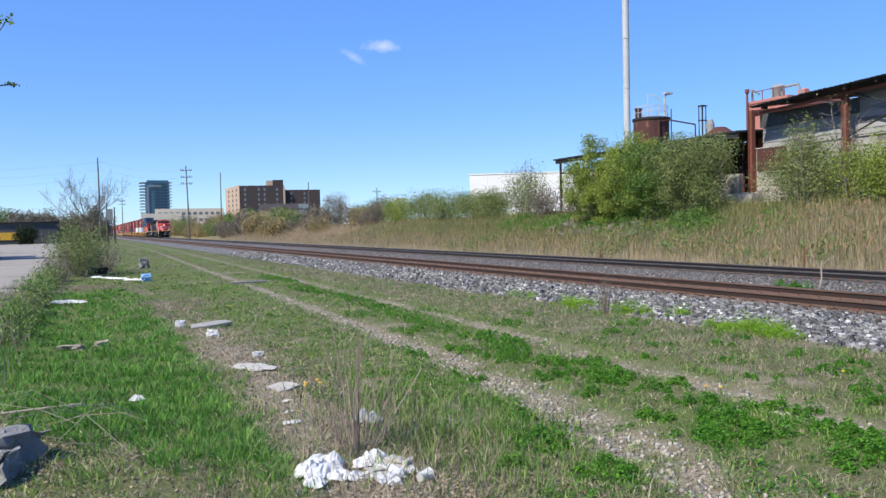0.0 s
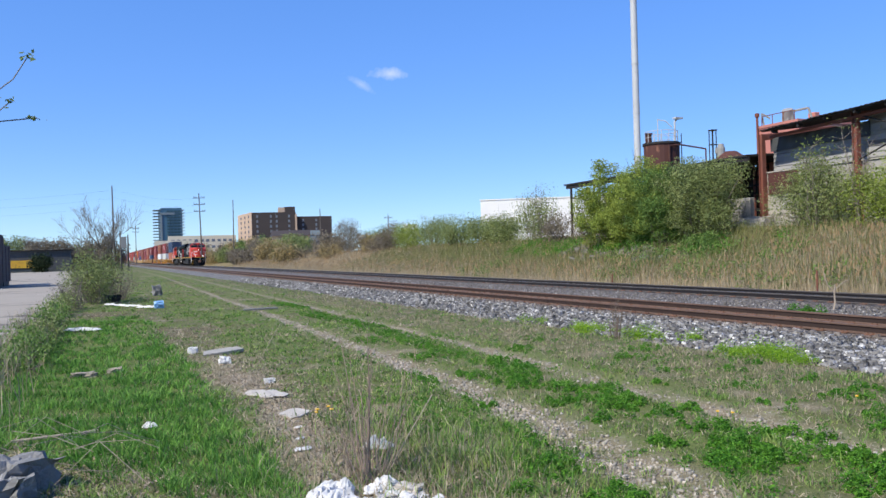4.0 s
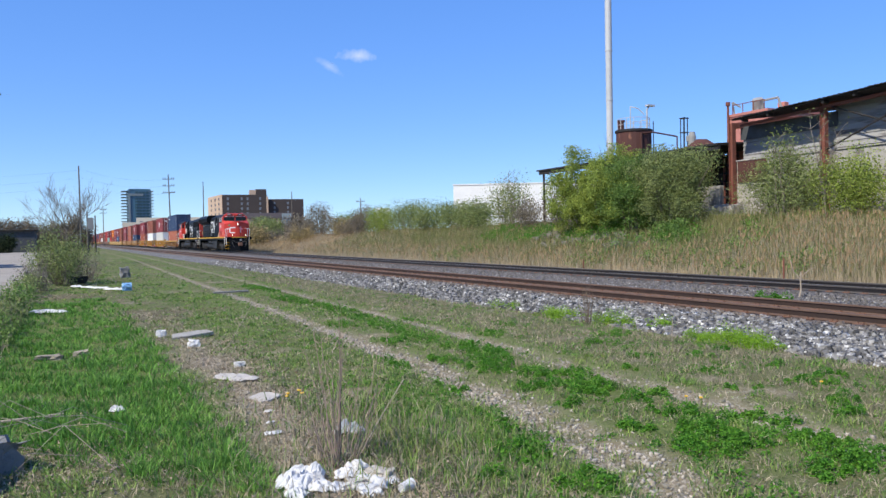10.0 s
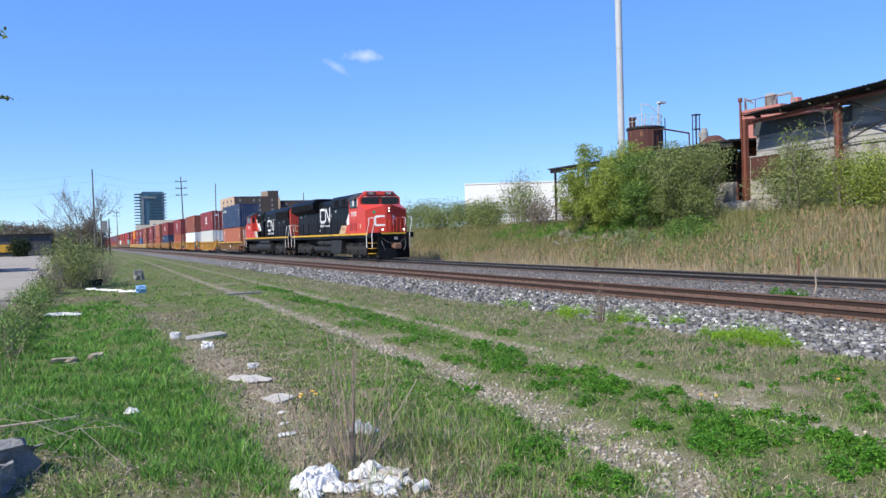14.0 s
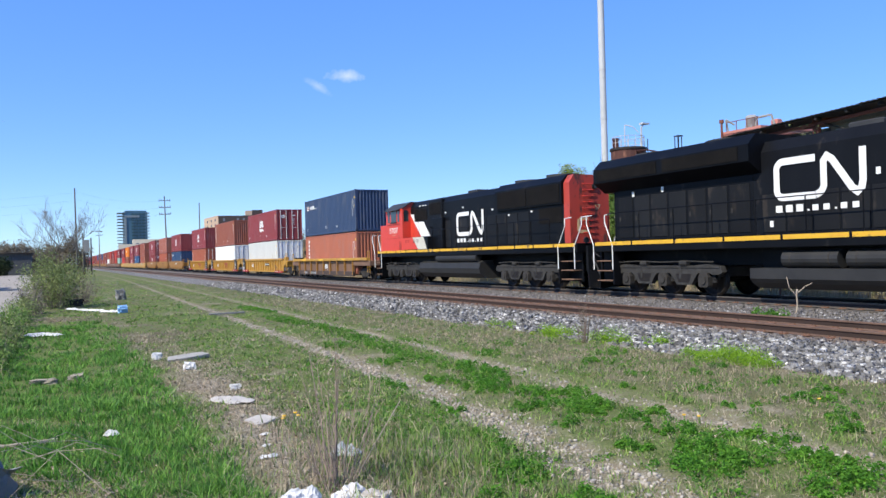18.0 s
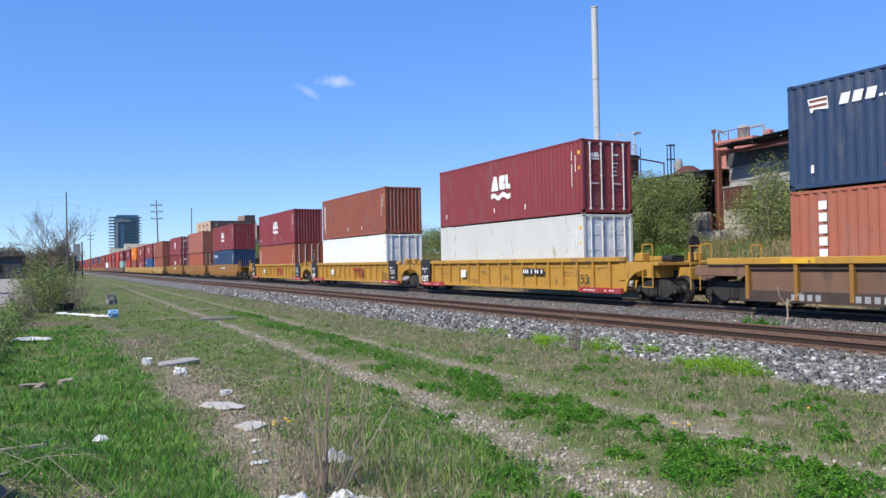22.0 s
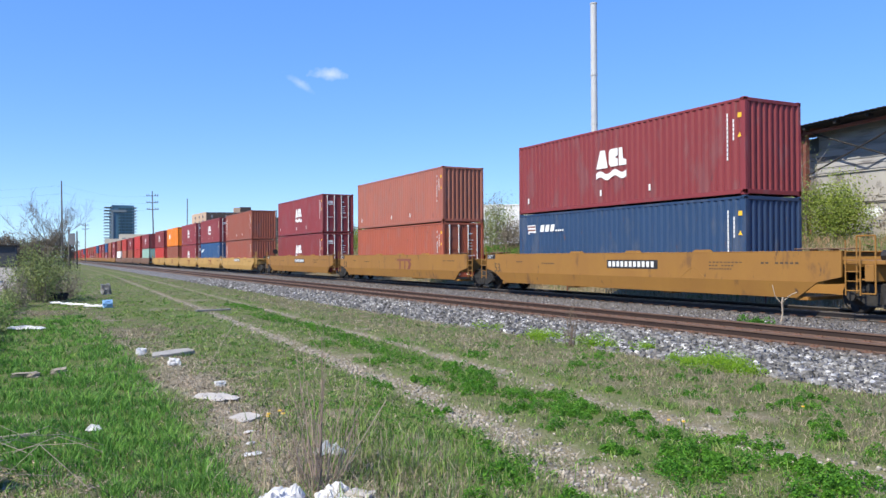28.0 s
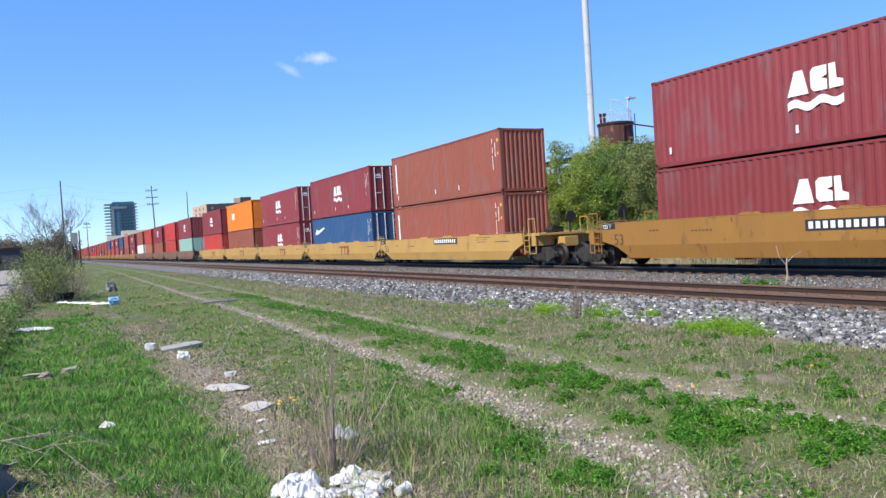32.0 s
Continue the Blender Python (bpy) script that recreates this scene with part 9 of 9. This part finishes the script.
for k in range(4):
    x, y = 0.45 + 0.43 * k, 35.0 - 1.0 * k
    sheet("plastic_sheet", "long strip of crumpled white plastic", "litter", x, y, 1.05, 0.26, 0.10, M_FOAM, 271 + k, -62 + 6 * k)
lump("plastic_bag", "pale blue plastic bag", "litter", 2.1, 31.3, 0.38, 0.38, 0.36, M_BLUEP, 280)
lump("rubbish_bag", "black rubbish bag by the shrub", "litter", 0.6, 38.2, 0.8, 0.6, 0.4, M_DARK, 281)
lump("rubbish_box", "grey broken box in the grass", "litter", 2.78, 42.5, 0.55, 0.5, 0.7, M_ROCK, 282)
plank = thing("plank", "weathered grey plank lying in the grass", "plank", at=pose(-0.36, 9.0, gz1(-0.36, 9.0) + 0.03, 0, 0, 6))
part("board", Shape().box(-0.5, 0.32, -0.02, 0.02, 0, 0.025, 0.005), M_STALK, plank)
plank = thing("plank", "dark rotten board lying in the grass", "plank", at=pose(5.07, 26.8, gz1(5.07, 26.8) + 0.06, 0, 0, 8))
part("board", Shape().box(-0.6, 0.6, -0.07, 0.07, 0, 0.06, 0.01), M_ROCK, plank)
tw = Shape()
for k in range(11):
    x, y = r.uniform(-1.0, -0.2), r.uniform(6.8, 8.6)
    q = r.uniform(-0.5, 0.5)
    tw.path([(x, y, gz1(x, y) + 0.05 + r.uniform(0, 0.35)), (x + 0.35, y + q * 0.4, gz1(x, y) + 0.12 + r.uniform(0, 0.3)), (x + 0.7, y + q, gz1(x, y) + r.uniform(0.02, 0.2))], 0.003, 4)
tagged(part("twig_pile", tw, M_STALK), "dry bleached twigs over the rubble", "twigs", kind="stuff")

# pebbles in the wheel tracks and scattered stones
M_PEBBLE = surface("pale limestone gravel", (0.43, 0.39, 0.32), (0.22, 0.195, 0.155), 9, 0.95, 0, 0.2, 60, island=0.45)
n = 15000
y = 2.9 * np.exp(rnd.random(n) * np.log(11.0))
pick = rnd.random(n)
x = np.where(pick < 0.62, rut_a(y) + rnd.normal(size=n) * np.interp(y, [3, 8, 20], [0.30, 0.22, 0.16]), np.where(pick < 0.85, rut_b(y) + rnd.normal(size=n) * 0.2, rnd.random(n) * 8 + 1.2))
keep = (rnd.random(n) < bare(x, y) ** 1.4 + 0.05 * (x > 3.2)) & (x > 1.4)
x, y = x[keep], y[keep]
stones("gravel", x, y, ground_z(x, y), 0.010 + 0.034 * rnd.random(len(x)) ** 3.2, M_PEBBLE, "pale gravel in the wheel tracks")

# dead weeds with bare stalks: one in the litter, a smaller one at the ballast's foot
M_REDSTALK = surface("red-brown dead stalk", (0.21, 0.15, 0.115), (0.33, 0.26, 0.205), 4, 0.9, 0, 0.1, 40, per_object=0.3)
M_DARKSTALK = surface("dark dead weed stalk", (0.10, 0.075, 0.055), (0.15, 0.115, 0.09), 4, 0.9, 0, 0.1, 40)


def dead_weed(x, y, count, tall, spread, thick, material, label):
    dead = thing("dead_weed", label, "weeds", "dead weeds", at=pose(x, y, gz1(x, y)))
    for k in range(count):
        st, tw = Shape(), Shape()
        a = r.uniform(0, 6.283)
        q = r.random() ** 0.8
        hgt = r.uniform(0.3, 1.0) * tall * (1 - 0.3 * q)
        p = Vector((0.16 * q * math.cos(a), 0.16 * q * math.sin(a), 0))
        d = Vector((spread * q * math.cos(a), spread * q * math.sin(a), 1)).normalized()
        line = [p]
        for i in range(6):
            e = p + d * hgt / 6 + Vector((r.uniform(-0.016, 0.016), r.uniform(-0.016, 0.016), 0))
            line.append(e)
            if i > 1 and r.random() < 0.7:
                tw.tube(e, e + Vector((r.uniform(-0.10, 0.10), r.uniform(-0.10, 0.10), r.uniform(0.05, 0.18))), 0.45 * thick, 3, 0.25 * thick, False)
            p = e
        st.limb(line, [thick * (1 - i / 8) for i in range(7)])
        stalk = part("stalk", st, material, dead)
        if tw.v:
            tagged(part("twig_spray", tw, material, stalk), kind="stuff")


dead_weed(1.98, 6.05, 34, 1.3, 0.48, 0.0060, M_REDSTALK, "tall dead weed of bare brown stalks in the litter heap")
dead_weed(9.8, 13.2, 16, 1.2, 0.4, 0.009, M_DARKSTALK, "dark dead weed standing at the ballast's foot")
for x0, y0, x1, y1, h in ((2.33, 12.95, 2.85, 13.3, 0.72), (2.2, 6.2, 2.75, 6.5, 0.55), (9.04, 9.89, 9.08, 9.9, 0.37)):
    s = thing("leaning_stalk", "single dry stalk leaning over the grass", "weeds", "dead stalks", at=pose(x0, y0, gz1(x0, y0)))
    part("stalk", Shape().path([(0, 0, 0), ((x1 - x0) * 0.5, (y1 - y0) * 0.5, h * 0.52), (x1 - x0, y1 - y0, h)], 0.0045, 5), M_STALK, s)
for fx, fy in ((5.93, 6.28), (6.08, 6.22), (7.75, 6.05)):
    fl = thing("dandelion", "single yellow dandelion among the weeds", "flowers", "dandelions", at=pose(fx, fy, gz1(fx, fy)))
    part("flower_head", Shape().tube((0, 0, 0.10), (0, 0, 0.112), 0.018, 9), M_YMARK, fl)
    part("stem", Shape().tube((0, 0, 0), (0, 0, 0.10), 0.004, 4), M_WEED, fl)
dl = thing("dandelion", "small clump of yellow dandelions", "flowers", at=pose(2.28, 8.5, gz1(2.28, 8.5)))
for k in range(5):
    a = r.uniform(0, 6.283)
    p = (0.09 * math.cos(a), 0.07 * math.sin(a), 0.09 + 0.05 * r.random())
    part("flower_head", Shape().tube(p, (p[0], p[1], p[2] + 0.012), 0.022, 9), M_YMARK, dl)
    part("stem", Shape().tube((p[0] * 0.5, p[1] * 0.5, 0), p, 0.004, 4), M_WEED, dl)

# a forked dry stick between the tracks, and a rusty stake on the bank's foot
stick = thing("forked_stick", "dry forked stick standing between the tracks", "stick", at=pose(17.3, 14.1, -0.27))
part("stem", Shape().path([(-0.05, 0, 0), (0.02, 0, 0.25), (0.0, 0, 0.52), (0.03, 0, 0.68)], 0.022, 6), M_STALK, stick)
part("branch", Shape().path([(0.0, 0, 0.5), (-0.12, 0.12, 0.72), (-0.14, 0.18, 1.0)], 0.012, 5).path([(0.02, 0, 0.56), (0.2, -0.1, 0.74), (0.34, -0.2, 0.82)], 0.012, 5), M_STALK, stick)
stake = thing("rusty_stake", "thin rusty marker stake at the foot of the reeds", "stake", at=pose(23.4, 31.8, -0.62))
part("rod", Shape().tube((0, 0, 0), (0, 0, 0.8), 0.03, 6), M_STEELRED, stake)
stake = thing("rusty_stake", "red-topped marker stake at the foot of the reeds", "stake", at=pose(23.2, 19.6, -0.62))
part("rod", Shape().tube((0, 0, 0), (0, 0, 1.15), 0.03, 6), M_STEELRED, stake)

# an overhanging twig close to the camera
tg = thing("roadside_sapling", "slender sapling whose leafing twigs reach in from the side", "tree", at=pose(0, 0, 0))
part("stem", Shape().limb([(-1.95, 4.2, -0.35), (-1.88, 4.22, 0.6), (-1.75, 4.26, 1.5), (-1.6, 4.3, 2.05), (-1.62, 4.3, 2.7)], [0.018, 0.016, 0.013, 0.010, 0.006]), M_BARK, tg)
part("twig", Shape().path([(-1.6, 4.3, 2.05), (-0.9, 4.4, 2.25), (-0.45, 4.44, 2.27), (-0.28, 4.46, 2.30)], 0.0035, 5), M_BARK, tg)
part("twig", Shape().path([(-0.9, 4.4, 2.25), (-0.50, 4.42, 2.38), (-0.38, 4.40, 2.48), (-0.315, 4.39, 2.59)], 0.003, 5), M_BARK, tg)
part("twig", Shape().path([(-0.62, 4.42, 2.28), (-0.46, 4.43, 2.31), (-0.40, 4.43, 2.37)], 0.003, 5), M_BARK, tg)
pts = np.concatenate([rnd.normal((-0.30, 4.46, 2.295), (0.022, 0.01, 0.007), (16, 3)), rnd.normal((-0.312, 4.39, 2.60), 0.013, (16, 3)), rnd.normal((-0.46, 4.42, 2.43), 0.018, (14, 3)), rnd.normal((-0.40, 4.43, 2.37), 0.012, (10, 3))])
v, f = leaf_quads(pts, 0.026)
stuff_mesh("leaves", v, [f], M_LEAF_G, "", "", tg)


# two small fair-weather clouds
CLOUDS = []


def cloud(x, y, z, lx, lz, tilt, cover):
    m = bpy.data.materials.new("thin cloud")
    m.use_nodes = True
    n, ln = m.node_tree.nodes, m.node_tree.links.new
    co = n.new("ShaderNodeTexCoord")
    ln_ = n.new("ShaderNodeVectorMath")
    ln_.operation = "LENGTH"
    mp = n.new("ShaderNodeMapping")
    mp.inputs["Scale"].default_value = (2 / lx, 0, 2 / lz)
    ln(co.outputs["Object"], mp.inputs[0])
    ln(mp.outputs[0], ln_.inputs[0])
    no = n.new("ShaderNodeTexNoise")
    no.inputs["Scale"].default_value, no.inputs["Detail"].default_value = 0.022, 5
    ln(co.outputs["Object"], no.inputs["Vector"])
    s1 = n.new("ShaderNodeMath")
    s1.operation = "MULTIPLY_ADD"
    ln(no.outputs["Fac"], s1.inputs[0])
    s1.inputs[1].default_value, s1.inputs[2].default_value = 1.3, 0.0
    s2 = n.new("ShaderNodeMath")
    s2.operation = "SUBTRACT"
    ln(s1.outputs[0], s2.inputs[0])
    ln(ln_.outputs["Value"], s2.inputs[1])
    mr = n.new("ShaderNodeMapRange")
    mr.inputs["From Min"].default_value, mr.inputs["From Max"].default_value, mr.inputs["To Max"].default_value = 0.0, 1.1, cover
    ln(s2.outputs[0], mr.inputs[0])
    tr, em, mx = n.new("ShaderNodeBsdfTransparent"), n.new("ShaderNodeEmission"), n.new("ShaderNodeMixShader")
    em.inputs[0].default_value, em.inputs[1].default_value = rgb((0.92, 0.90, 0.95)), 1.0
    ln(mr.outputs[0], mx.inputs[0])
    ln(tr.outputs[0], mx.inputs[1])
    ln(em.outputs[0], mx.inputs[2])
    ln(mx.outputs[0], n["Material Output"].inputs[0])
    c = Shape().box(-lx / 2, lx / 2, -1, 1, -lz / 2, lz / 2)
    place = look((x, y, z), (0, 0, 0)) @ pose(0, 0, 0, 90, 0, 0) @ pose(0, 0, 0, 0, tilt, 0)
    ob = part("cloud", c, m, at=place)
    CLOUDS.append((ob, place))
    ob.visible_shadow = False
    return tagged(ob, "small thin white fair-weather cloud", "cloud", "clouds", "structure")


cloud(887, 2337, 576, 180, 66, 6, 0.35)
cloud(797, 2369, 544, 160, 46, 34, 0.19)


motions()
